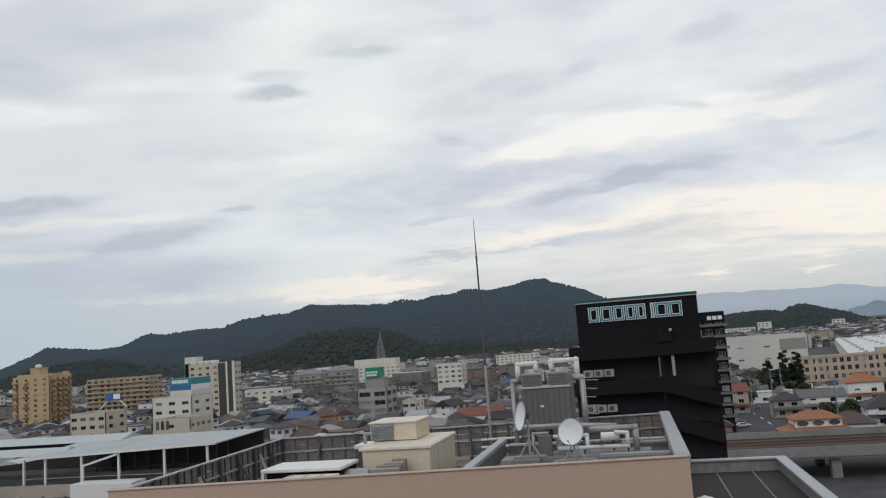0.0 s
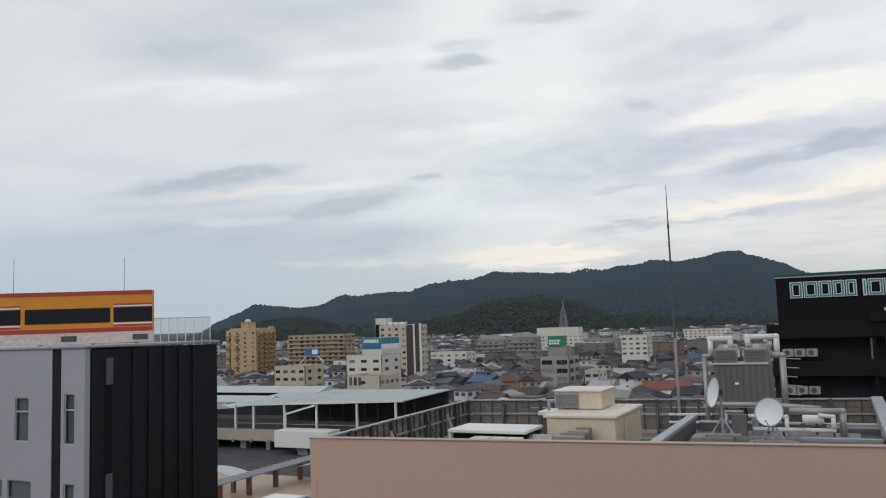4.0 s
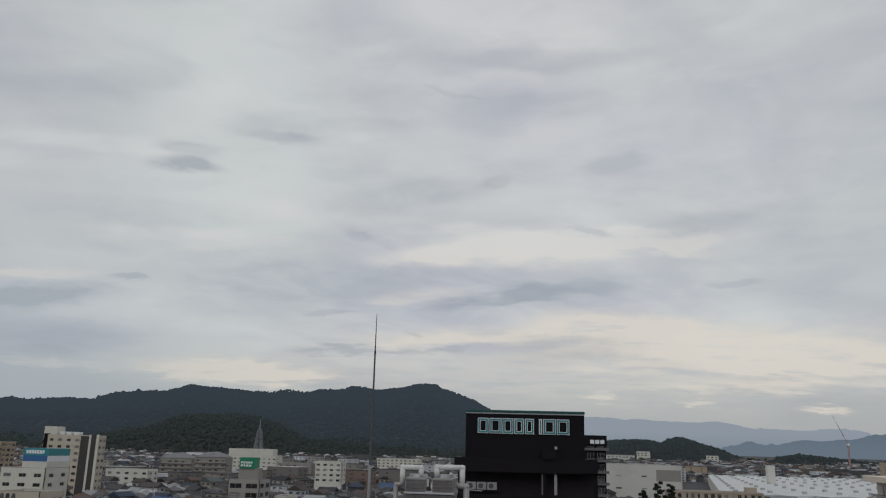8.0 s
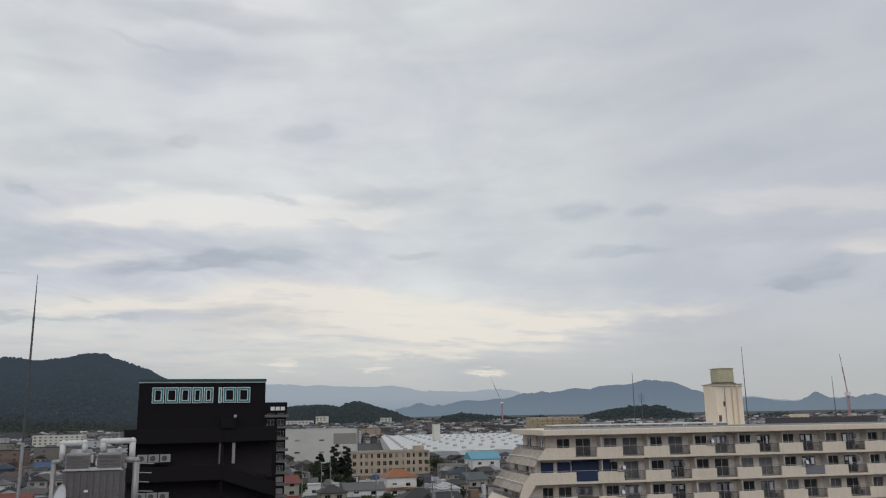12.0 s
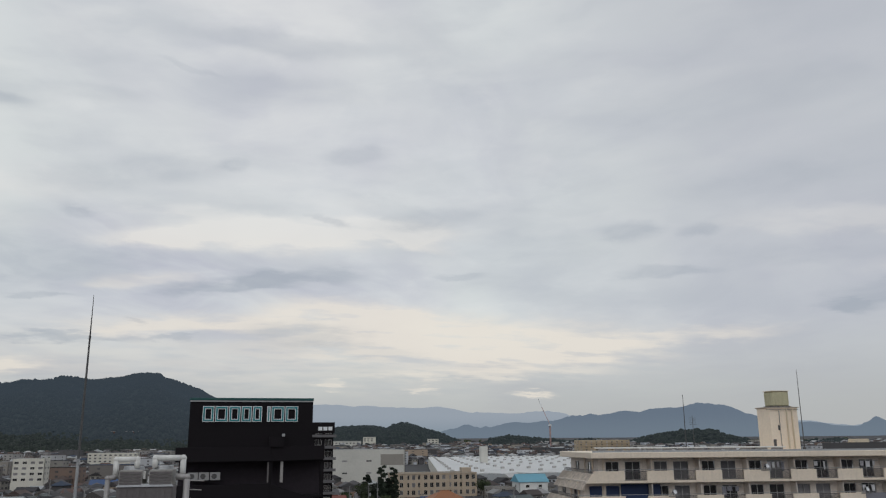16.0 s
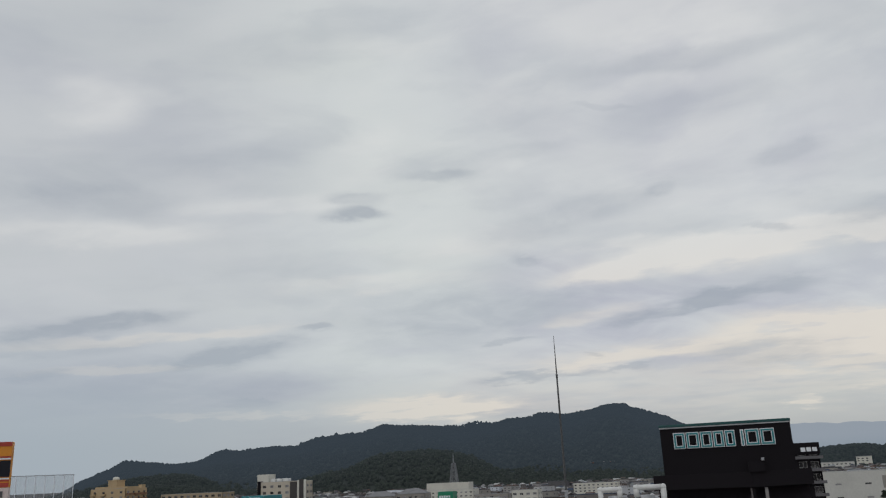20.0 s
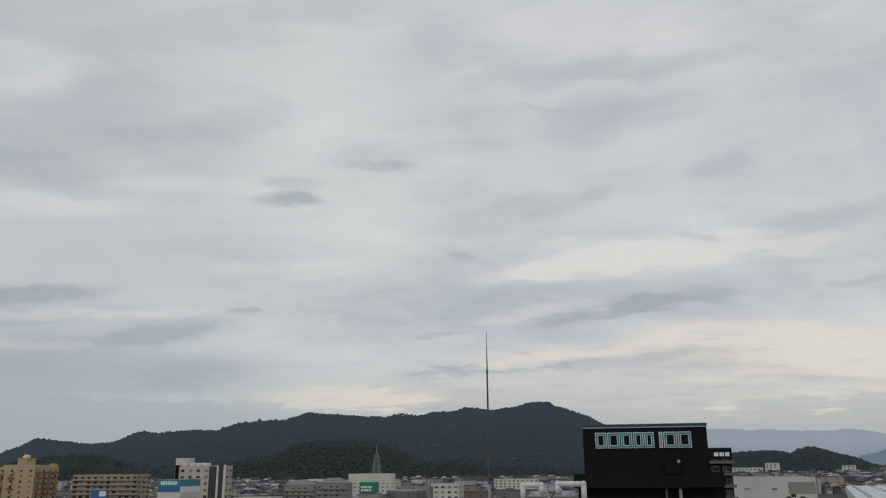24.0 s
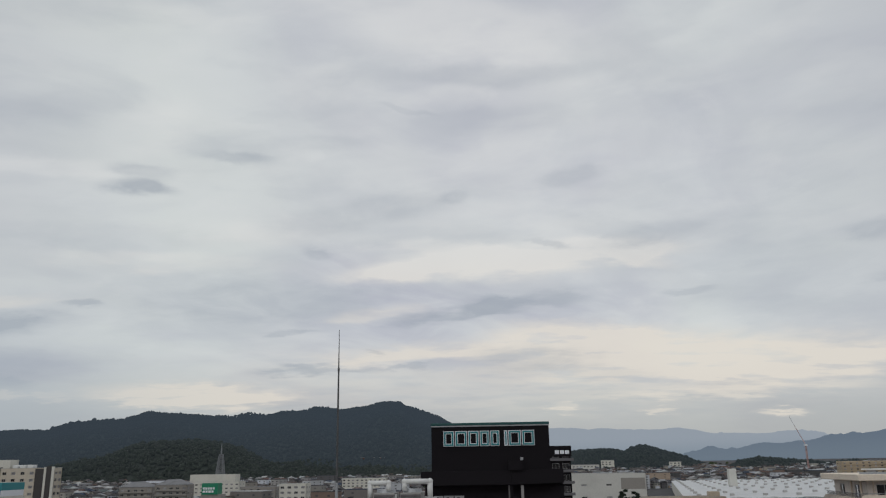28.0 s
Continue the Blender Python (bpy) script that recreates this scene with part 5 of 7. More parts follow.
part("penthouse_ledge", Geo().box(-2.9, 3.7, 2.7, 10.3, top + 4.404, top + 4.8), ochre, tower_b)
part("water_tank", Geo().tube((0.4, 6, top + 4.804), (0.4, 6, top + 5.8), 1.9, n=16).ball((0.4, 6, top + 5.8), 1.9, 5, 16, 0.5, 0.0), offwhite, tower_b, "pale round water tank", smooth=True)
part("roof_step", Geo().box(-hw + 0.6, -2.604, 3, 12, top - 0.6, top + 1.2), ochre, tower_b)
part("roof_step", Geo().box(3.404, hw - 0.6, 3, 12, top - 0.6, top + 1.0), ochre, tower_b)
part("stair_head", Geo().box(hw - 3, hw - 0.5, 15, 18, top - 0.6, top + 1.8), ochre, tower_b)
redbrown = paint("redbrown_balcony", (0.25, 0.14, 0.08), 0.8, vary=0.15, size=1.0, dirt=0.3)
for k in range(10):
    z = top - 0.8 - (k + 1) * 2.9
    for y in (1.0, 7.2, 13.2):
        part("balcony", Geo().box(hw + 0.004, hw + 1.3, y, y + 4.6, z, z + 1.05), redbrown, tower_b)
    for x in (-hw + 0.6, -hw + 7.5):
        part("balcony", Geo().box(x, x + 3.4, -1.2, -0.004, z, z + 1.0), redbrown if k % 2 else ochre, tower_b)
slab_b, hw, top = block("apartment_slab", "tan apartment slab with long balconies", -36.9, -33.05, 470, -0.22, (tan, tan), 8, 2.9, 10, 3, 2.6, 1.6, 14, face="E")
for k in range(8):
    part("balcony", Geo().box(-hw, hw, -1.3, -0.002, top - 0.8 - (k + 1) * 2.9, top - 0.8 - (k + 1) * 2.9 + 1.0), tan, slab_b)
office, hw, top = block("office_block", "white office block with a teal roof sign", -32.95, -30.45, 268, -1.75, (offwhite, offwhite), 4, 3.1, 3, 2, 2.6, 1.2, 15, face="E")
part("upper_storey", Geo().box(-hw * 0.1, hw, 0.3, 14.7, top + 0.11, top + 2.2), offwhite, office)
blue = paint("blue_sign", (0.04, 0.14, 0.34), 0.45, vary=0.04, dirt=0.1, bump=0.0)
green = paint("green_sign", (0.01, 0.22, 0.11), 0.45, vary=0.04, dirt=0.1, bump=0.0)
board = thing("roof_sign", "teal and blue roof sign with pale character bars", "sign", pose(-162.5 + hw, 268, 0))
sz = top + 2.2
part("panel", Geo().box(-hw * 0.1, hw, 0.2, 14, sz + 1.9, sz + 4.3), teal, board)
part("lower_panel", Geo().box(-hw * 0.1, hw - 0.2, 0.25, 13.9, sz, sz + 1.896), blue, board)
part("side_panel", Geo().box(hw - 0.19, hw, 0.3, 13.9, sz, sz + 1.896), sign_white, board)
for k in range(7):
    part("letter_bar", Geo().box(0.2 + k * 0.95, 0.95 + k * 0.95, 0.15, 0.196, sz + 2.5, sz + 3.7), sign_white, board)
board.matrix_basis = pose(office.matrix_basis.translation.x, 268, 0)
annex, hw2, top2 = block("annex", "low cream annex with three arched openings", -32.95, -30.6, 250, -3.15, (pinkish, pinkish), 1, 3.3, 1, 4, 1.8, 1.2, 14, face="E")
for k in range(3):
    x = -hw2 + 1.2 + 1.9 * k
    g, n = Geo(), 10
    pts = [(x, 10.2)] + [(x + 0.65 - 0.65 * math.cos(math.pi * i / n), 12.6 + 0.65 * math.sin(math.pi * i / n)) for i in range(n + 1)] + [(x + 1.3, 10.2)]
    m = len(pts)
    g.add([(u, -0.02, v) for u, v in pts] + [(u, -0.005, v) for u, v in pts], [tuple(range(m)), tuple(range(m, 2 * m))[::-1]] + [(i, m + i, m + (i + 1) % m, (i + 1) % m) for i in range(m)])
    # flat dark plate; the open arch's shade is only its colour
    part("arch_opening", g, dark_in, annex, "dark plate drawn as an arched opening")
bw, hw, top = block("office_tower", "cream and dark striped office tower", -30.6, -27.6, 380, 0.28, (pinkish, pinkish), 8, 3.1, 6, 2, 1.9, 1.3, 7, face="E")
stripe_m = paint("dark_brown_panel", (0.055, 0.048, 0.045), 0.7, vary=0.2, size=1.0, dirt=0.3)
part("dark_stripe", Geo().box(hw * 0.3, hw * 0.62, -0.2, -0.004, 3, top - 0.3), stripe_m, bw, "dark vertical stripe")
part("dark_stripe", Geo().box(hw * 0.7, hw * 0.9, -0.2, -0.004, 3, top + 0.6), stripe_m, bw, "dark vertical stripe")
part("pale_fin", Geo().box(hw * 0.62, hw * 0.7, -0.3, -0.004, 3, top + 0.3), offwhite, bw)
part("pale_fin", Geo().box(hw * 0.9, hw, -0.3, -0.004, 3, top + 0.5), offwhite, bw)
part("penthouse", Geo().box(-hw - 3.2, -hw + 3.4, 2, 9, top - 9, top + 3.9), offwhite, bw)
part("lift_shaft", Geo().box(-hw - 3.0, -hw - 0.01, 1.8, 1.996, 3, top + 0.5), black_soft, bw)
for k in range(3):
    part("roof_plant", Geo().box(-hw + 4.5 + 3.6 * k, -hw + 7.2 + 3.6 * k, 2, 6, top - 0.6, top + 1.5), white, bw, bevel=0.2)
greenb, hw, top = block("office_building", "grey tiled office building with ribbon windows and a roof sign", -19.35, -17.3, 318, -2.3, (ribbon_m, ribbon_m), 4, 3.4, 2, 2, 4.7, 1.9, 14, face="E")
part("roof_block", Geo().box(-hw * 0.55, hw * 0.7, 3, 9, top - 0.6, top + 4.2), greybrown, greenb)
gs = thing("roof_sign", "green roof sign with white character bars", "sign", greenb.matrix_basis)
part("panel", Geo().box(-hw * 0.5, hw * 0.5, 2.5, 8, top + 4.2, top + 8.4), green, gs)
for r, run in enumerate(((0.9, 0.7, 1.0, 0.8), (0.7, 0.7, 0.7, 0.7, 0.7))):
    u = -hw * 0.42
    for w in run:
        part("letter_bar", Geo().box(u, u + w, 2.4, 2.496, top + 4.9 + r * 1.15, top + 5.7 + r * 1.15), sign_white, gs)
        u += w + 0.28
white_b, hw, top = block("hospital", "large white building below the lattice mast", -19.5, -16.3, 760, -0.75, (offwhite, offwhite), 3, 3.4, 10, 2, 2.2, 1.2, 20, face="E")
part("upper_storey", Geo().box(-hw, hw * 0.8, 2, 18, top - 0.6, top + 6.4), offwhite, white_b)
for a0, a1, dd, e, nm, mt, n, c in ((-23.75, -21.75, 560, -1.0, "apartment_house", greybrown, 5, 5), (-21.6, -19.6, 540, -0.9, "apartment_house", greybrown, 6, 5), (-13.7, -11.9, 500, -0.98, "office_building", offwhite, 4, 4),
                                    (-27.0, -24.4, 470, -1.75, "shop_building", offwhite, 3, 5), (-16.2, -13.9, 620, -1.15, "shop_building", greybrown, 3, 5), (-9.5, -6.5, 900, -0.7, "school", offwhite, 3, 10), (-45.5, -42.2, 520, -0.75, "apartment_slab", offwhite, 6, 6),
                                    (17.0, 18.6, 400, -3.2, "shop_building", greybrown, 2, 3), (-37.9, -35.8, 262, -2.3, "shop_building", pinkish, 3, 4), (-16.3, -15.3, 330, -3.3, "house_block", offwhite, 3, 2),
                                    (23.0, 26.4, 900, -0.1, "apartment_slab", tan, 7, 10), (6.5, 9.5, 620, -0.75, "shop_building", greybrown, 3, 6)):
    b, h_, t_ = block(nm, {"apartment_house": "grey apartment house with long balconies", "office_building": "pale office building with square windows", "shop_building": "low flat-roofed shop building", "school": "long pale school building", "apartment_slab": "long apartment slab in the town", "house_block": "white three-storey house with a flat roof"}[nm],
                      a0, a1, dd, e, (mt, mt), n, 3.0, c, 2, 2.2, 1.3, 13, face="E" if a0 < 0 else "L")
    if nm.startswith("apartment"):
        for k in range(n):
            part("balcony", Geo().box(-h_, h_, -1.2, -0.002, t_ - 0.8 - (k + 1) * 3.0, t_ + 0.1 - (k + 1) * 3.0), mt, b)
    if nm == "apartment_house":
        part("hip_roof", Geo().add([(-h_, -0.5, t_ + 0.11), (h_, -0.5, t_ + 0.11), (h_, 13, t_ + 0.11), (-h_, 13, t_ + 0.11), (-h_ * 0.4, 6.5, t_ + 3.4), (h_ * 0.4, 6.5, t_ + 3.4)], [(0, 1, 5, 4), (1, 2, 5), (2, 3, 4, 5), (3, 0, 4), (3, 2, 1, 0)]), roof_grey, b)
bs = thing("roof_sign", "small blue and white roof sign on a frame", "sign", pose(-188.5, 266, 0))
part("panel", Geo().box(-3.2, 3.2, 0, 0.6, 20.6, 23.4), blue, bs)
part("letter_bar", Geo().box(0.2, 2.9, -0.06, -0.004, 21.2, 23.0), sign_white, bs)
for u in (-1, 1):
    part("frame", Geo().beam((u * 5.5, 0.3, 17.9), (u * 2.5, 0.3, 20.7), 0.4), offwhite, bs)
box_b, hw, top = block("warehouse", "pale windowless warehouse with small vents", 6.1, 11.05, 500, -0.67, (whitebox_m, whitebox_m), 2, 7.0, 3, 2, 3.2, 0.9, 40, face="L")
part("grey_panel", Geo().box(hw - 15, hw - 0.8, -0.12, -0.004, top - 9, top - 2.6), greybrown, box_b, "large grey louvre panel")
school, hw, top = block("school", "three-storey sand-coloured public building with paired windows", 10.2, 15.95, 440, -2.22, (schoolm, schoolm), 3, 3.9, 14, 2, 1.9, 2.3, 14, sill=0.8, face="L")
for k in range(7):
    x = -hw + 2 * hw * k / 6
    part("pilaster", Geo().box(x - 0.35, x + 0.35, -0.3, -0.004, 0.3, top - 0.7), schoolm, school)
part("cornice", Geo().box(-hw - 0.3, hw + 0.3, -0.45, -0.06, top - 0.6, top - 0.1), schoolm, school)
part("stair_head", Geo().box(hw - 7, hw - 2, 3, 9, top - 0.6, top + 2.4), schoolm, school)
car_b, hw, top = block("office_tower", "dark glazed tower with a plain roof sign", 3.4, 6.12, 250, 1.15, (black_soft, black_soft), 9, 3.3, 4, 2, 2.0, 1.6, 14, face="E", style="four")
for k in range(9):
    part("balcony", Geo().box(-hw, hw + 0.8, -0.9, -0.004, top - 4.2 - 3.3 * k, top - 3.4 - 3.3 * k), railing, car_b)
ts = thing("roof_sign", "dark sign board with white bars", "sign", car_b.matrix_basis)
part("panel", Geo().box(-hw, hw + 0.3, -0.4, -0.06, top - 2.9, top + 0.2), black, ts)
for k in range(3):
    part("letter_bar", Geo().box(hw - 4.6 + 1.5 * k, hw - 3.4 + 1.5 * k, -0.5, -0.402, top - 2.2, top - 1.1), sign_white, ts)
# ---- roof plant of the beige neighbour ----
def dish(x, y, z, r, turn, tilt, base, label):
    d = thing("satellite_dish", label, "satellite dish", pose(x, y, base), "satellite dishes")
    n, rings, g = 28, 5, Geo()
    for k in range(rings + 1):
        q = r * k / rings
        for i in range(n):
            a = 2 * math.pi * i / n
            g.v.append((q * math.cos(a), -0.22 * r * (q / r) ** 2 + 0.22 * r, q * math.sin(a)))
    g.f = [(k * n + i, k * n + (i + 1) % n, (k + 1) * n + (i + 1) % n, (k + 1) * n + i) for k in range(1, rings) for i in range(n)] + [tuple(range(n, 2 * n))[::-1]]
    m = Matrix.Translation((0, 0, z - base)) @ Matrix.Rotation(radians(turn), 4, "Z") @ Matrix.Rotation(radians(tilt), 4, "X")
    part("reflector", g, sign_white, d, "pale grey-white dish", smooth=True, at=m)
    rim = Geo()
    for i in range(n):
        a, b = 2 * math.pi * i / n, 2 * math.pi * (i + 1) / n
        rim.tube((r * math.cos(a), 0, r * math.sin(a)), (r * math.cos(b), 0, r * math.sin(b)), 0.02, n=5)
    part("rim", rim, steel, d, at=m)
    part("feed_arm", Geo().tube((0, 0.02, -r), (0, -r * 0.6, -r * 0.75), 0.016, n=6).box(-0.035, 0.035, -r * 0.66, -r * 0.56, -r * 0.8, -r * 0.68), steel, d, at=m)
    bx, by = -0.3 * math.sin(radians(turn)), 0.3 * math.cos(radians(turn))
    part("mast", Geo().tube((bx, by, 0), (bx, by, z - base), 0.05), steel, d)
    part("mount", Geo().box(bx - 0.09, bx + 0.09, by - 0.09, by + 0.09, z - base - 0.13, z - base + 0.13), steel_dark, d, at=None)
    for sx in (-1, 1):
        part("strut", Geo().beam((bx + sx * 0.45, by - 0.1, 0.02), (bx, by, 0.75), 0.05), steel, d)
    part("foot", Geo().box(bx - 0.65, bx + 0.65, by - 0.2, by + 0.3, 0, 0.08), concrete, d)
    return d


wet = paint("damp_concrete", (0.10, 0.097, 0.095), 0.6, vary=0.2, size=0.8, dirt=0.6, bump=0.01)
DECK = 25.0
part("plant_deck", Geo().box(-6.1, 1.3, 30.75, 39.19, ROOF + 0.004, DECK), wet, neighbour, "damp grey plant deck")
piece("equipment_plinth", Geo().box(-3.3, -1.6, 31.4, 32.6, DECK, 25.55), concrete, "grey concrete plinth behind the parapet", "plinth", bevel=0.03, group="plinths")
piece("equipment_plinth", Geo().box(-5.5, -3.9, 33.0, 34.2, DECK, 25.55), concrete, "grey concrete plinth behind the parapet", "plinth", bevel=0.03, group="plinths")
dish(-2.47, 31.6, 26.70, 0.50, -14, -14, 25.554, "round white satellite dish on a tripod foot")
dish(-4.58, 33.2, 27.25, 0.58, -62, -10, 25.554, "white satellite dish turned sideways on a mast")

tower = thing("cooling_tower", "grey ribbed cooling tower with lagged pipes", "cooling tower")
TX0, TX1, TY0, TY1, TZ = -5.62, -3.1, 41.6, 44.0, 25.95
part("body", Geo().box(TX0, TX1, TY0, TY1, TZ, 27.85), tower_grey, tower, bevel=0.03)
for i in range(9):
    x = TX0 + 0.06 + i * 0.28
    part("rib", Geo().box(x, x + 0.13, TY0 - 0.05, TY0 - 0.002, TZ + 0.04, 27.8), tower_grey, tower)
for x0, x1 in ((TX0 + 0.05, -4.5), (-4.22, TX1 - 0.05)):
    part("louvre_cell", Geo().box(x0, x1, TY0 + 0.05, TY1 - 0.05, 27.854, 28.62), paint("cell_sheet", (0.31, 0.30, 0.28), 0.7, vary=0.12, dirt=0.4, streak=0.3), tower, bevel=0.03)
    for k in range(4):
        part("louvre", Geo().box(x0 + 0.05, x1 - 0.05, TY0 + 0.0, TY0 + 0.048, 27.95 + k * 0.16, 28.06 + k * 0.16), tower_grey, tower)
    part("fan_hood", Geo().tube(((x0 + x1) / 2, (TY0 + TY1) / 2, 28.622), ((x0 + x1) / 2, (TY0 + TY1) / 2, 28.78), 0.5, 0.46, 20), steel, tower)
part("hood", Geo().add([(TX0 - 0.05, TY0 - 0.08, 27.86), (TX1 + 0.05, TY0 - 0.08, 27.86), (TX1 - 0.1, TY0 + 0.045, 28.0), (TX0 + 0.1, TY0 + 0.045, 28.0)], [(0, 1, 2, 3)]), steel, tower, "pale sloping hood")
part("name_plate", Geo().box(-4.68, -4.5, TY0 - 0.07, TY0 - 0.052, 26.9, 27.0), sign_white, tower)
for x in (TX0 + 0.2, -4.5, TX1 - 0.2):
    for y in (TY0 + 0.1, TY1 - 0.3):
        part("leg", Geo().box(x - 0.08, x + 0.08, y, y + 0.16, ROOF, TZ - 0.15), steel_dark, tower)
part("beam", Geo().box(TX0 - 0.6, TX1 + 0.4, TY0, TY0 + 0.15, TZ - 0.15, TZ - 0.002), steel, tower)
part("beam", Geo().box(TX0 - 0.6, TX1 + 0.4, TY1 - 0.3, TY1 - 0.15, TZ - 0.15, TZ - 0.002), steel, tower)
part("riser_pipe", Geo().pipe([(TX0 - 0.45, TY0 + 0.3, 24.0), (TX0 - 0.45, TY0 + 0.3, 28.25), (TX0 - 0.1, TY0 + 0.3, 28.3)], 0.12), lagging, tower, smooth=True)
part("header_pipe", Geo().pipe([(TX0 - 0.2, TY0 + 0.8, 28.3), (TX0 - 0.2, TY0 + 0.8, 29.1), (TX0 + 0.75, TY0 + 0.8, 29.1), (TX0 + 0.75, TY0 + 0.8, 28.7)], 0.13), white, tower, "white lagged pipe elbow", smooth=True)
part("header_pipe", Geo().pipe([(-4.05, TY0 + 0.8, 28.7), (-4.05, TY0 + 0.8, 29.15), (-2.75, TY0 + 0.8, 29.15), (-2.75, TY0 + 0.8, 28.2)], 0.14), white, tower, "white lagged pipe elbow", smooth=True)
part("riser_pipe", Geo().pipe([(-3.0, TY0 + 0.3, 28.3), (-2.5, TY0 + 0.2, 28.25), (-2.5, TY0 + 0.2, 25.2)], 0.15), lagging, tower, smooth=True)
part("valve", Geo().box(-4.62, -4.4, TY0 + 0.2, TY0 + 0.45, 28.2, 28.55), white, tower)
for k in range(5):
    z = 28.1 - k * 0.42
    part("stub_pipe", Geo().tube((-2.4, TY0 + 0.4, z), (-1.7 - 0.1 * (k % 3), TY0 + 0.25, z - 0.03), 0.025, n=6), lagging, tower)

pump = thing("pump_set", "lagged pipework and pumps on the plant deck", "pipework")
part("main_pipe", Geo().pipe([(-5.4, 37.6, 26.35), (-3.0, 37.6, 26.35), (-0.9, 37.8, 26.2)], 0.11), lagging, pump, smooth=True)
part("main_pipe", Geo().pipe([(-2.1, 37.2, 26.15), (-0.1, 37.2, 26.15), (-0.1, 37.2, 25.1)], 0.14), lagging, pump, smooth=True)
part("branch_pipe", Geo().pipe([(-3.5, 36.6, 25.45), (-1.4, 36.6, 25.45), (-0.45, 36.6, 25.45), (-0.45, 36.6, 26.0), (-1.0, 36.6, 26.05)], 0.085), white, pump, smooth=True)
part("branch_pipe", Geo().pipe([(-3.7, 36.8, 25.95), (-2.2, 36.8, 25.95), (-2.2, 36.8, 25.1)], 0.08), white, pump, smooth=True)
part("branch_pipe", Geo().pipe([(-4.6, 37.0, 25.1), (-4.6, 37.0, 26.1), (-3.9, 37.0, 26.1)], 0.07), lagging, pump, smooth=True)
part("motor", Geo().tube((-1.6, 36.9, 25.85), (-0.8, 36.9, 25.85), 0.18, n=14), white, pump)
part("motor_end", Geo().tube((-0.79, 36.9, 25.85), (-0.6, 36.9, 25.85), 0.13, n=14), steel_dark, pump)
part("control_box", Geo().box(-4.35, -3.75, 36.5, 36.8, DECK, 26.05), tower_grey, pump, bevel=0.02)
part("control_box", Geo().box(-3.6, -3.15, 37.0, 37.25, DECK, 25.8), steel, pump, bevel=0.02)
part("bed", Geo().box(-4.9, 0.5, 36.2, 38.2, DECK, 25.15), concrete, pump)
for x in (-4.9, -3.0, -1.1):
    part("support", Geo().box(x - 0.05, x + 0.05, 37.55, 37.65, 25.15, 26.21), steel_dark, pump)
    part("support", Geo().box(x + 0.6, x + 0.68, 36.9, 36.98, 25.15, 25.9), steel_dark, pump)
for k in range(4):
    part("valve", Geo().tube((-3.2 + 0.8 * k, 36.5, 25.6), (-3.2 + 0.8 * k, 36.5, 25.72), 0.09, n=10), steel_dark, pump)
piece("cable_tray", Geo().box(-1.6, 1.2, 34.6, 34.9, 25.3, 25.4), steel, "galvanised cable tray on the plant deck", "cable tray")
piece("cable_tray", Geo().box(-0.9, 1.25, 38.4, 38.6, 25.3, 25.38), steel, "galvanised cable tray on the plant deck", "cable tray")
for k in range(6):
    piece("roof_rod", Geo().tube((-2.2 + k * 0.5, 39.3, 25.5), (-2.2 + k * 0.5, 39.3, 25.5 + 0.1 + 0.1 * (k % 2)), 0.02, n=6), steel_dark, "short steel rod on the parapet", "rod", group="parapet rods")

pole = thing("antenna_mast", "tall thin lightning mast beside the roof screen", "mast", pose(-8.10, 45.6, ROOF))
part("lower_tube", Geo().tube((0, 0, 0), (0, 0, 5.2), 0.085, 0.075), steel, pole)
part("upper_tube", Geo().tube((0, 0, 5.2), (0, 0, 11.4), 0.07, 0.045), steel_dark, pole)
part("tip", Geo().tube((0, 0, 11.4), (0, 0, 13.71), 0.04, 0.012), steel_dark, pole)
part("collar", Geo().tube((0, 0, 11.3), (0, 0, 11.5), 0.06), steel_dark, pole)
part("base_plate", Geo().box(-0.25, 0.25, -0.25, 0.25, 0.0, 0.05), steel, pole)
for s in (-1, 1):
    part("stay", Geo().tube((s * 0.55, 0.1, 0), (0, 0, 2.0), 0.025, n=6), steel_dark, pole)

hut = thing("plant_room", "cream sheet-metal plant room with a louvre", "plant room")
part("body", Geo().box(-12.05, -8.95, 35.0, 40.0, ROOF, 25.93), cream, hut)
part("roof_sheet", Geo().box(-12.2, -8.85, 34.9, 40.1, 25.934, 26.08), cream_top, hut, bevel=0.03)
for k in range(6):
    part("roof_seam", Geo().box(-12.15 + 0.6 * k + 0.1, -12.1 + 0.6 * k + 0.14, 34.95, 40.05, 26.082, 26.095), cream_top, hut)
part("upper_body", Geo().box(-12.35, -10.1, 37.2, 39.6, 26.12, 26.9), cream, hut)
part("upper_roof", Geo().box(-12.42, -10.03, 37.1, 39.7, 26.904, 26.98), cream_top, hut, bevel=0.02)
lv = Geo().box(-12.3, -11.2, 37.12, 37.16, 26.15, 26.88)
part("louvre_frame", lv, steel, hut)
for k in range(8):
    z = 26.18 + 0.085 * k
    part("louvre_slat", Geo().add([(-12.28, 37.11, z), (-11.22, 37.11, z), (-11.22, 37.05, z + 0.02), (-12.28, 37.05, z + 0.02), (-12.28, 37.11, z + 0.06), (-11.22, 37.11, z + 0.06)],
                                   [(0, 1, 2, 3), (3, 2, 5, 4)]), steel, hut)
part("door", Geo().box(-8.94, -8.9, 36.5, 37.4, ROOF, 25.8), cream, hut)
duct_m = paint("dull_duct_sheet", (0.27, 0.235, 0.20), 0.6, 0.2, vary=0.15, size=0.4, dirt=0.4)
duct = thing("air_duct", "curved cream air duct in front of the plant room", "duct")
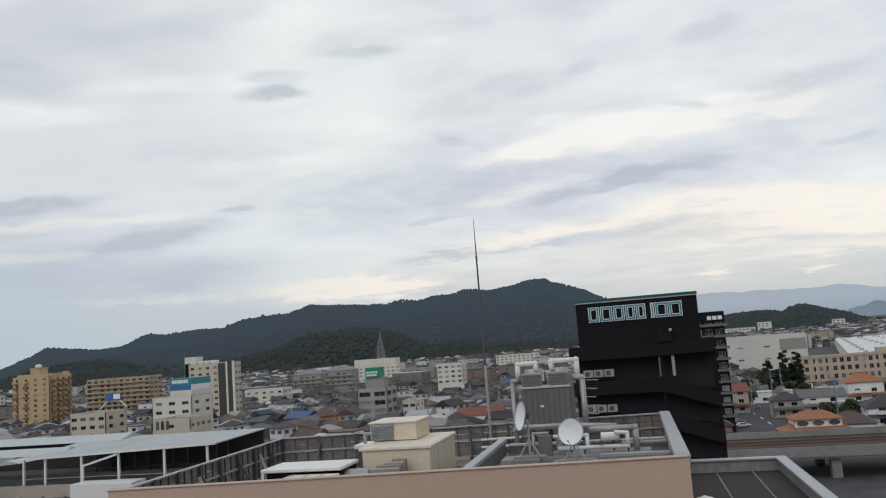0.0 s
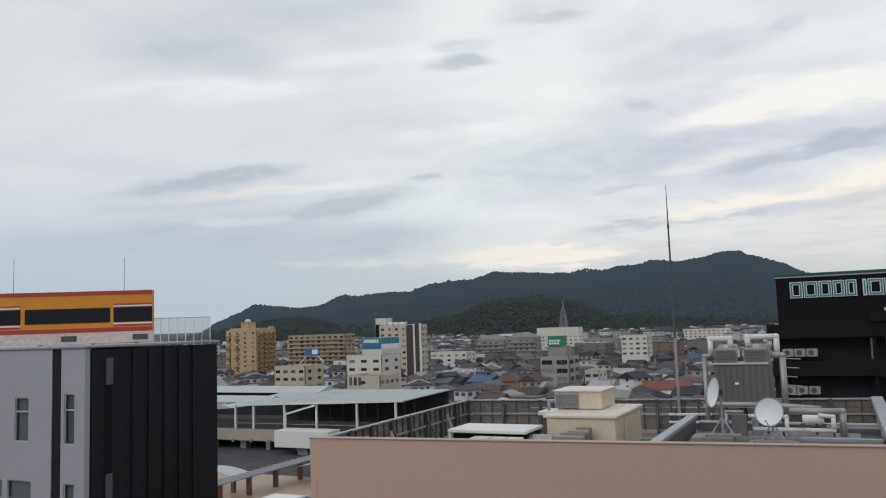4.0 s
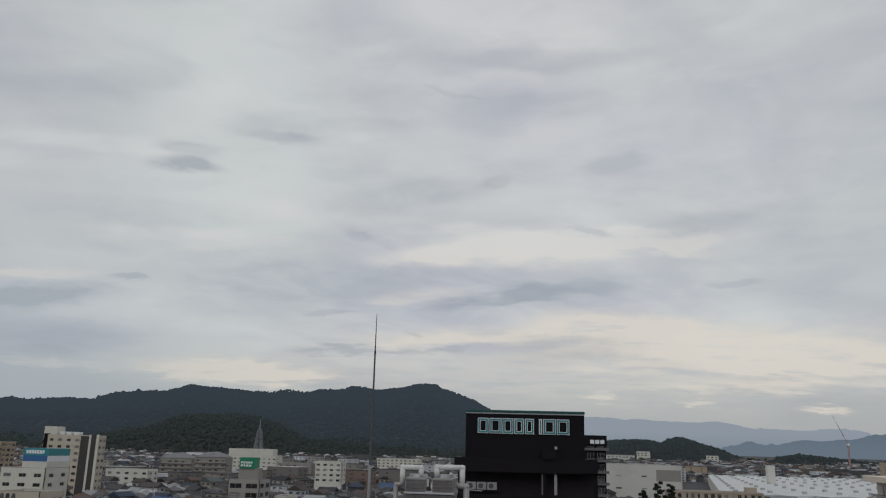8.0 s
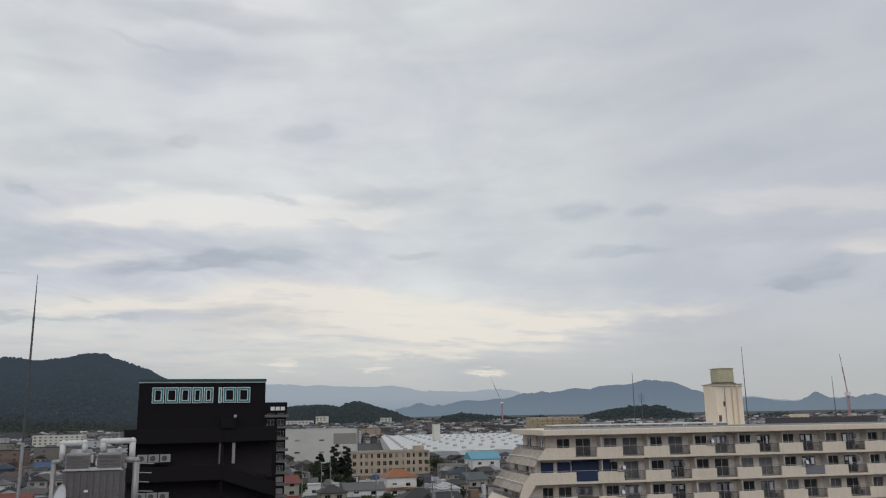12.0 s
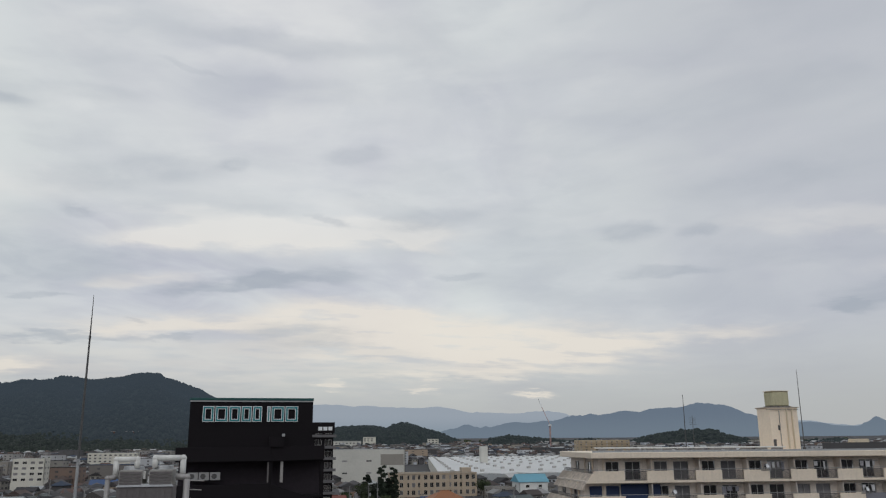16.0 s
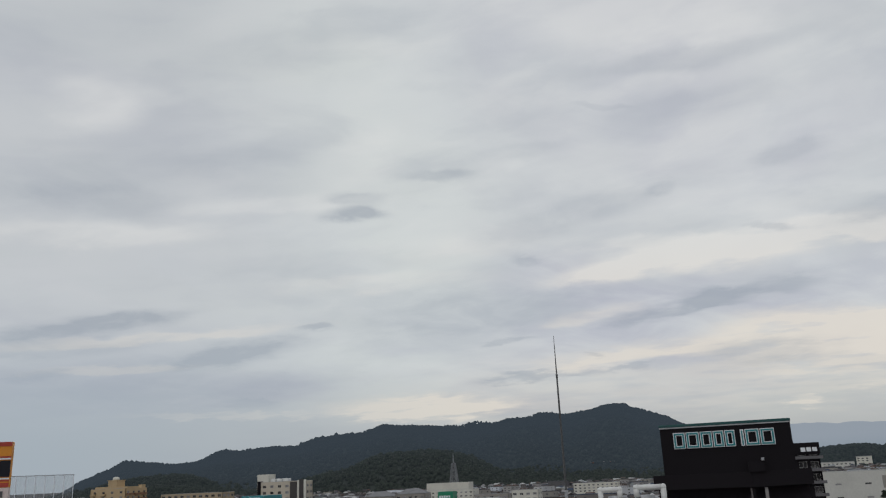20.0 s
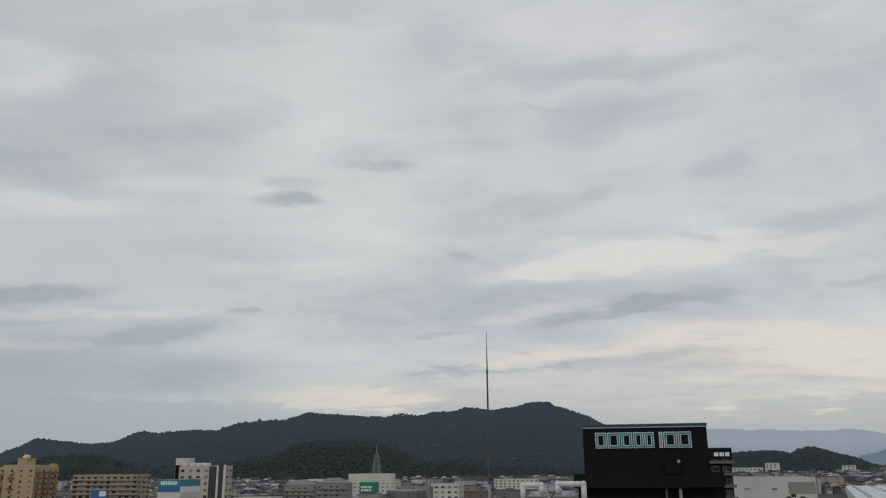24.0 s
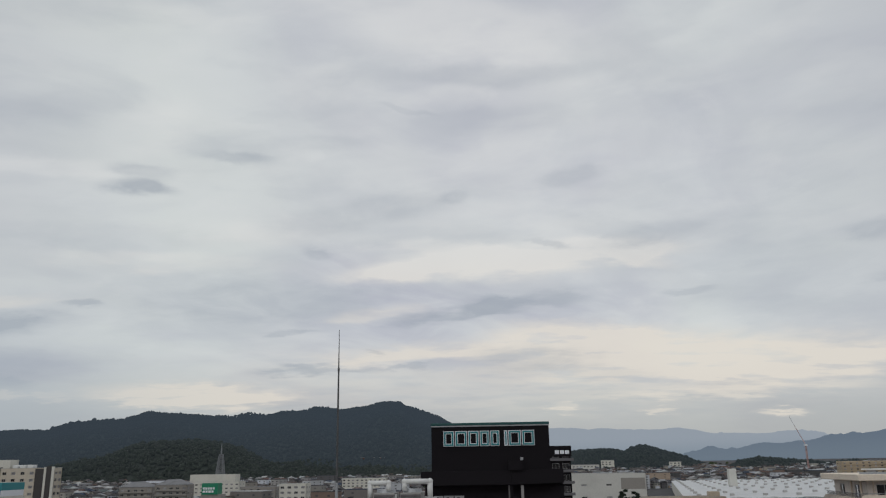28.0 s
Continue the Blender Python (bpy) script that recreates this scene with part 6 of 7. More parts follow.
for k in range(4):
    r = 0.55 - 0.1 * k
    part("ring", Geo().box(-11.4 + 0.28 * k, -10.0 + 0.04 * k, 33.7 + 0.25 * k, 33.9 + 0.25 * k, ROOF, 25.35 + 0.09 * k), duct_m if k % 2 else lagging, duct, bevel=0.04)
part("elbow", Geo().tube((-12.6, 33.8, 24.95), (-11.4, 33.9, 24.95), 0.42, n=18), lagging, duct)
unit = thing("ventilation_unit", "low white-topped ventilation unit over a box painted black as an opening", "ventilation unit")
part("lid", Geo().box(-16.0, -12.3, 32.9, 35.2, 25.45, 25.6), white, unit, bevel=0.03)
part("lid", Geo().box(-14.6, -12.35, 31.6, 32.85, 25.2, 25.36), cream_top, unit, bevel=0.03)
# solid black box, its colour standing for the shaded gap under the lid
part("casing", Geo().box(-15.85, -12.4, 33.2, 35.1, ROOF, 25.446), black_soft, unit)
part("casing", Geo().box(-14.5, -12.4, 31.7, 32.8, ROOF, 25.196), cream, unit)
part("corner_post", Geo().box(-15.98, -15.86, 32.95, 33.1, ROOF, 25.446), white, unit)
for k in range(3):
    part("lid_seam", Geo().box(-14.4 + k * 0.7, -14.36 + k * 0.7, 31.62, 32.83, 25.362, 25.38), steel, unit)
pipes = thing("pipe_rack", "small white slab with steel pipe bends", "pipe rack")
part("slab", Geo().box(-14.7, -12.6, 41.3, 43.0, 25.3, 25.5), white, pipes, bevel=0.02)
part("stand", Geo().box(-14.5, -12.8, 41.5, 42.8, ROOF, 25.296), steel_dark, pipes)
for k, x in enumerate((-14.3, -13.7, -13.0)):
    part("bend", Geo().pipe([(x, 42, 25.5), (x, 42, 25.95 + 0.1 * (k % 2)), (x + 0.45, 42.1, 26.05)], 0.09), steel, pipes, smooth=True)
rack = thing("duct_run", "pale horizontal pipes along the roof screen", "pipework")
for z, y in ((24.6, 43.6), (25.0, 43.7)):
    part("pipe", Geo().tube((-8.6, y + 1.6, z), (-6.4, y + 1.9, z), 0.07), white, rack)
part("stand", Geo().box(-8.3, -8.2, 45.3, 45.4, ROOF, 25.1), steel_dark, rack)
piece("timber_hoarding", Geo().box(-8.7, -6.7, 38.6, 39.0, ROOF, 24.6), paint("brown_boards", (0.33, 0.24, 0.17), 0.85, vary=0.1, streak=0.2), "tan timber boards stacked on the roof", "boards")

# ---- balcony life on the flats ----
washing = [paint("laundry_" + n, c, 0.9, vary=0.1, size=0.3, dirt=0.1, bump=0.0) for n, c in (("blue", (0.028, 0.045, 0.105)), ("white", (0.66, 0.66, 0.68)), ("grey", (0.22, 0.22, 0.25)), ("pale", (0.45, 0.44, 0.47)), ("green", (0.035, 0.09, 0.085)))]
rb = random.Random(5)
for k in range(6):
    z = FTOP - k * FSTEP
    for b in range(8):
        x0 = RX + BW * b
        if rb.random() < 0.62:
            l = thing("laundry", "washing hung to dry on a balcony", "laundry", TURN, "balcony laundry")
            part("pole", Geo().tube((x0 - 0.4, FY + 0.6, z + 1.9), (x0 + 2.4, FY + 0.6, z + 1.9), 0.02, n=6), steel, l)
            u = x0 + 0.1
            while u < x0 + 2.1:
                w, h = rb.uniform(0.25, 0.6), rb.uniform(0.4, 1.1)
                g = Geo()
                for i in range(5):
                    g.v += [(u + w * i / 4, FY + 0.6 + 0.03 * math.sin(i * 2.3 + k), z + 1.88), (u + w * i / 4 + 0.02, FY + 0.6 + 0.06 * math.sin(i * 2.3 + b), z + 1.88 - h)]
                g.f = [(2 * i, 2 * i + 2, 2 * i + 3, 2 * i + 1) for i in range(4)]
                part("cloth", g, rb.choice(washing[1:4]), l)
                u += w + rb.uniform(0.1, 0.7)
        if rb.random() < 0.55:
            copy_thing(ac, TURN @ pose(x0 + rb.choice((-1.5, 0.1, 1.9)), FY + 1.1, z + 0.02))["group"] = "balcony air conditioners"
small = dish(0, 0, 0.5, 0.27, 20, -15, 0.0, "small white satellite dish on a balcony rail")
small["group"] = "balcony dishes"
spots = [(0, 3), (1, 1), (1, 5), (2, 1), (2, 7), (3, 6), (3, 7), (4, 0), (4, 1), (4, 3), (5, 2)]
for i, (k, b) in enumerate(spots):
    at = TURN @ pose(RX + BW * b - 0.3 + 0.25 * (i % 3), FY - 0.18, FTOP - k * FSTEP + 0.95)
    if i == 0:
        small.matrix_basis = at
    else:
        copy_thing(small, at)
piece("balcony_sheet", Geo().box(RX + 0.05, RX + RW - 0.05, FY + 0.0, FY + 0.028, FTOP - FSTEP + 0.05, FTOP - FSTEP + 1.15), washing[0], "deep blue sheet covering a balcony railing", "sheet", at=TURN)
piece("blue_tarp", Geo().box(RX - 0.05, RX + 4.6, FY + 1.34, FY + 1.4, FTOP - FSTEP + 0.1, FTOP - FSTEP + 2.25), washing[0], "deep blue tarpaulin hung behind a balcony", "tarpaulin", at=TURN)
for x_ in (RX - 3.7, RX - 1.75):
    piece("blue_tarp", Geo().box(x_, x_ + 1.45, FY + 1.42, FY + 1.47, FTOP - FSTEP + 0.7, FTOP - FSTEP + 2.1), washing[0], "deep blue cloth drawn over a flat's window", "tarpaulin", at=TURN)
for k_, b_, m_ in ((1, 5, 2), (4, 5, 4), (3, 5, 2), (4, 1, 3)):
    piece("balcony_sheet", Geo().box(RX + b_ * BW + 0.05, RX + b_ * BW + RW - 0.05, FY + 0.0, FY + 0.028, FTOP - k_ * FSTEP + 0.05, FTOP - k_ * FSTEP + 1.05), washing[m_], "faded sheet tied over a balcony railing", "sheet", at=TURN)
piece("balcony_sheet", Geo().box(RX + 7 * BW + 0.05, RX + 7 * BW + RW - 0.05, FY + 0.0, FY + 0.028, FTOP - 2 * FSTEP + 0.05, FTOP - 2 * FSTEP + 1.1), washing[4], "dark green sheet covering a balcony railing", "sheet", at=TURN)
piece("balcony_sheet", Geo().box(RX + 0.05, RX + RW - 0.05, FY + 0.0, FY + 0.028, FTOP - 2 * FSTEP + 0.05, FTOP - 2 * FSTEP + 1.05), paint("brown_sheet", (0.16, 0.12, 0.10), 0.85), "brown sheet covering a balcony railing", "sheet", at=TURN)
for x, y, h, r in ((50.6, FY + 3, 6.6, 0.07), (52.5, FY + 5, 4.2, 0.06), (67.25, FY + 6, 9.95, 0.07), (78.8, FY + 4.5, 6.0, 0.06)):
    m = thing("roof_antenna", "thin grey antenna mast on the flat roof", "antenna", TURN @ pose(x, y, 28.404), "roof antennas")
    part("tube", Geo().tube((0, 0, 0), (0, 0, h), r, r * 0.4, 8), steel_dark, m)
    part("bracket", Geo().box(-0.15, 0.15, -0.15, 0.15, 0, 0.3), steel_dark, m)
    if h < 4.5:
        for k in range(4):
            part("element", Geo().tube((-0.45, 0, h - 0.3 - 0.25 * k), (0.45, 0, h - 0.3 - 0.25 * k), 0.02, n=5), steel_dark, m)
piece("roof_vent_box", Geo().box(72.2, 74.0, FY + 3, FY + 4.6, 28.404, 29.7), cream, "small cream vent box on the flat roof", "vent", bevel=0.05, at=TURN)
# ---- white-roofed factory hall ----
hall = thing("factory_hall", "wide low factory hall with a white ridged roof", "hall")
part("front_wall", Geo().box(115, 430, 480, 480.4, 0, 9.6), paint("hall_wall", (0.40, 0.42, 0.43), 0.7, vary=0.06, size=3.0, streak=0.2), hall)
roof_white = paint("white_roof_sheet", (0.62, 0.63, 0.62), 0.7, vary=0.06, size=6.0, dirt=0.2, streak=0.1)
vents = Geo()
for i in range(16):
    a, b = 115 + 19.6 * i, 134.6 + 19.6 * i
    sk = 0.209
    back = lambda x: x + 460 * sk * max(0.0, 1 - (x - 115) / 320)
    m = (a + b) / 2
    part("roof_ridge", Geo().add([(a, 480, 9.7), (m, 480, 10.5), (b, 480, 9.7), (back(a), 940, 9.9), (back(m), 940, 10.8), (back(b), 940, 9.9)], [(0, 1, 4, 3), (1, 2, 5, 4), (0, 2, 1), (3, 4, 5), (0, 3, 5, 2)]), roof_white, hall)
    for k in range(11):
        f = (k + 0.5) / 11
        x, y = m + (back(m) - m) * f, 480 + 460 * f
        vents.box(x - 2.2, x - 0.2, y - 1.5, y + 1.5, 10.2, 11.7)
tagged(part("roof_vents", vents, paint("roof_vent_sheet", (0.42, 0.41, 0.39), 0.7, vary=0.15), hall), kind="stuff")
part("side_wall", Geo().wall((back(115), 940), (115, 480.4), 0, 9.6, 0.4), offwhite, hall)
piece("chimney", Geo().box(205, 211, 700, 706, 0, 24), whitebox_m, "pale square chimney beyond the hall", "chimney", bevel=0.2)

# ---- houses ----
roof_cols = ((0.062, 0.061, 0.063), (0.094, 0.09, 0.093), (0.046, 0.044, 0.044), (0.117, 0.106, 0.1), (0.07, 0.056, 0.052), (0.094, 0.068, 0.06), (0.055, 0.061, 0.074), (0.148, 0.144, 0.14), (0.035, 0.034, 0.037), (0.27, 0.266, 0.256), (0.124, 0.076, 0.063), (0.039, 0.056, 0.089), (0.046, 0.045, 0.048), (0.085, 0.076, 0.071), (0.109, 0.083, 0.071), (0.323, 0.319, 0.318), (0.109, 0.128, 0.126), (0.059, 0.052, 0.052), (0.5, 0.5, 0.49), (0.38, 0.4, 0.4))
wall_cols = ((0.50, 0.47, 0.42), (0.80, 0.80, 0.80), (0.36, 0.33, 0.28), (0.62, 0.61, 0.59), (0.88, 0.88, 0.87), (0.26, 0.23, 0.20), (0.42, 0.39, 0.36), (0.52, 0.48, 0.40), (0.20, 0.18, 0.165), (0.46, 0.41, 0.33), (0.32, 0.31, 0.30), (0.30, 0.21, 0.16), (0.85, 0.84, 0.82), (0.16, 0.15, 0.145), (0.72, 0.70, 0.66), (0.22, 0.20, 0.18), (0.70, 0.71, 0.73), (0.55, 0.42, 0.30), (0.92, 0.92, 0.92), (0.12, 0.115, 0.11))
house_wall = paint("house_wall", (0.86, 0.87, 0.88), 0.85, vary=0.06, size=1.0, dirt=0.2, streak=0.2, bump=0.0, second=wall_cols)
house_roof = paint("tile_roof", (1.0, 1.0, 1.0), 0.75, vary=0.15, size=0.5, dirt=0.3, streak=0.1, bump=0.02, second=roof_cols)
far_wall = paint("far_walls", (0.74, 0.77, 0.82), 0.9, vary=0.06, size=4.0, dirt=0.2, bump=0.0, second=wall_cols, island=1.0)
far_roof = paint("far_roofs", (1.0, 1.0, 1.0), 0.85, vary=0.10, size=2.0, dirt=0.25, bump=0.0, second=roof_cols, island=1.0)
house_glass = glass("house_glass", (0.45, 0.47, 0.48), 0.9)


def roof_shape(w, d, z, rise, kind, over=0.6):
    a, b = w / 2 + over, d / 2 + over
    t = 0.18
    if kind == "hip":
        r = max(0.3, a - b * 0.95)
        top = [(-r, 0, z + rise), (r, 0, z + rise)]
    else:
        top = [(-a, 0, z + rise), (a, 0, z + rise)]
    v = [(-a, -b, z), (a, -b, z), (a, b, z), (-a, b, z), *top, (-a, -b, z - t), (a, -b, z - t), (a, b, z - t), (-a, b, z - t)]
    return Geo().add(v, [(0, 1, 5, 4), (1, 2, 5), (2, 3, 4, 5), (3, 0, 4), (6, 7, 1, 0), (7, 8, 2, 1), (8, 9, 3, 2), (9, 6, 0, 3), (9, 8, 7, 6)])


def house(w, d, h, kind, at, label, wallm=None, roofm=None, porch=True, group="town houses"):
    b = thing("house", label, "house", at, group)
    wm, rm = wallm or house_wall, roofm or house_roof
    n = max(1, round(h / 2.8))
    c = [(-w / 2, -d / 2), (w / 2, -d / 2), (w / 2, d / 2), (-w / 2, d / 2)]
    g = Geo()
    spots = []
    for i in range(4):
        p, q = c[i], c[(i + 1) % 4]
        ln = math.hypot(q[0] - p[0], q[1] - p[1])
        holes = []
        if i in (0, 1) or (i == 3 and porch):
            for k in range(n):
                for u in ((0.28, 0.72) if i == 0 else (0.5,)):
                    ww = 1.7 if i == 0 else 1.2
                    holes.append((ln * u - ww / 2, ln * u + ww / 2, k * 2.8 + 0.9, k * 2.8 + 2.1))
        g.wall(p, q, 0, h, 0.18, holes)
        spots += [(p, q, o) for o in holes]
    if kind == "gable":
        rise = d * 0.32
        for s in (-1, 1):
            x = s * (w / 2 - 0.09)
            g.add([(x - 0.09, -d / 2, h), (x - 0.09, d / 2, h), (x - 0.09, 0, h + rise * 0.9), (x + 0.09, -d / 2, h), (x + 0.09, d / 2, h), (x + 0.09, 0, h + rise * 0.9)], [(0, 2, 1), (3, 4, 5), (0, 3, 5, 2), (1, 2, 5, 4)])
    part("wall", g, wm, b)
    if kind == "flat":
        part("roof", Geo().box(-w / 2 - 0.2, w / 2 + 0.2, -d / 2 - 0.2, d / 2 + 0.2, h + 0.002, h + 0.35), rm, b)
    else:
        part("roof", roof_shape(w, d, h + 0.2, d * 0.30, kind), rm, b)
        part("ridge", Geo().box(-w * 0.25, w * 0.25, -0.14, 0.14, h + 0.2 + d * 0.30 - 0.05, h + 0.3 + d * 0.30), rm, b)
    if porch and h > 4 and w > 9.6:
        part("balcony", Geo().box(-w * 0.32, w * 0.1, -d / 2 - 1.3, -d / 2 - 0.004, 3.35, 4.3), white, b, "white upstairs balcony")
    if porch:
        part("porch_roof", Geo().add([(-w / 2 - 0.3, -d / 2 - 1.5, 2.75), (w / 2 + 0.3, -d / 2 - 1.5, 2.75), (w / 2 + 0.3, -d / 2, 3.3), (-w / 2 - 0.3, -d / 2, 3.3), (-w / 2 - 0.3, -d / 2 - 1.5, 2.6), (w / 2 + 0.3, -d / 2 - 1.5, 2.6), (w / 2 + 0.3, -d / 2, 3.1), (-w / 2 - 0.3, -d / 2, 3.1)],
                                       [(0, 1, 2, 3), (7, 6, 5, 4), (4, 5, 1, 0), (5, 6, 2, 1), (7, 4, 0, 3)]), rm, b)
    for p, q, o in spots:
        key = ("house", round(o[1] - o[0], 2))
        if key not in WINDOWS:
            ww, f = o[1] - o[0], 0.07
            WINDOWS[key] = two_mats("window", Geo().wall((-f, -0.04), (ww + f, -0.04), -f, 1.2 + f, 0.1, [(f, f + ww / 2 - 0.03, 0, 1.2), (f + ww / 2 + 0.03, f + ww, 0, 1.2)]), alu, Geo().box(0, ww, 0.02, 0.04, 0, 1.2), house_glass)
        part("window", WINDOWS[key], None, b, at=on_wall(p, q, o[0], o[2]))
    return b


rh = random.Random(11)
terracotta = paint("orange_tile_roof", (0.30, 0.125, 0.055), 0.7, vary=0.2, size=0.5, dirt=0.3)
red_roof = paint("dull_red_roof", (0.20, 0.065, 0.05), 0.7, vary=0.12, size=0.6, dirt=0.3)
blue_roof = paint("blue_roof_sheet", (0.03, 0.075, 0.19), 0.5, vary=0.08, size=1.0, dirt=0.2)
teal_roof = paint("pale_blue_roof", (0.14, 0.36, 0.46), 0.5, vary=0.08, size=1.0, dirt=0.2)
orange_wall = paint("orange_wall", (0.40, 0.19, 0.085), 0.85, vary=0.08, size=1.0, dirt=0.2)
taken = []


def claim(x, y, r):
    taken.append((x, y, r))


def placed(az_, dist, yaw, *args, **kw):
    x, y, _ = polar(az_, dist)
    claim(x, y, max(args[0], args[1]) * 0.62 + 2)
    return house(*args, pose(x, y, 0, 0, 0, yaw), **kw)


# houses that stand out, by heading and distance
placed(6.1, 310, 4, 9.5, 9, 7.4, "gable", label="two-storey house with a dull red roof", wallm=house_wall, roofm=red_roof, group="")
rest = placed(10.9, 213, 3, 14.5, 9, 4.6, "hip", label="low house with an orange tiled roof", wallm=white, roofm=terracotta, group="")
part("upper_storey", Geo().box(-5.2, 5.2, -3.2, 3.2, 5.2, 7.6), white, rest)
part("upper_roof", roof_shape(10.4, 6.4, 7.6, 1.7, "hip"), terracotta, rest, "orange tiled upper roof")
for k in range(3):
    g, n = Geo(), 14
    g.v = [(-3.5 + 3.5 * k + 1.3 * math.cos(2 * math.pi * i / n), y, 6.6 + 0.62 * math.sin(2 * math.pi * i / n)) for y in (-3.24, -3.205) for i in range(n)]
    g.f = [tuple(range(n))] + [(i, n + i, n + (i + 1) % n, (i + 1) % n) for i in range(n)]
    part("oval_window", g, dark_in, rest, "dark oval window")
placed(13.8, 335, 2, 12.5, 10, 7.0, "hip", label="white house with a bright orange tiled roof", wallm=white, roofm=terracotta, group="")
placed(19.6, 425, 0, 15, 12, 9.0, "gable", label="white building with a pale blue metal roof", wallm=white, roofm=teal_roof, group="")
placed(-21.6, 345, 25, 10.5, 10, 6.6, "hip", label="orange-walled house with a grey roof", wallm=orange_wall, group="")
placed(-23.2, 350, -20, 12, 9, 6.2, "gable", label="house under a deep blue roof", roofm=blue_roof, group="")
placed(-10.8, 300, 5, 16, 9, 5.6, "gable", label="long house with a dull red roof", roofm=red_roof, group="")
placed(-12.9, 330, 60, 9, 8, 7.5, "gable", label="white house with a steep gable", wallm=white, group="")
placed(-12.2, 305, 10, 10, 8, 5.6, "hip", label="cream house with a grey hip roof", group="")
placed(-8.4, 520, 0, 14, 10, 5.6, "gable", label="house under a bright blue sheet roof", roofm=blue_roof, group="")
placed(18.9, 330, 12, 8.5, 9, 5.8, "gable", label="beige house with a grey gable roof", group="")
placed(15.2, 262, -5, 13, 11, 5.0, "hip", label="wide house with a grey tiled hip roof", group="")
placed(11.4, 300, 0, 14, 8, 5.2, "gable", label="long house with a dark tiled roof", group="")
placed(9.3, 290, 0, 9, 8, 5.4, "hip", label="grey house with a dark tiled roof", group="")
placed(12.0, 335, 0, 9, 8, 3.4, "gable", label="beige house with a brown gable", group="")
placed(9.7, 322, 0, 13, 6, 3.4, "flat", label="low white flat-roofed house", wallm=white, roofm=metal_roof, porch=False, group="")
placed(12.9, 238, -8, 11, 9, 3.4, "hip", label="low house with a grey tiled hip roof", group="")
placed(16.9, 250, 10, 9, 8, 5.6, "gable", label="grey house with a tiled gable roof", group="")
placed(7.6, 345, 0, 12, 7, 4.0, "flat", label="low white flat-roofed house", wallm=white, roofm=metal_roof, porch=False, group="")

for o in [o for o in scene.objects if o.parent is None and o.get("category") in ("building", "hall", "station") and o.type == "EMPTY"]:
    t_ = o.matrix_basis.translation
    if t_.length > 50:
        claim(t_.x, t_.y + 7, 22)

protos = []
for i in range(14):
    w, d = rh.uniform(6.2, 9.8), rh.uniform(5.8, 7.8)
    hh = (5.6, 5.6, 3.0, 5.8, 5.6, 3.1, 5.6, 5.4, 8.2, 5.6, 3.0, 5.6, 5.8, 5.6)[i]
    kd = rh.choice(("gable", "gable", "gable", "hip", "hip", "hip", "hip")) if hh < 8 else "flat"
    protos.append((w, d, hh, kd, {"gable": "small town house with a tiled gable roof", "hip": "small town house with a tiled hip roof", "flat": "small flat-roofed town house"}[kd]))


def free(x, y, r):
    if 150 < y < 205 or (115 < x < 430 and 470 < y < 960):
        return False
    if 62 < x < 132 and 395 < y < 470:
        return False
    if 21 < x < 48 and 215 < y < 352:
        return False
    return all((x - a) ** 2 + (y - b) ** 2 > (r + c) ** 2 for a, b, c in taken)


made, near = {}, 0
cands = []
for k in range(4200):
    a = rh.uniform(-43, 40)
    d = math.sqrt(rh.uniform(205 ** 2, 470 ** 2))
    cands.append((a, d))
for a, d in cands:
    if near >= 200:
        break
    if -34 < a < -22 and d < 245 or 24 < a or 6.0 < a < 16.6:
        continue
    x, y, _ = polar(a, d)
    i = rh.randrange(len(protos))
    if 7.5 < a < 17:
        while protos[i][3] == "flat":
            i = rh.randrange(len(protos))
    w, dd, hh, kd, lab = protos[i]
    if not free(x, y, 5.4):
        continue
    claim(x, y, 4.4)
    yaw = 12 * math.sin(x / 90) + rh.choice((0, 0, 90, -90, 180)) * (1 if kd != "flat" else 0) + rh.uniform(-5, 5)
    if i in made:
        copy_thing(made[i], pose(x, y, 0, 0, 0, yaw))
    else:
        made[i] = house(w, dd, hh, kd, pose(x, y, 0, 0, 0, yaw), lab, porch=kd != "flat" and hh > 4)
    near += 1


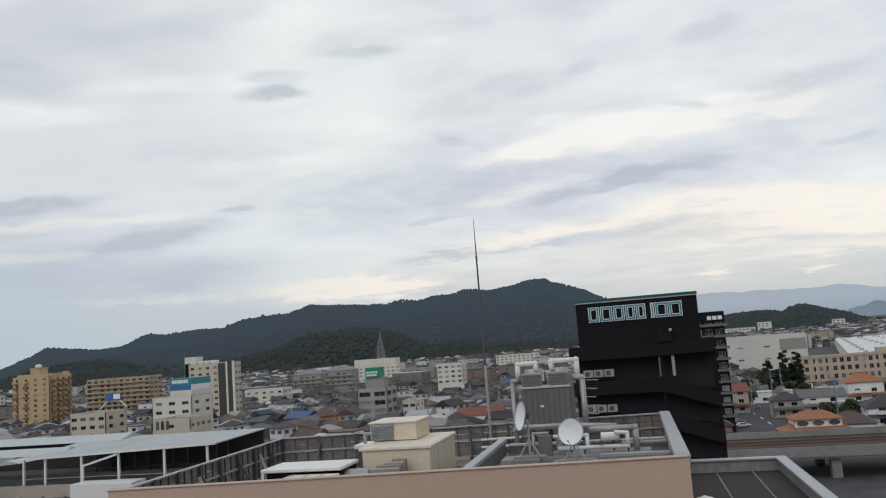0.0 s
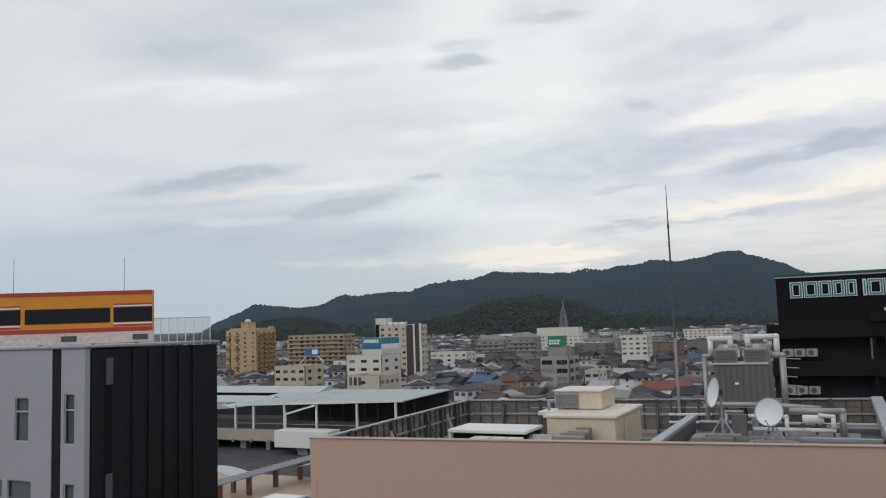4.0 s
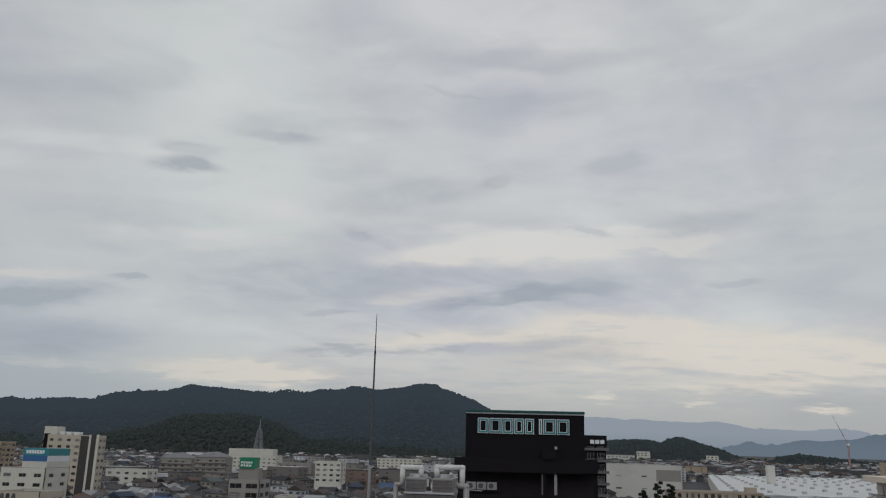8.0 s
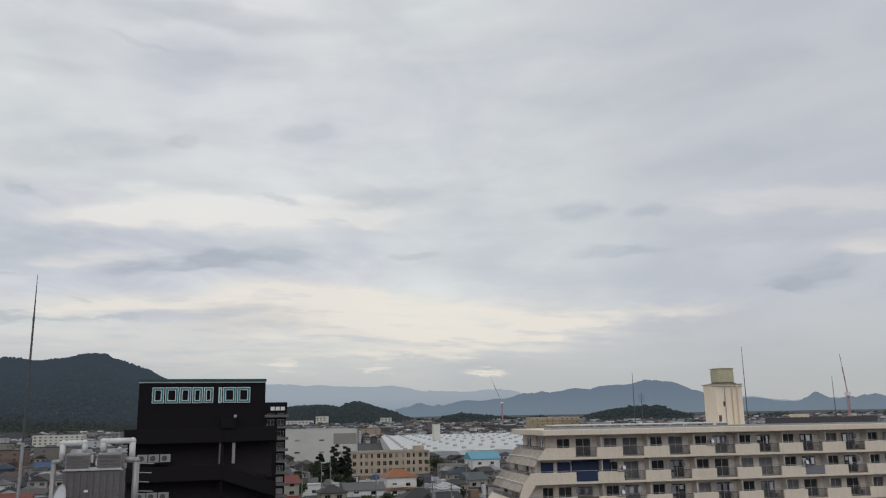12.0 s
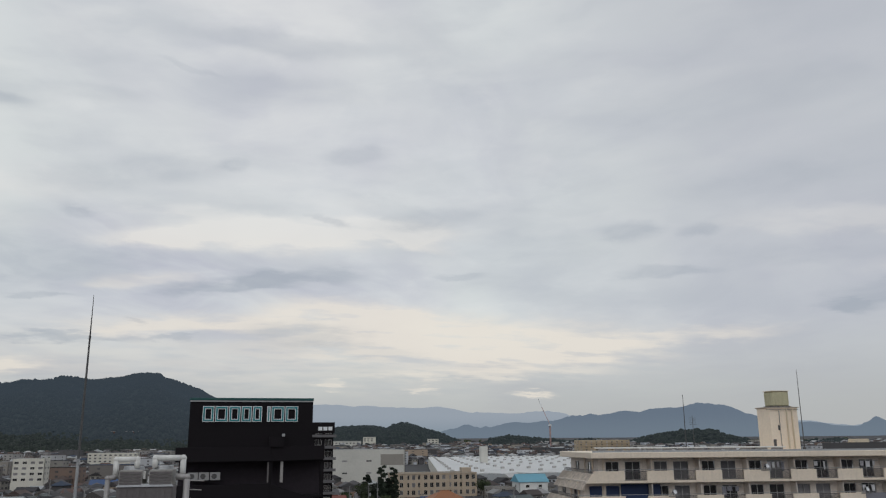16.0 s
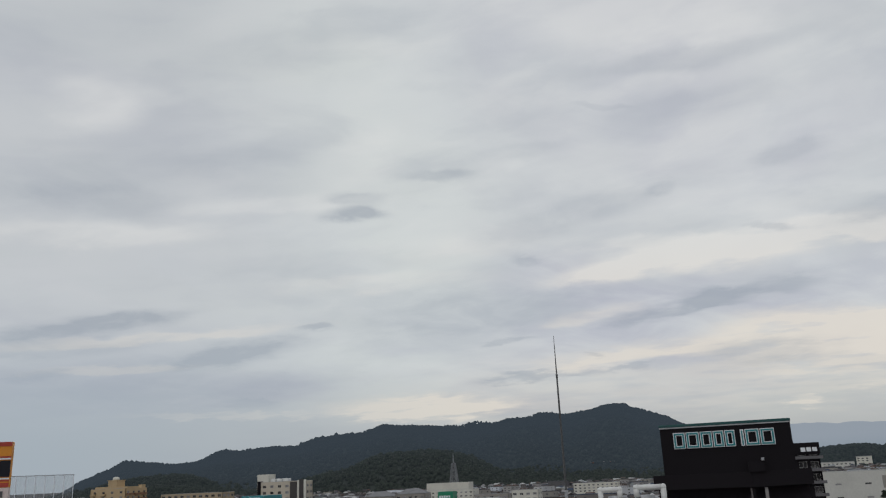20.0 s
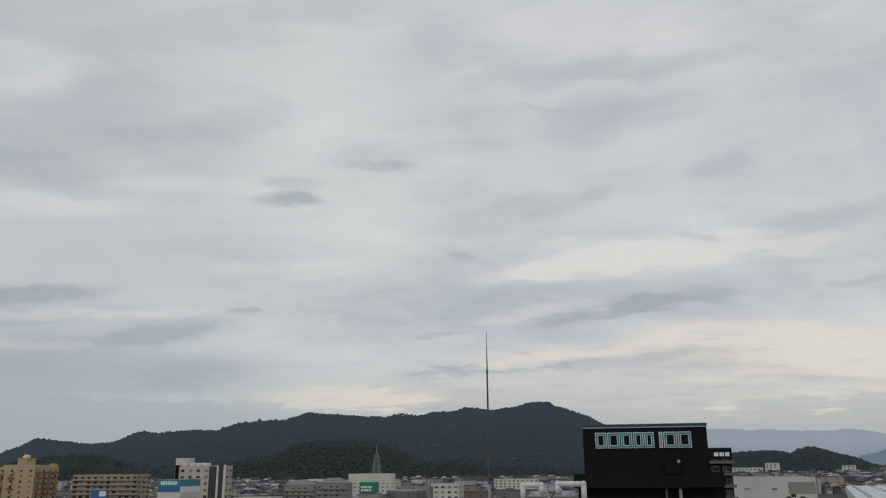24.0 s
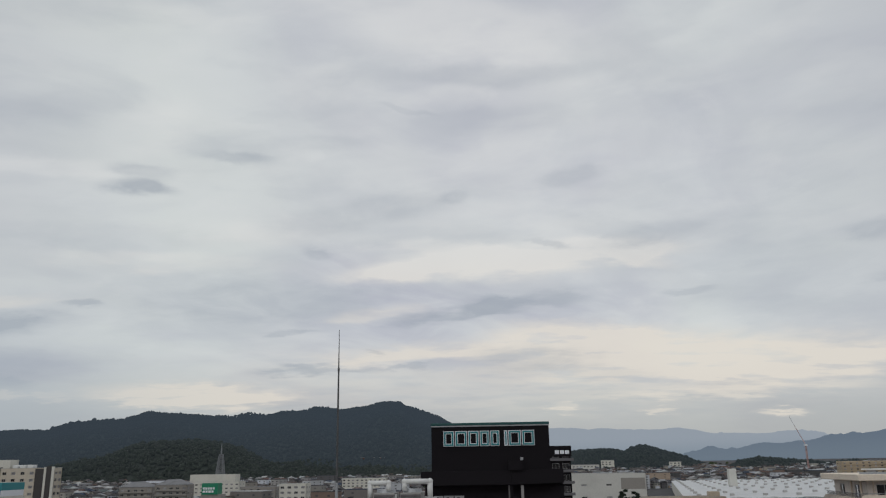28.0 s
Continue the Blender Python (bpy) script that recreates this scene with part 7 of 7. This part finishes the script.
def far_town(name, a0, a1, d0, d1, count, seed, label):
    """Joined small houses and blocks: walls, roofs and dark windows."""
    r_, gw_, gr, gd = random.Random(seed), Geo(), Geo(), Geo()
    cells = {}
    for _ in range(count):
        a, d = r_.uniform(a0, a1), math.sqrt(r_.uniform(d0 * d0, d1 * d1))
        x, y, _z = polar(a, d)
        key = (int(x // 10.5), int(y // 10.5))
        if key in cells or not free(x, y, 4.6) or (-34 < a < -22 and d < 245) or (5 < a < 22 and d < 445):
            continue
        cells[key] = 1
        w, dd, h = r_.uniform(5.5, 10), r_.uniform(5.5, 8), r_.choice((3.2, 5.4, 5.6, 5.8, 6.0, 8.4))
        big = r_.random()
        if big < 0.035 and d > 480:
            w, dd, h = r_.uniform(14, 30), r_.uniform(10, 14), r_.choice((7, 9, 12, 15) if d < 1200 else (7, 9, 11))
        yaw = 0.3 * math.sin(x / 120) + r_.choice((0, math.pi / 2)) + r_.uniform(-0.1, 0.1)
        c, s = math.cos(yaw), math.sin(yaw)
        gz = rise(d)
        tr = lambda p: (x + p[0] * c - p[1] * s, y + p[0] * s + p[1] * c, p[2] + gz)
        b = Geo().box(-w / 2, w / 2, -dd / 2, dd / 2, 0, h)
        gw_.add([tr(p) for p in b.v], b.f[1:])
        kind = "flat" if big < 0.035 and d > 480 or r_.random() < 0.12 else r_.choice(("hip", "gable"))
        if kind == "flat":
            b = Geo().box(-w / 2 - 0.2, w / 2 + 0.2, -dd / 2 - 0.2, dd / 2 + 0.2, h, h + 0.4)
        else:
            b = roof_shape(w, dd, h + 0.1, dd * 0.3, kind)
        gr.add([tr(p) for p in b.v], b.f)
        if r_.random() < 0.6:
            # a lower wing, porch or balcony on one side
            e, q, k = r_.choice((-1, 1)), r_.uniform(1.2, 3.0), r_.uniform(2.4, 3.4)
            x0, x1 = sorted((r_.uniform(-0.5, 0.0) * w, r_.uniform(0.1, 0.5) * w))
            y0, y1 = sorted((e * dd / 2, e * (dd / 2 + q)))
            b = Geo().box(x0, x1, y0, y1, 0, k)
            gw_.add([tr(p) for p in b.v], b.f[1:])
            b = Geo().box(x0 - 0.15, x1 + 0.15, y0 - 0.15, y1 + 0.15, k, k + 0.15)
            gr.add([tr(p) for p in b.v], b.f)
        # windows are flat dark quads, their unlit rooms put into the colour
        if d < 1300:
            for k in range(max(1, int(h // 2.8))):
                for u in (-0.25, 0.25):
                    for sx, fx in ((0, -1), (0, 1), (1, -1), (1, 1)):
                        ln, ot = (w, dd) if sx == 0 else (dd, w)
                        q = [(ln * u - 0.9, fx * (ot / 2 + 0.04)), (ln * u + 0.9, fx * (ot / 2 + 0.04))]
                        vs = [(e[0], e[1], z) if sx == 0 else (e[1], e[0], z) for z in (k * 2.8 + 0.9, k * 2.8 + 2.1) for e in q]
                        gd.add([tr(p) for p in vs], [(0, 1, 3, 2)])
    t = thing(name, label, "houses", kind="stuff")
    tagged(part("walls", gw_, far_wall, t), kind="stuff")
    tagged(part("roofs", gr, far_roof, t), kind="stuff")
    if gd.v:
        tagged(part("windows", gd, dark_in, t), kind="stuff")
    return t


far_town("town_quarter", -46, 54, 212, 820, 16000, 21, "dense small houses of the near town")
far_town("town_outskirts", -44, 58, 820, 1480, 16000, 22, "dense small houses of the outer town")
far_town("town_fringe", -40, 13, 1500, 2400, 4800, 23, "scattered far houses below the hills")
far_town("town_fringe", 13, 60, 1480, 1850, 5200, 24, "scattered far houses below the low rises")


# ---- trees ----
def leafy(g, cx, cy, cz, r, n, rnd, flat=0.8, size=0.5):
    """Leaf clumps in a ragged shell."""
    for _ in range(n):
        v = Vector((rnd.gauss(0, 1), rnd.gauss(0, 1), rnd.gauss(0, 1))).normalized() * r * rnd.uniform(0.55, 1.08)
        p = Vector((cx + v.x, cy + v.y, cz + v.z * flat))
        s = size * rnd.uniform(0.6, 1.4)
        a = Vector((rnd.uniform(-1, 1), rnd.uniform(-1, 1), rnd.uniform(-0.6, 0.6))).normalized() * s
        b = Vector((rnd.uniform(-1, 1), rnd.uniform(-1, 1), rnd.uniform(-1, 1))).normalized() * s
        g.add([p - a, p + b, p + a, p - b + Vector((0, 0, s * 0.4))], [(0, 1, 2), (0, 2, 3)])


def broad_tree(at, h, r, seed, label="leafy green tree between the houses", group="town trees"):
    rnd = random.Random(seed)
    t = thing("tree", label, "tree", at, group)
    g = Geo().tube((0, 0, 0), (0, 0, h * 0.5), 0.22, 0.13, 8)
    for k in range(5):
        a = k * 1.26 + rnd.random()
        g.tube((0, 0, h * (0.3 + 0.05 * k)), (r * 0.6 * math.cos(a), r * 0.6 * math.sin(a), h * (0.55 + 0.06 * k)), 0.1, 0.04, 6)
    part("trunk", g, bark, t)
    c = Geo()
    for k in range(7):
        a = k * 0.9
        q = r * (0.45 if k else 0)
        leafy(c, q * math.cos(a), q * math.sin(a), h * (0.62 + 0.09 * math.sin(k * 2.1)), r * 0.62, 110, rnd, 0.8, 0.42)
    part("crown", c, leaf, t)
    return t


def conifer(at, h, r, seed, label="tall dark conifer beside the public building", group="conifers"):
    rnd = random.Random(seed)
    t = thing("tree", label, "tree", at, group)
    part("trunk", Geo().tube((0, 0, 0), (0, 0, h * 0.92), 0.3, 0.05, 8), bark, t)
    c = Geo()
    for k in range(16):
        f = k / 15
        z = h * (0.14 + 0.84 * f)
        wide = r * (1.15 - f * 0.75) * rnd.uniform(0.55, 1.15)
        leafy(c, rnd.uniform(-1.3, 1.3), rnd.uniform(-1.3, 1.3), z, wide, 80, rnd, 0.32, 0.6)
    part("crown", c, leaf_dark, t)
    return t


for az_, d, h, r, s in ((9.46, 425, 17.0, 2.5, 1), (9.95, 428, 10.5, 2.6, 2), (10.32, 424, 16.0, 2.3, 3), (8.45, 424, 12.6, 2.4, 4), (8.95, 426, 8.0, 2.4, 5)):
    conifer(pose(*polar(az_, d)), h, r, s)
for az_, d, h, r, s in ((8.2, 420, 9.5, 4.5, 5), (7.2, 330, 6.5, 3, 6), (16.45, 436, 11, 4.2, 7), (13.2, 270, 6.5, 3.6, 8), (14.1, 275, 5.5, 3.2, 9), (12.6, 262, 5, 3, 10), (17.9, 300, 6, 3.4, 11), (19.6, 380, 7, 3.6, 12)):
    broad_tree(pose(*polar(az_, d)), h, r, s)
tp = [broad_tree(pose(0, 0, -60), rh.uniform(5, 8), rh.uniform(2.4, 3.6), 40 + k) for k in range(4)]
n = 0
for a, d in cands[::-1]:
    if n >= 70:
        break
    x, y, _ = polar(a, d)
    if not free(x, y, 2.5) or a > 24 or (-34 < a < -22 and d < 245):
        continue
    claim(x, y, 2.0)
    m = pose(x, y, 0, 0, 0, rh.uniform(0, 360))
    if n < 4:
        tp[n].matrix_basis = m
    else:
        copy_thing(tp[n % 4], m)
    n += 1
rt, gt_ = random.Random(77), Geo()
shed_m = paint("shed_sheet", (0.9, 0.9, 0.92), 0.7, vary=0.05, size=1.0, dirt=0.2, second=((0.75, 0.75, 0.76), (0.5, 0.5, 0.5), (0.8, 0.8, 0.78), (0.12, 0.12, 0.13), (0.25, 0.24, 0.23), (0.62, 0.62, 0.64), (0.08, 0.14, 0.28), (0.3, 0.2, 0.14)), island=1.0)
# sheds, carports and yard walls between the houses
sh, shr = Geo(), random.Random(63)
for _ in range(4200):
    a, d = shr.uniform(-42, 24), math.sqrt(shr.uniform(215 ** 2, 900 ** 2))
    x, y, _z = polar(a, d)
    if not free(x, y, 1.2) or (-34 < a < -22 and d < 245):
        continue
    w, q, h = shr.uniform(0.9, 3.6), shr.uniform(0.9, 3.0), shr.uniform(1.6, 4.6)
    sh.box(x - w / 2, x + w / 2, y - q / 2, y + q / 2, rise(d), rise(d) + h)
piece("town_sheds", sh, shed_m, "small pale sheds and carports between houses", "sheds", kind="stuff")
for _ in range(1700):
    a, d = rt.uniform(-45, 58), math.sqrt(rt.uniform(450 ** 2, 2200 ** 2))
    x, y, _z = polar(a, d)
    if free(x, y, 4):
        for k in range(3):
            gt_.ball((x + rt.uniform(-3, 3), y + rt.uniform(-3, 3), rise(d) + rt.uniform(1.5, 3.5)), rt.uniform(2.0, 4.0), 4, 7, rt.uniform(0.8, 1.3))
for i, v in enumerate(gt_.v):
    gt_.v[i] = tuple(Vector(v) + noise.noise_vector(Vector(v) * 0.7) * 1.3)
piece("town_greenery", gt_, leaf, "scattered dark green trees among far roofs", "trees", kind="stuff")
# ---- street by the railway, cars, poles ----
piece("road", Geo().add([(25, 205, 0.05), (46, 205, 0.05), (50, 360, 0.05), (38, 360, 0.05)], [(0, 1, 2, 3)]), asphalt, "grey asphalt side street and car park", "road", kind="structure")
for k in range(5):
    piece("road_marking", Geo().box(38.6, 39.0, 250 + 16 * k, 256 + 16 * k, 0.056, 0.06), sign_white, "white painted lane mark", "road marking", kind="structure")


def car(at, colour, label):
    c = thing("car", label, "car", at, "parked cars")
    prof = [(-2.1, 0.35), (2.1, 0.35), (2.15, 0.8), (1.2, 0.95), (0.55, 1.45), (-1.2, 1.48), (-1.9, 0.98), (-2.15, 0.85)]
    n = len(prof)
    g = Geo().add([(x, y, z) for y in (-0.82, 0.82) for x, z in prof], [tuple(range(n)), tuple(range(n, 2 * n))[::-1]] + [(i, n + i, n + (i + 1) % n, (i + 1) % n) for i in range(n)])
    part("body", g, colour, c, bevel=0.06)
    part("windscreen", Geo().add([(1.17, -0.7, 1.0), (1.17, 0.7, 1.0), (0.6, 0.62, 1.42), (0.6, -0.62, 1.42)], [(0, 1, 2, 3)]), house_glass, c)
    for s in (-1, 1):
        part("side_window", Geo().add([(0.95, s * 0.83, 1.0), (-1.6, s * 0.83, 1.0), (-1.15, s * 0.83, 1.38), (0.5, s * 0.83, 1.38)], [(0, 1, 2, 3)]), dark_in, c)
        for x in (-1.3, 1.3):
            w = part("wheel", Geo().tube((x, s * 0.66, 0.31), (x, s * 0.86, 0.31), 0.31, n=14), rubber, c)
            part("rim", Geo().tube((x, s * 0.862, 0.31), (x, s * 0.875, 0.31), 0.19, n=10), steel, w)
        part("headlight", Geo().box(2.1, 2.17, s * 0.62 - 0.14, s * 0.62 + 0.14, 0.6, 0.75), sign_white, c)
    return c


rubber = paint("tyre_rubber", (0.03, 0.03, 0.03), 0.9)
car_white = paint("white_car_paint", (0.72, 0.73, 0.75), 0.25, vary=0.02, dirt=0.05, bump=0.0)
car_dark = paint("dark_car_paint", (0.05, 0.055, 0.07), 0.25, vary=0.02, dirt=0.05, bump=0.0)
car_silver = paint("silver_car_paint", (0.40, 0.41, 0.43), 0.3, 0.5, vary=0.02, dirt=0.05, bump=0.0)
for x, y, yaw, m, l in ((30.2, 262, 20, car_white, "white car parked beside a street"), (30.0, 267, 18, car_dark, "dark car parked beside a street"), (29.8, 272, 18, car_silver, "silver car parked beside a street"), (41.5, 318, 5, car_silver, "silver car parked beside a street"), (40.8, 330, 5, car_white, "white small van parked in a street"),
                        (-66, 300, 20, car_white, "white car parked beside a street"), (-70, 304, 20, car_silver, "silver car parked beside a street"), (-74, 309, 20, car_dark, "dark car parked beside a street"), (-62, 297, 20, car_dark, "dark car parked beside a street"), (88, 300, 70, car_white, "white car parked beside a street"), (92, 312, 70, car_dark, "dark car parked beside a street")):
    car(pose(x, y, 0.06, 0, 0, yaw), m, l)


def utility_pole(at, h):
    p = thing("utility_pole", "grey concrete utility pole with crossarms", "utility pole", at, "utility poles")
    part("shaft", Geo().tube((0, 0, 0), (0, 0, h), 0.22, 0.14, 10), concrete, p)
    for k in range(3):
        part("crossarm", Geo().box(-1.1, 1.1, -0.06, 0.06, h - 0.5 - 0.7 * k, h - 0.4 - 0.7 * k), steel_dark, p)
    part("transformer", Geo().tube((0.45, 0, h - 4.0), (0.45, 0, h - 3.0), 0.32, n=12), steel, p)
    return p


up_ = utility_pole(pose(*polar(16.15, 208)), 14.5)
ru = random.Random(9)
for az_, d, s in ((17.45, 200, 0), (7.3, 290, 0), (8.6, 300, 0), (9.2, 330, 0), (12.3, 250, 0), (-14.5, 300, 0), (-21, 300, 0), (-24, 330, 0), (-9.5, 330, 0), (-11.5, 400, 0), (-17, 390, 0), (-27, 380, 0), (-6.5, 360, 0), (18.5, 280, 0)):
    copy_thing(up_, pose(*polar(az_, d), 0, 0, ru.uniform(0, 90)))
wires = Geo()
for (a, b) in (((16.15, 208), (17.45, 200)), ((7.3, 290), (8.6, 300)), ((8.6, 300), (9.2, 330)), ((-14.5, 300), (-21, 300)), ((-21, 300), (-24, 330)), ((-9.5, 330), (-14.5, 300))):
    p, q = Vector(polar(*a, 14)), Vector(polar(*b, 14))
    for k in range(3):
        off = Vector((0, 0, -0.7 * k))
        prev = p + off
        for i in range(1, 9):
            f = i / 8
            cur = p.lerp(q, f) + off - Vector((0, 0, 4 * f * (1 - f) * 0.8))
            wires.tube(prev, cur, 0.03, n=4)
            prev = cur
piece("power_lines", wires, steel_dark, "thin sagging power lines between poles", "cables", kind="stuff")


# ---- lattice masts, cranes and nets ----
def lattice(t, x0, w0, w1, z0, z1, n, material, th, skip=0):
    """Four legs with crossed bracing, panel by panel."""
    for s in (-1, 1):
        for q in (-1, 1):
            part("leg", Geo().beam((s * w0 / 2, q * w0 / 2, z0), (s * w1 / 2, q * w1 / 2, z1), th * 1.5), material, t)
    for k in range(n):
        fa, fb = k / n, (k + 1) / n
        a, b = (w0 + (w1 - w0) * fa) / 2, (w0 + (w1 - w0) * fb) / 2
        za, zb = z0 + (z1 - z0) * fa, z0 + (z1 - z0) * fb
        g = Geo()
        for s in (-1, 1):
            g.beam((-a, s * a, za), (b, s * b, zb), th).beam((a, s * a, za), (-b, s * b, zb), th)
            g.beam((s * a, -a, za), (s * b, b, zb), th).beam((s * a, a, za), (s * b, -b, zb), th)
            g.beam((-b, s * b, zb), (b, s * b, zb), th).beam((s * b, -b, zb), (s * b, b, zb), th)
        tagged(part("bracing", g, material, t), kind="stuff")


mast = thing("lattice_mast", "grey steel lattice mast above the white building", "lattice mast", pose(*polar(-17.55, 815)))
mast_grey = paint("pale_lattice_steel", (0.20, 0.21, 0.22), 0.6, 0.2, vary=0.15, size=1.0)
lattice(mast, 0, 12, 3.0, 0, 44, 9, mast_grey, 0.45)
part("spire", Geo().tube((0, 0, 44), (0, 0, 53.5), 0.9, 0.3, 8), mast_grey, mast)
# red kept pale so the colour itself holds the distance haze
redp = paint("haze_paled_red", (0.42, 0.17, 0.14), 0.6, vary=0.1)
relay = thing("relay_tower", "red and white lattice relay tower with dishes", "lattice mast", pose(*polar(48.24, 330)))
lattice(relay, 0, 5.4, 3.6, 0, 41, 12, steel, 0.11)
for z in (41, 43.2):
    part("platform", Geo().box(-2.7, 2.7, -2.7, 2.7, z, z + 0.6), redp, relay, "red platform")
part("cabin", Geo().box(-0.9, 0.9, -0.9, 0.9, 43.8, 46.4), redp, relay)
for x, z, r in ((1.5, 46, 1.0), (-0.8, 46.6, 0.6), (1.9, 44.8, 0.6)):
    part("dish", Geo().tube((x, -1.5, z), (x, -0.9, z), r, r * 0.8, 18), steel, relay)


# red mixed pale and pinkish for the cranes
crane_red = paint("pale_crane_red", (0.52, 0.34, 0.31), 0.7, vary=0.1)


def tower_crane(at, h, lean, label):
    c = thing("tower_crane", label, "crane", at, "cranes")
    lattice(c, 0, 1.8, 1.8, 0, h, 12, crane_red, 0.22)
    part("cab", Geo().box(-2, 2, -2, 2, h, h + 3), sign_white, c)
    part("jib", Geo().beam((0, 0, h + 2), (lean, 0, h * 1.62), 0.8), crane_red, c)
    part("jib_tip", Geo().beam((lean, 0, h * 1.62), (lean * 1.45, 0, h * 1.9), 0.6), sign_white, c)
    return c


tower_crane(pose(*polar(21.1, 1450)), 52, -14, "distant red and white construction crane")
tower_crane(pose(*polar(43.35, 900)), 45, -3, "red construction crane beyond the flats")
net = thing("net_fence", "tall pale driving-range net on thin posts", "net fence", pose(*polar(-44.0, 430), 0, 0, 44))
for k in range(8):
    part("post", Geo().tube((-14 + 4 * k, 0, 0), (-14 + 4 * k, 0, 39.5), 0.16, n=6), sign_white, net)
part("top_cable", Geo().beam((-14, 0, 39.4), (14, 0, 39.4), 0.3), steel, net)
mesh_net = bpy.data.materials.new("thin_netting")
mesh_net.use_nodes = True
mt = mesh_net.node_tree
mix, clear = mt.nodes.new("ShaderNodeMixShader"), mt.nodes.new("ShaderNodeBsdfTransparent")
mix.inputs[0].default_value = 0.16
mt.links.new(clear.outputs[0], mix.inputs[1])
mt.links.new(mt.nodes["Principled BSDF"].outputs[0], mix.inputs[2])
mt.links.new(mix.outputs[0], mt.nodes["Material Output"].inputs[0])
mt.nodes["Principled BSDF"].inputs["Base Color"].default_value = (0.35, 0.37, 0.38, 1)
part("netting", Geo().box(-14, 14, 0.2, 0.24, 0, 39.3), mesh_net, net, "thin grey netting")

# ---- brown block and low roofs beyond the end of the flats ----
brownb = paint("brown_tile", (0.32, 0.185, 0.085), 0.75, vary=0.08, size=1.0, dirt=0.2, streak=0.2)
br = thing("brown_building", "brown tiled building with small pale windows", "building", pose(119, 100, 0))
holes = [(u, u + 0.9, z, z + 1.5) for u in (3.5, 7.5, 11.5, 15.5) for z in (2.2, 5.5, 8.8, 12.1)]
part("front_wall", Geo().wall((-14, 0), (14, 0), 0, 14.4, 0.3, holes), brownb, br)
for h in holes:
    window(br, on_wall((-14, 0), (14, 0), h[0], h[2]), 0.9, 1.5, "one", fill=h[2] > 9)
part("side_wall", Geo().wall((-14, 12), (-14, 0), 0, 14.4, 0.3), brownb, br)
part("roof", Geo().box(-14.1, 14, -0.1, 12, 14.404, 15.1), roof_grey, br, bevel=0.05)
low = thing("cream_building", "low cream building with a flat roof", "building", pose(133, 130, 0))
part("wall", Geo().box(-10, 12, 0, 12, 0, 15.6), pinkish, low)
part("roof_room", Geo().box(-9, -1, 2, 9, 15.604, 17.6), offwhite, low)
part("roof_edge", Geo().box(-10.2, 12.2, -0.2, 12.2, 15.0, 15.6).box(-10.2, 12.2, -0.3, -0.204, 15.0, 15.9), coping, low)
ra = random.Random(31)
for k in range(14):
    a, d = ra.uniform(46.5, 56), ra.uniform(170, 420)
    x, y, _ = polar(a, d)
    if free(x, y, 7):
        claim(x, y, 6)
        copy_thing(made[ra.choice(list(made))], pose(x, y, 0, 0, 0, ra.uniform(-30, 30)))

for k, (az_, d) in enumerate(((45.6, 300), (46.4, 240), (46.9, 330), (47.6, 270), (48.4, 350), (45.9, 380), (47.2, 210))):
    copy_thing(tp[k % 4], pose(*polar(az_, d), 0, 0, 50 * k))
# ---- buildings on the wooded slopes ----
brick_m = paint("redbrown_wall", (0.14, 0.065, 0.05), 0.85, vary=0.1, size=2.0)
for az_, d, w, h, z, m, l in ((-7.4, 1540, 46, 13, 34, brick_m, "long red-brown building among hillside trees"), (-5.8, 1560, 22, 8, 30, offwhite, "pale building among hillside trees"), (-26.4, 1500, 24, 9, 24, offwhite, "pale building at the foot of the hill"),
                              (8.6, 1700, 26, 10, 26, offwhite, "pale building below the wooded knoll"), (7.0, 1660, 60, 6, 22, whitebox_m, "long pale building below the wooded knoll"), (13.0, 1640, 22, 9, 22, offwhite, "pale building beside the wooded knoll"), (5.4, 1640, 30, 7, 20, offwhite, "pale building below the wooded knoll")):
    x, y, _ = polar(az_, d)
    b = thing("hillside_building", l, "building", pose(x, y, 0, 0, 0, -az_))
    part("wall", Geo().box(-w / 2, w / 2, 0, 12, 0, z + h), m, b)
    part("roof", Geo().box(-w / 2 - 0.5, w / 2 + 0.5, -0.5, 12.5, z + h + 0.004, z + h + 0.8), roof_grey, b)
    for k in range(int(w / 7)):
        for r in range(max(1, int(h / 4))):
            part("window", Geo().box(-w / 2 + 2 + 7 * k, -w / 2 + 5.4 + 7 * k, -0.12, -0.01, z + 1.4 + 4 * r, z + 3.2 + 4 * r), dark_in, b)
ridge_hut = thing("ridge_hut", "tiny pale hut on the hill crest", "hut", pose(*polar(-11.74, 2295)))
part("wall", Geo().box(-4, 4, 0, 6, 150, 186.5), offwhite, ridge_hut)
part("roof", roof_shape(9, 7, 186.6, 2, "hip"), roof_grey, ridge_hut)
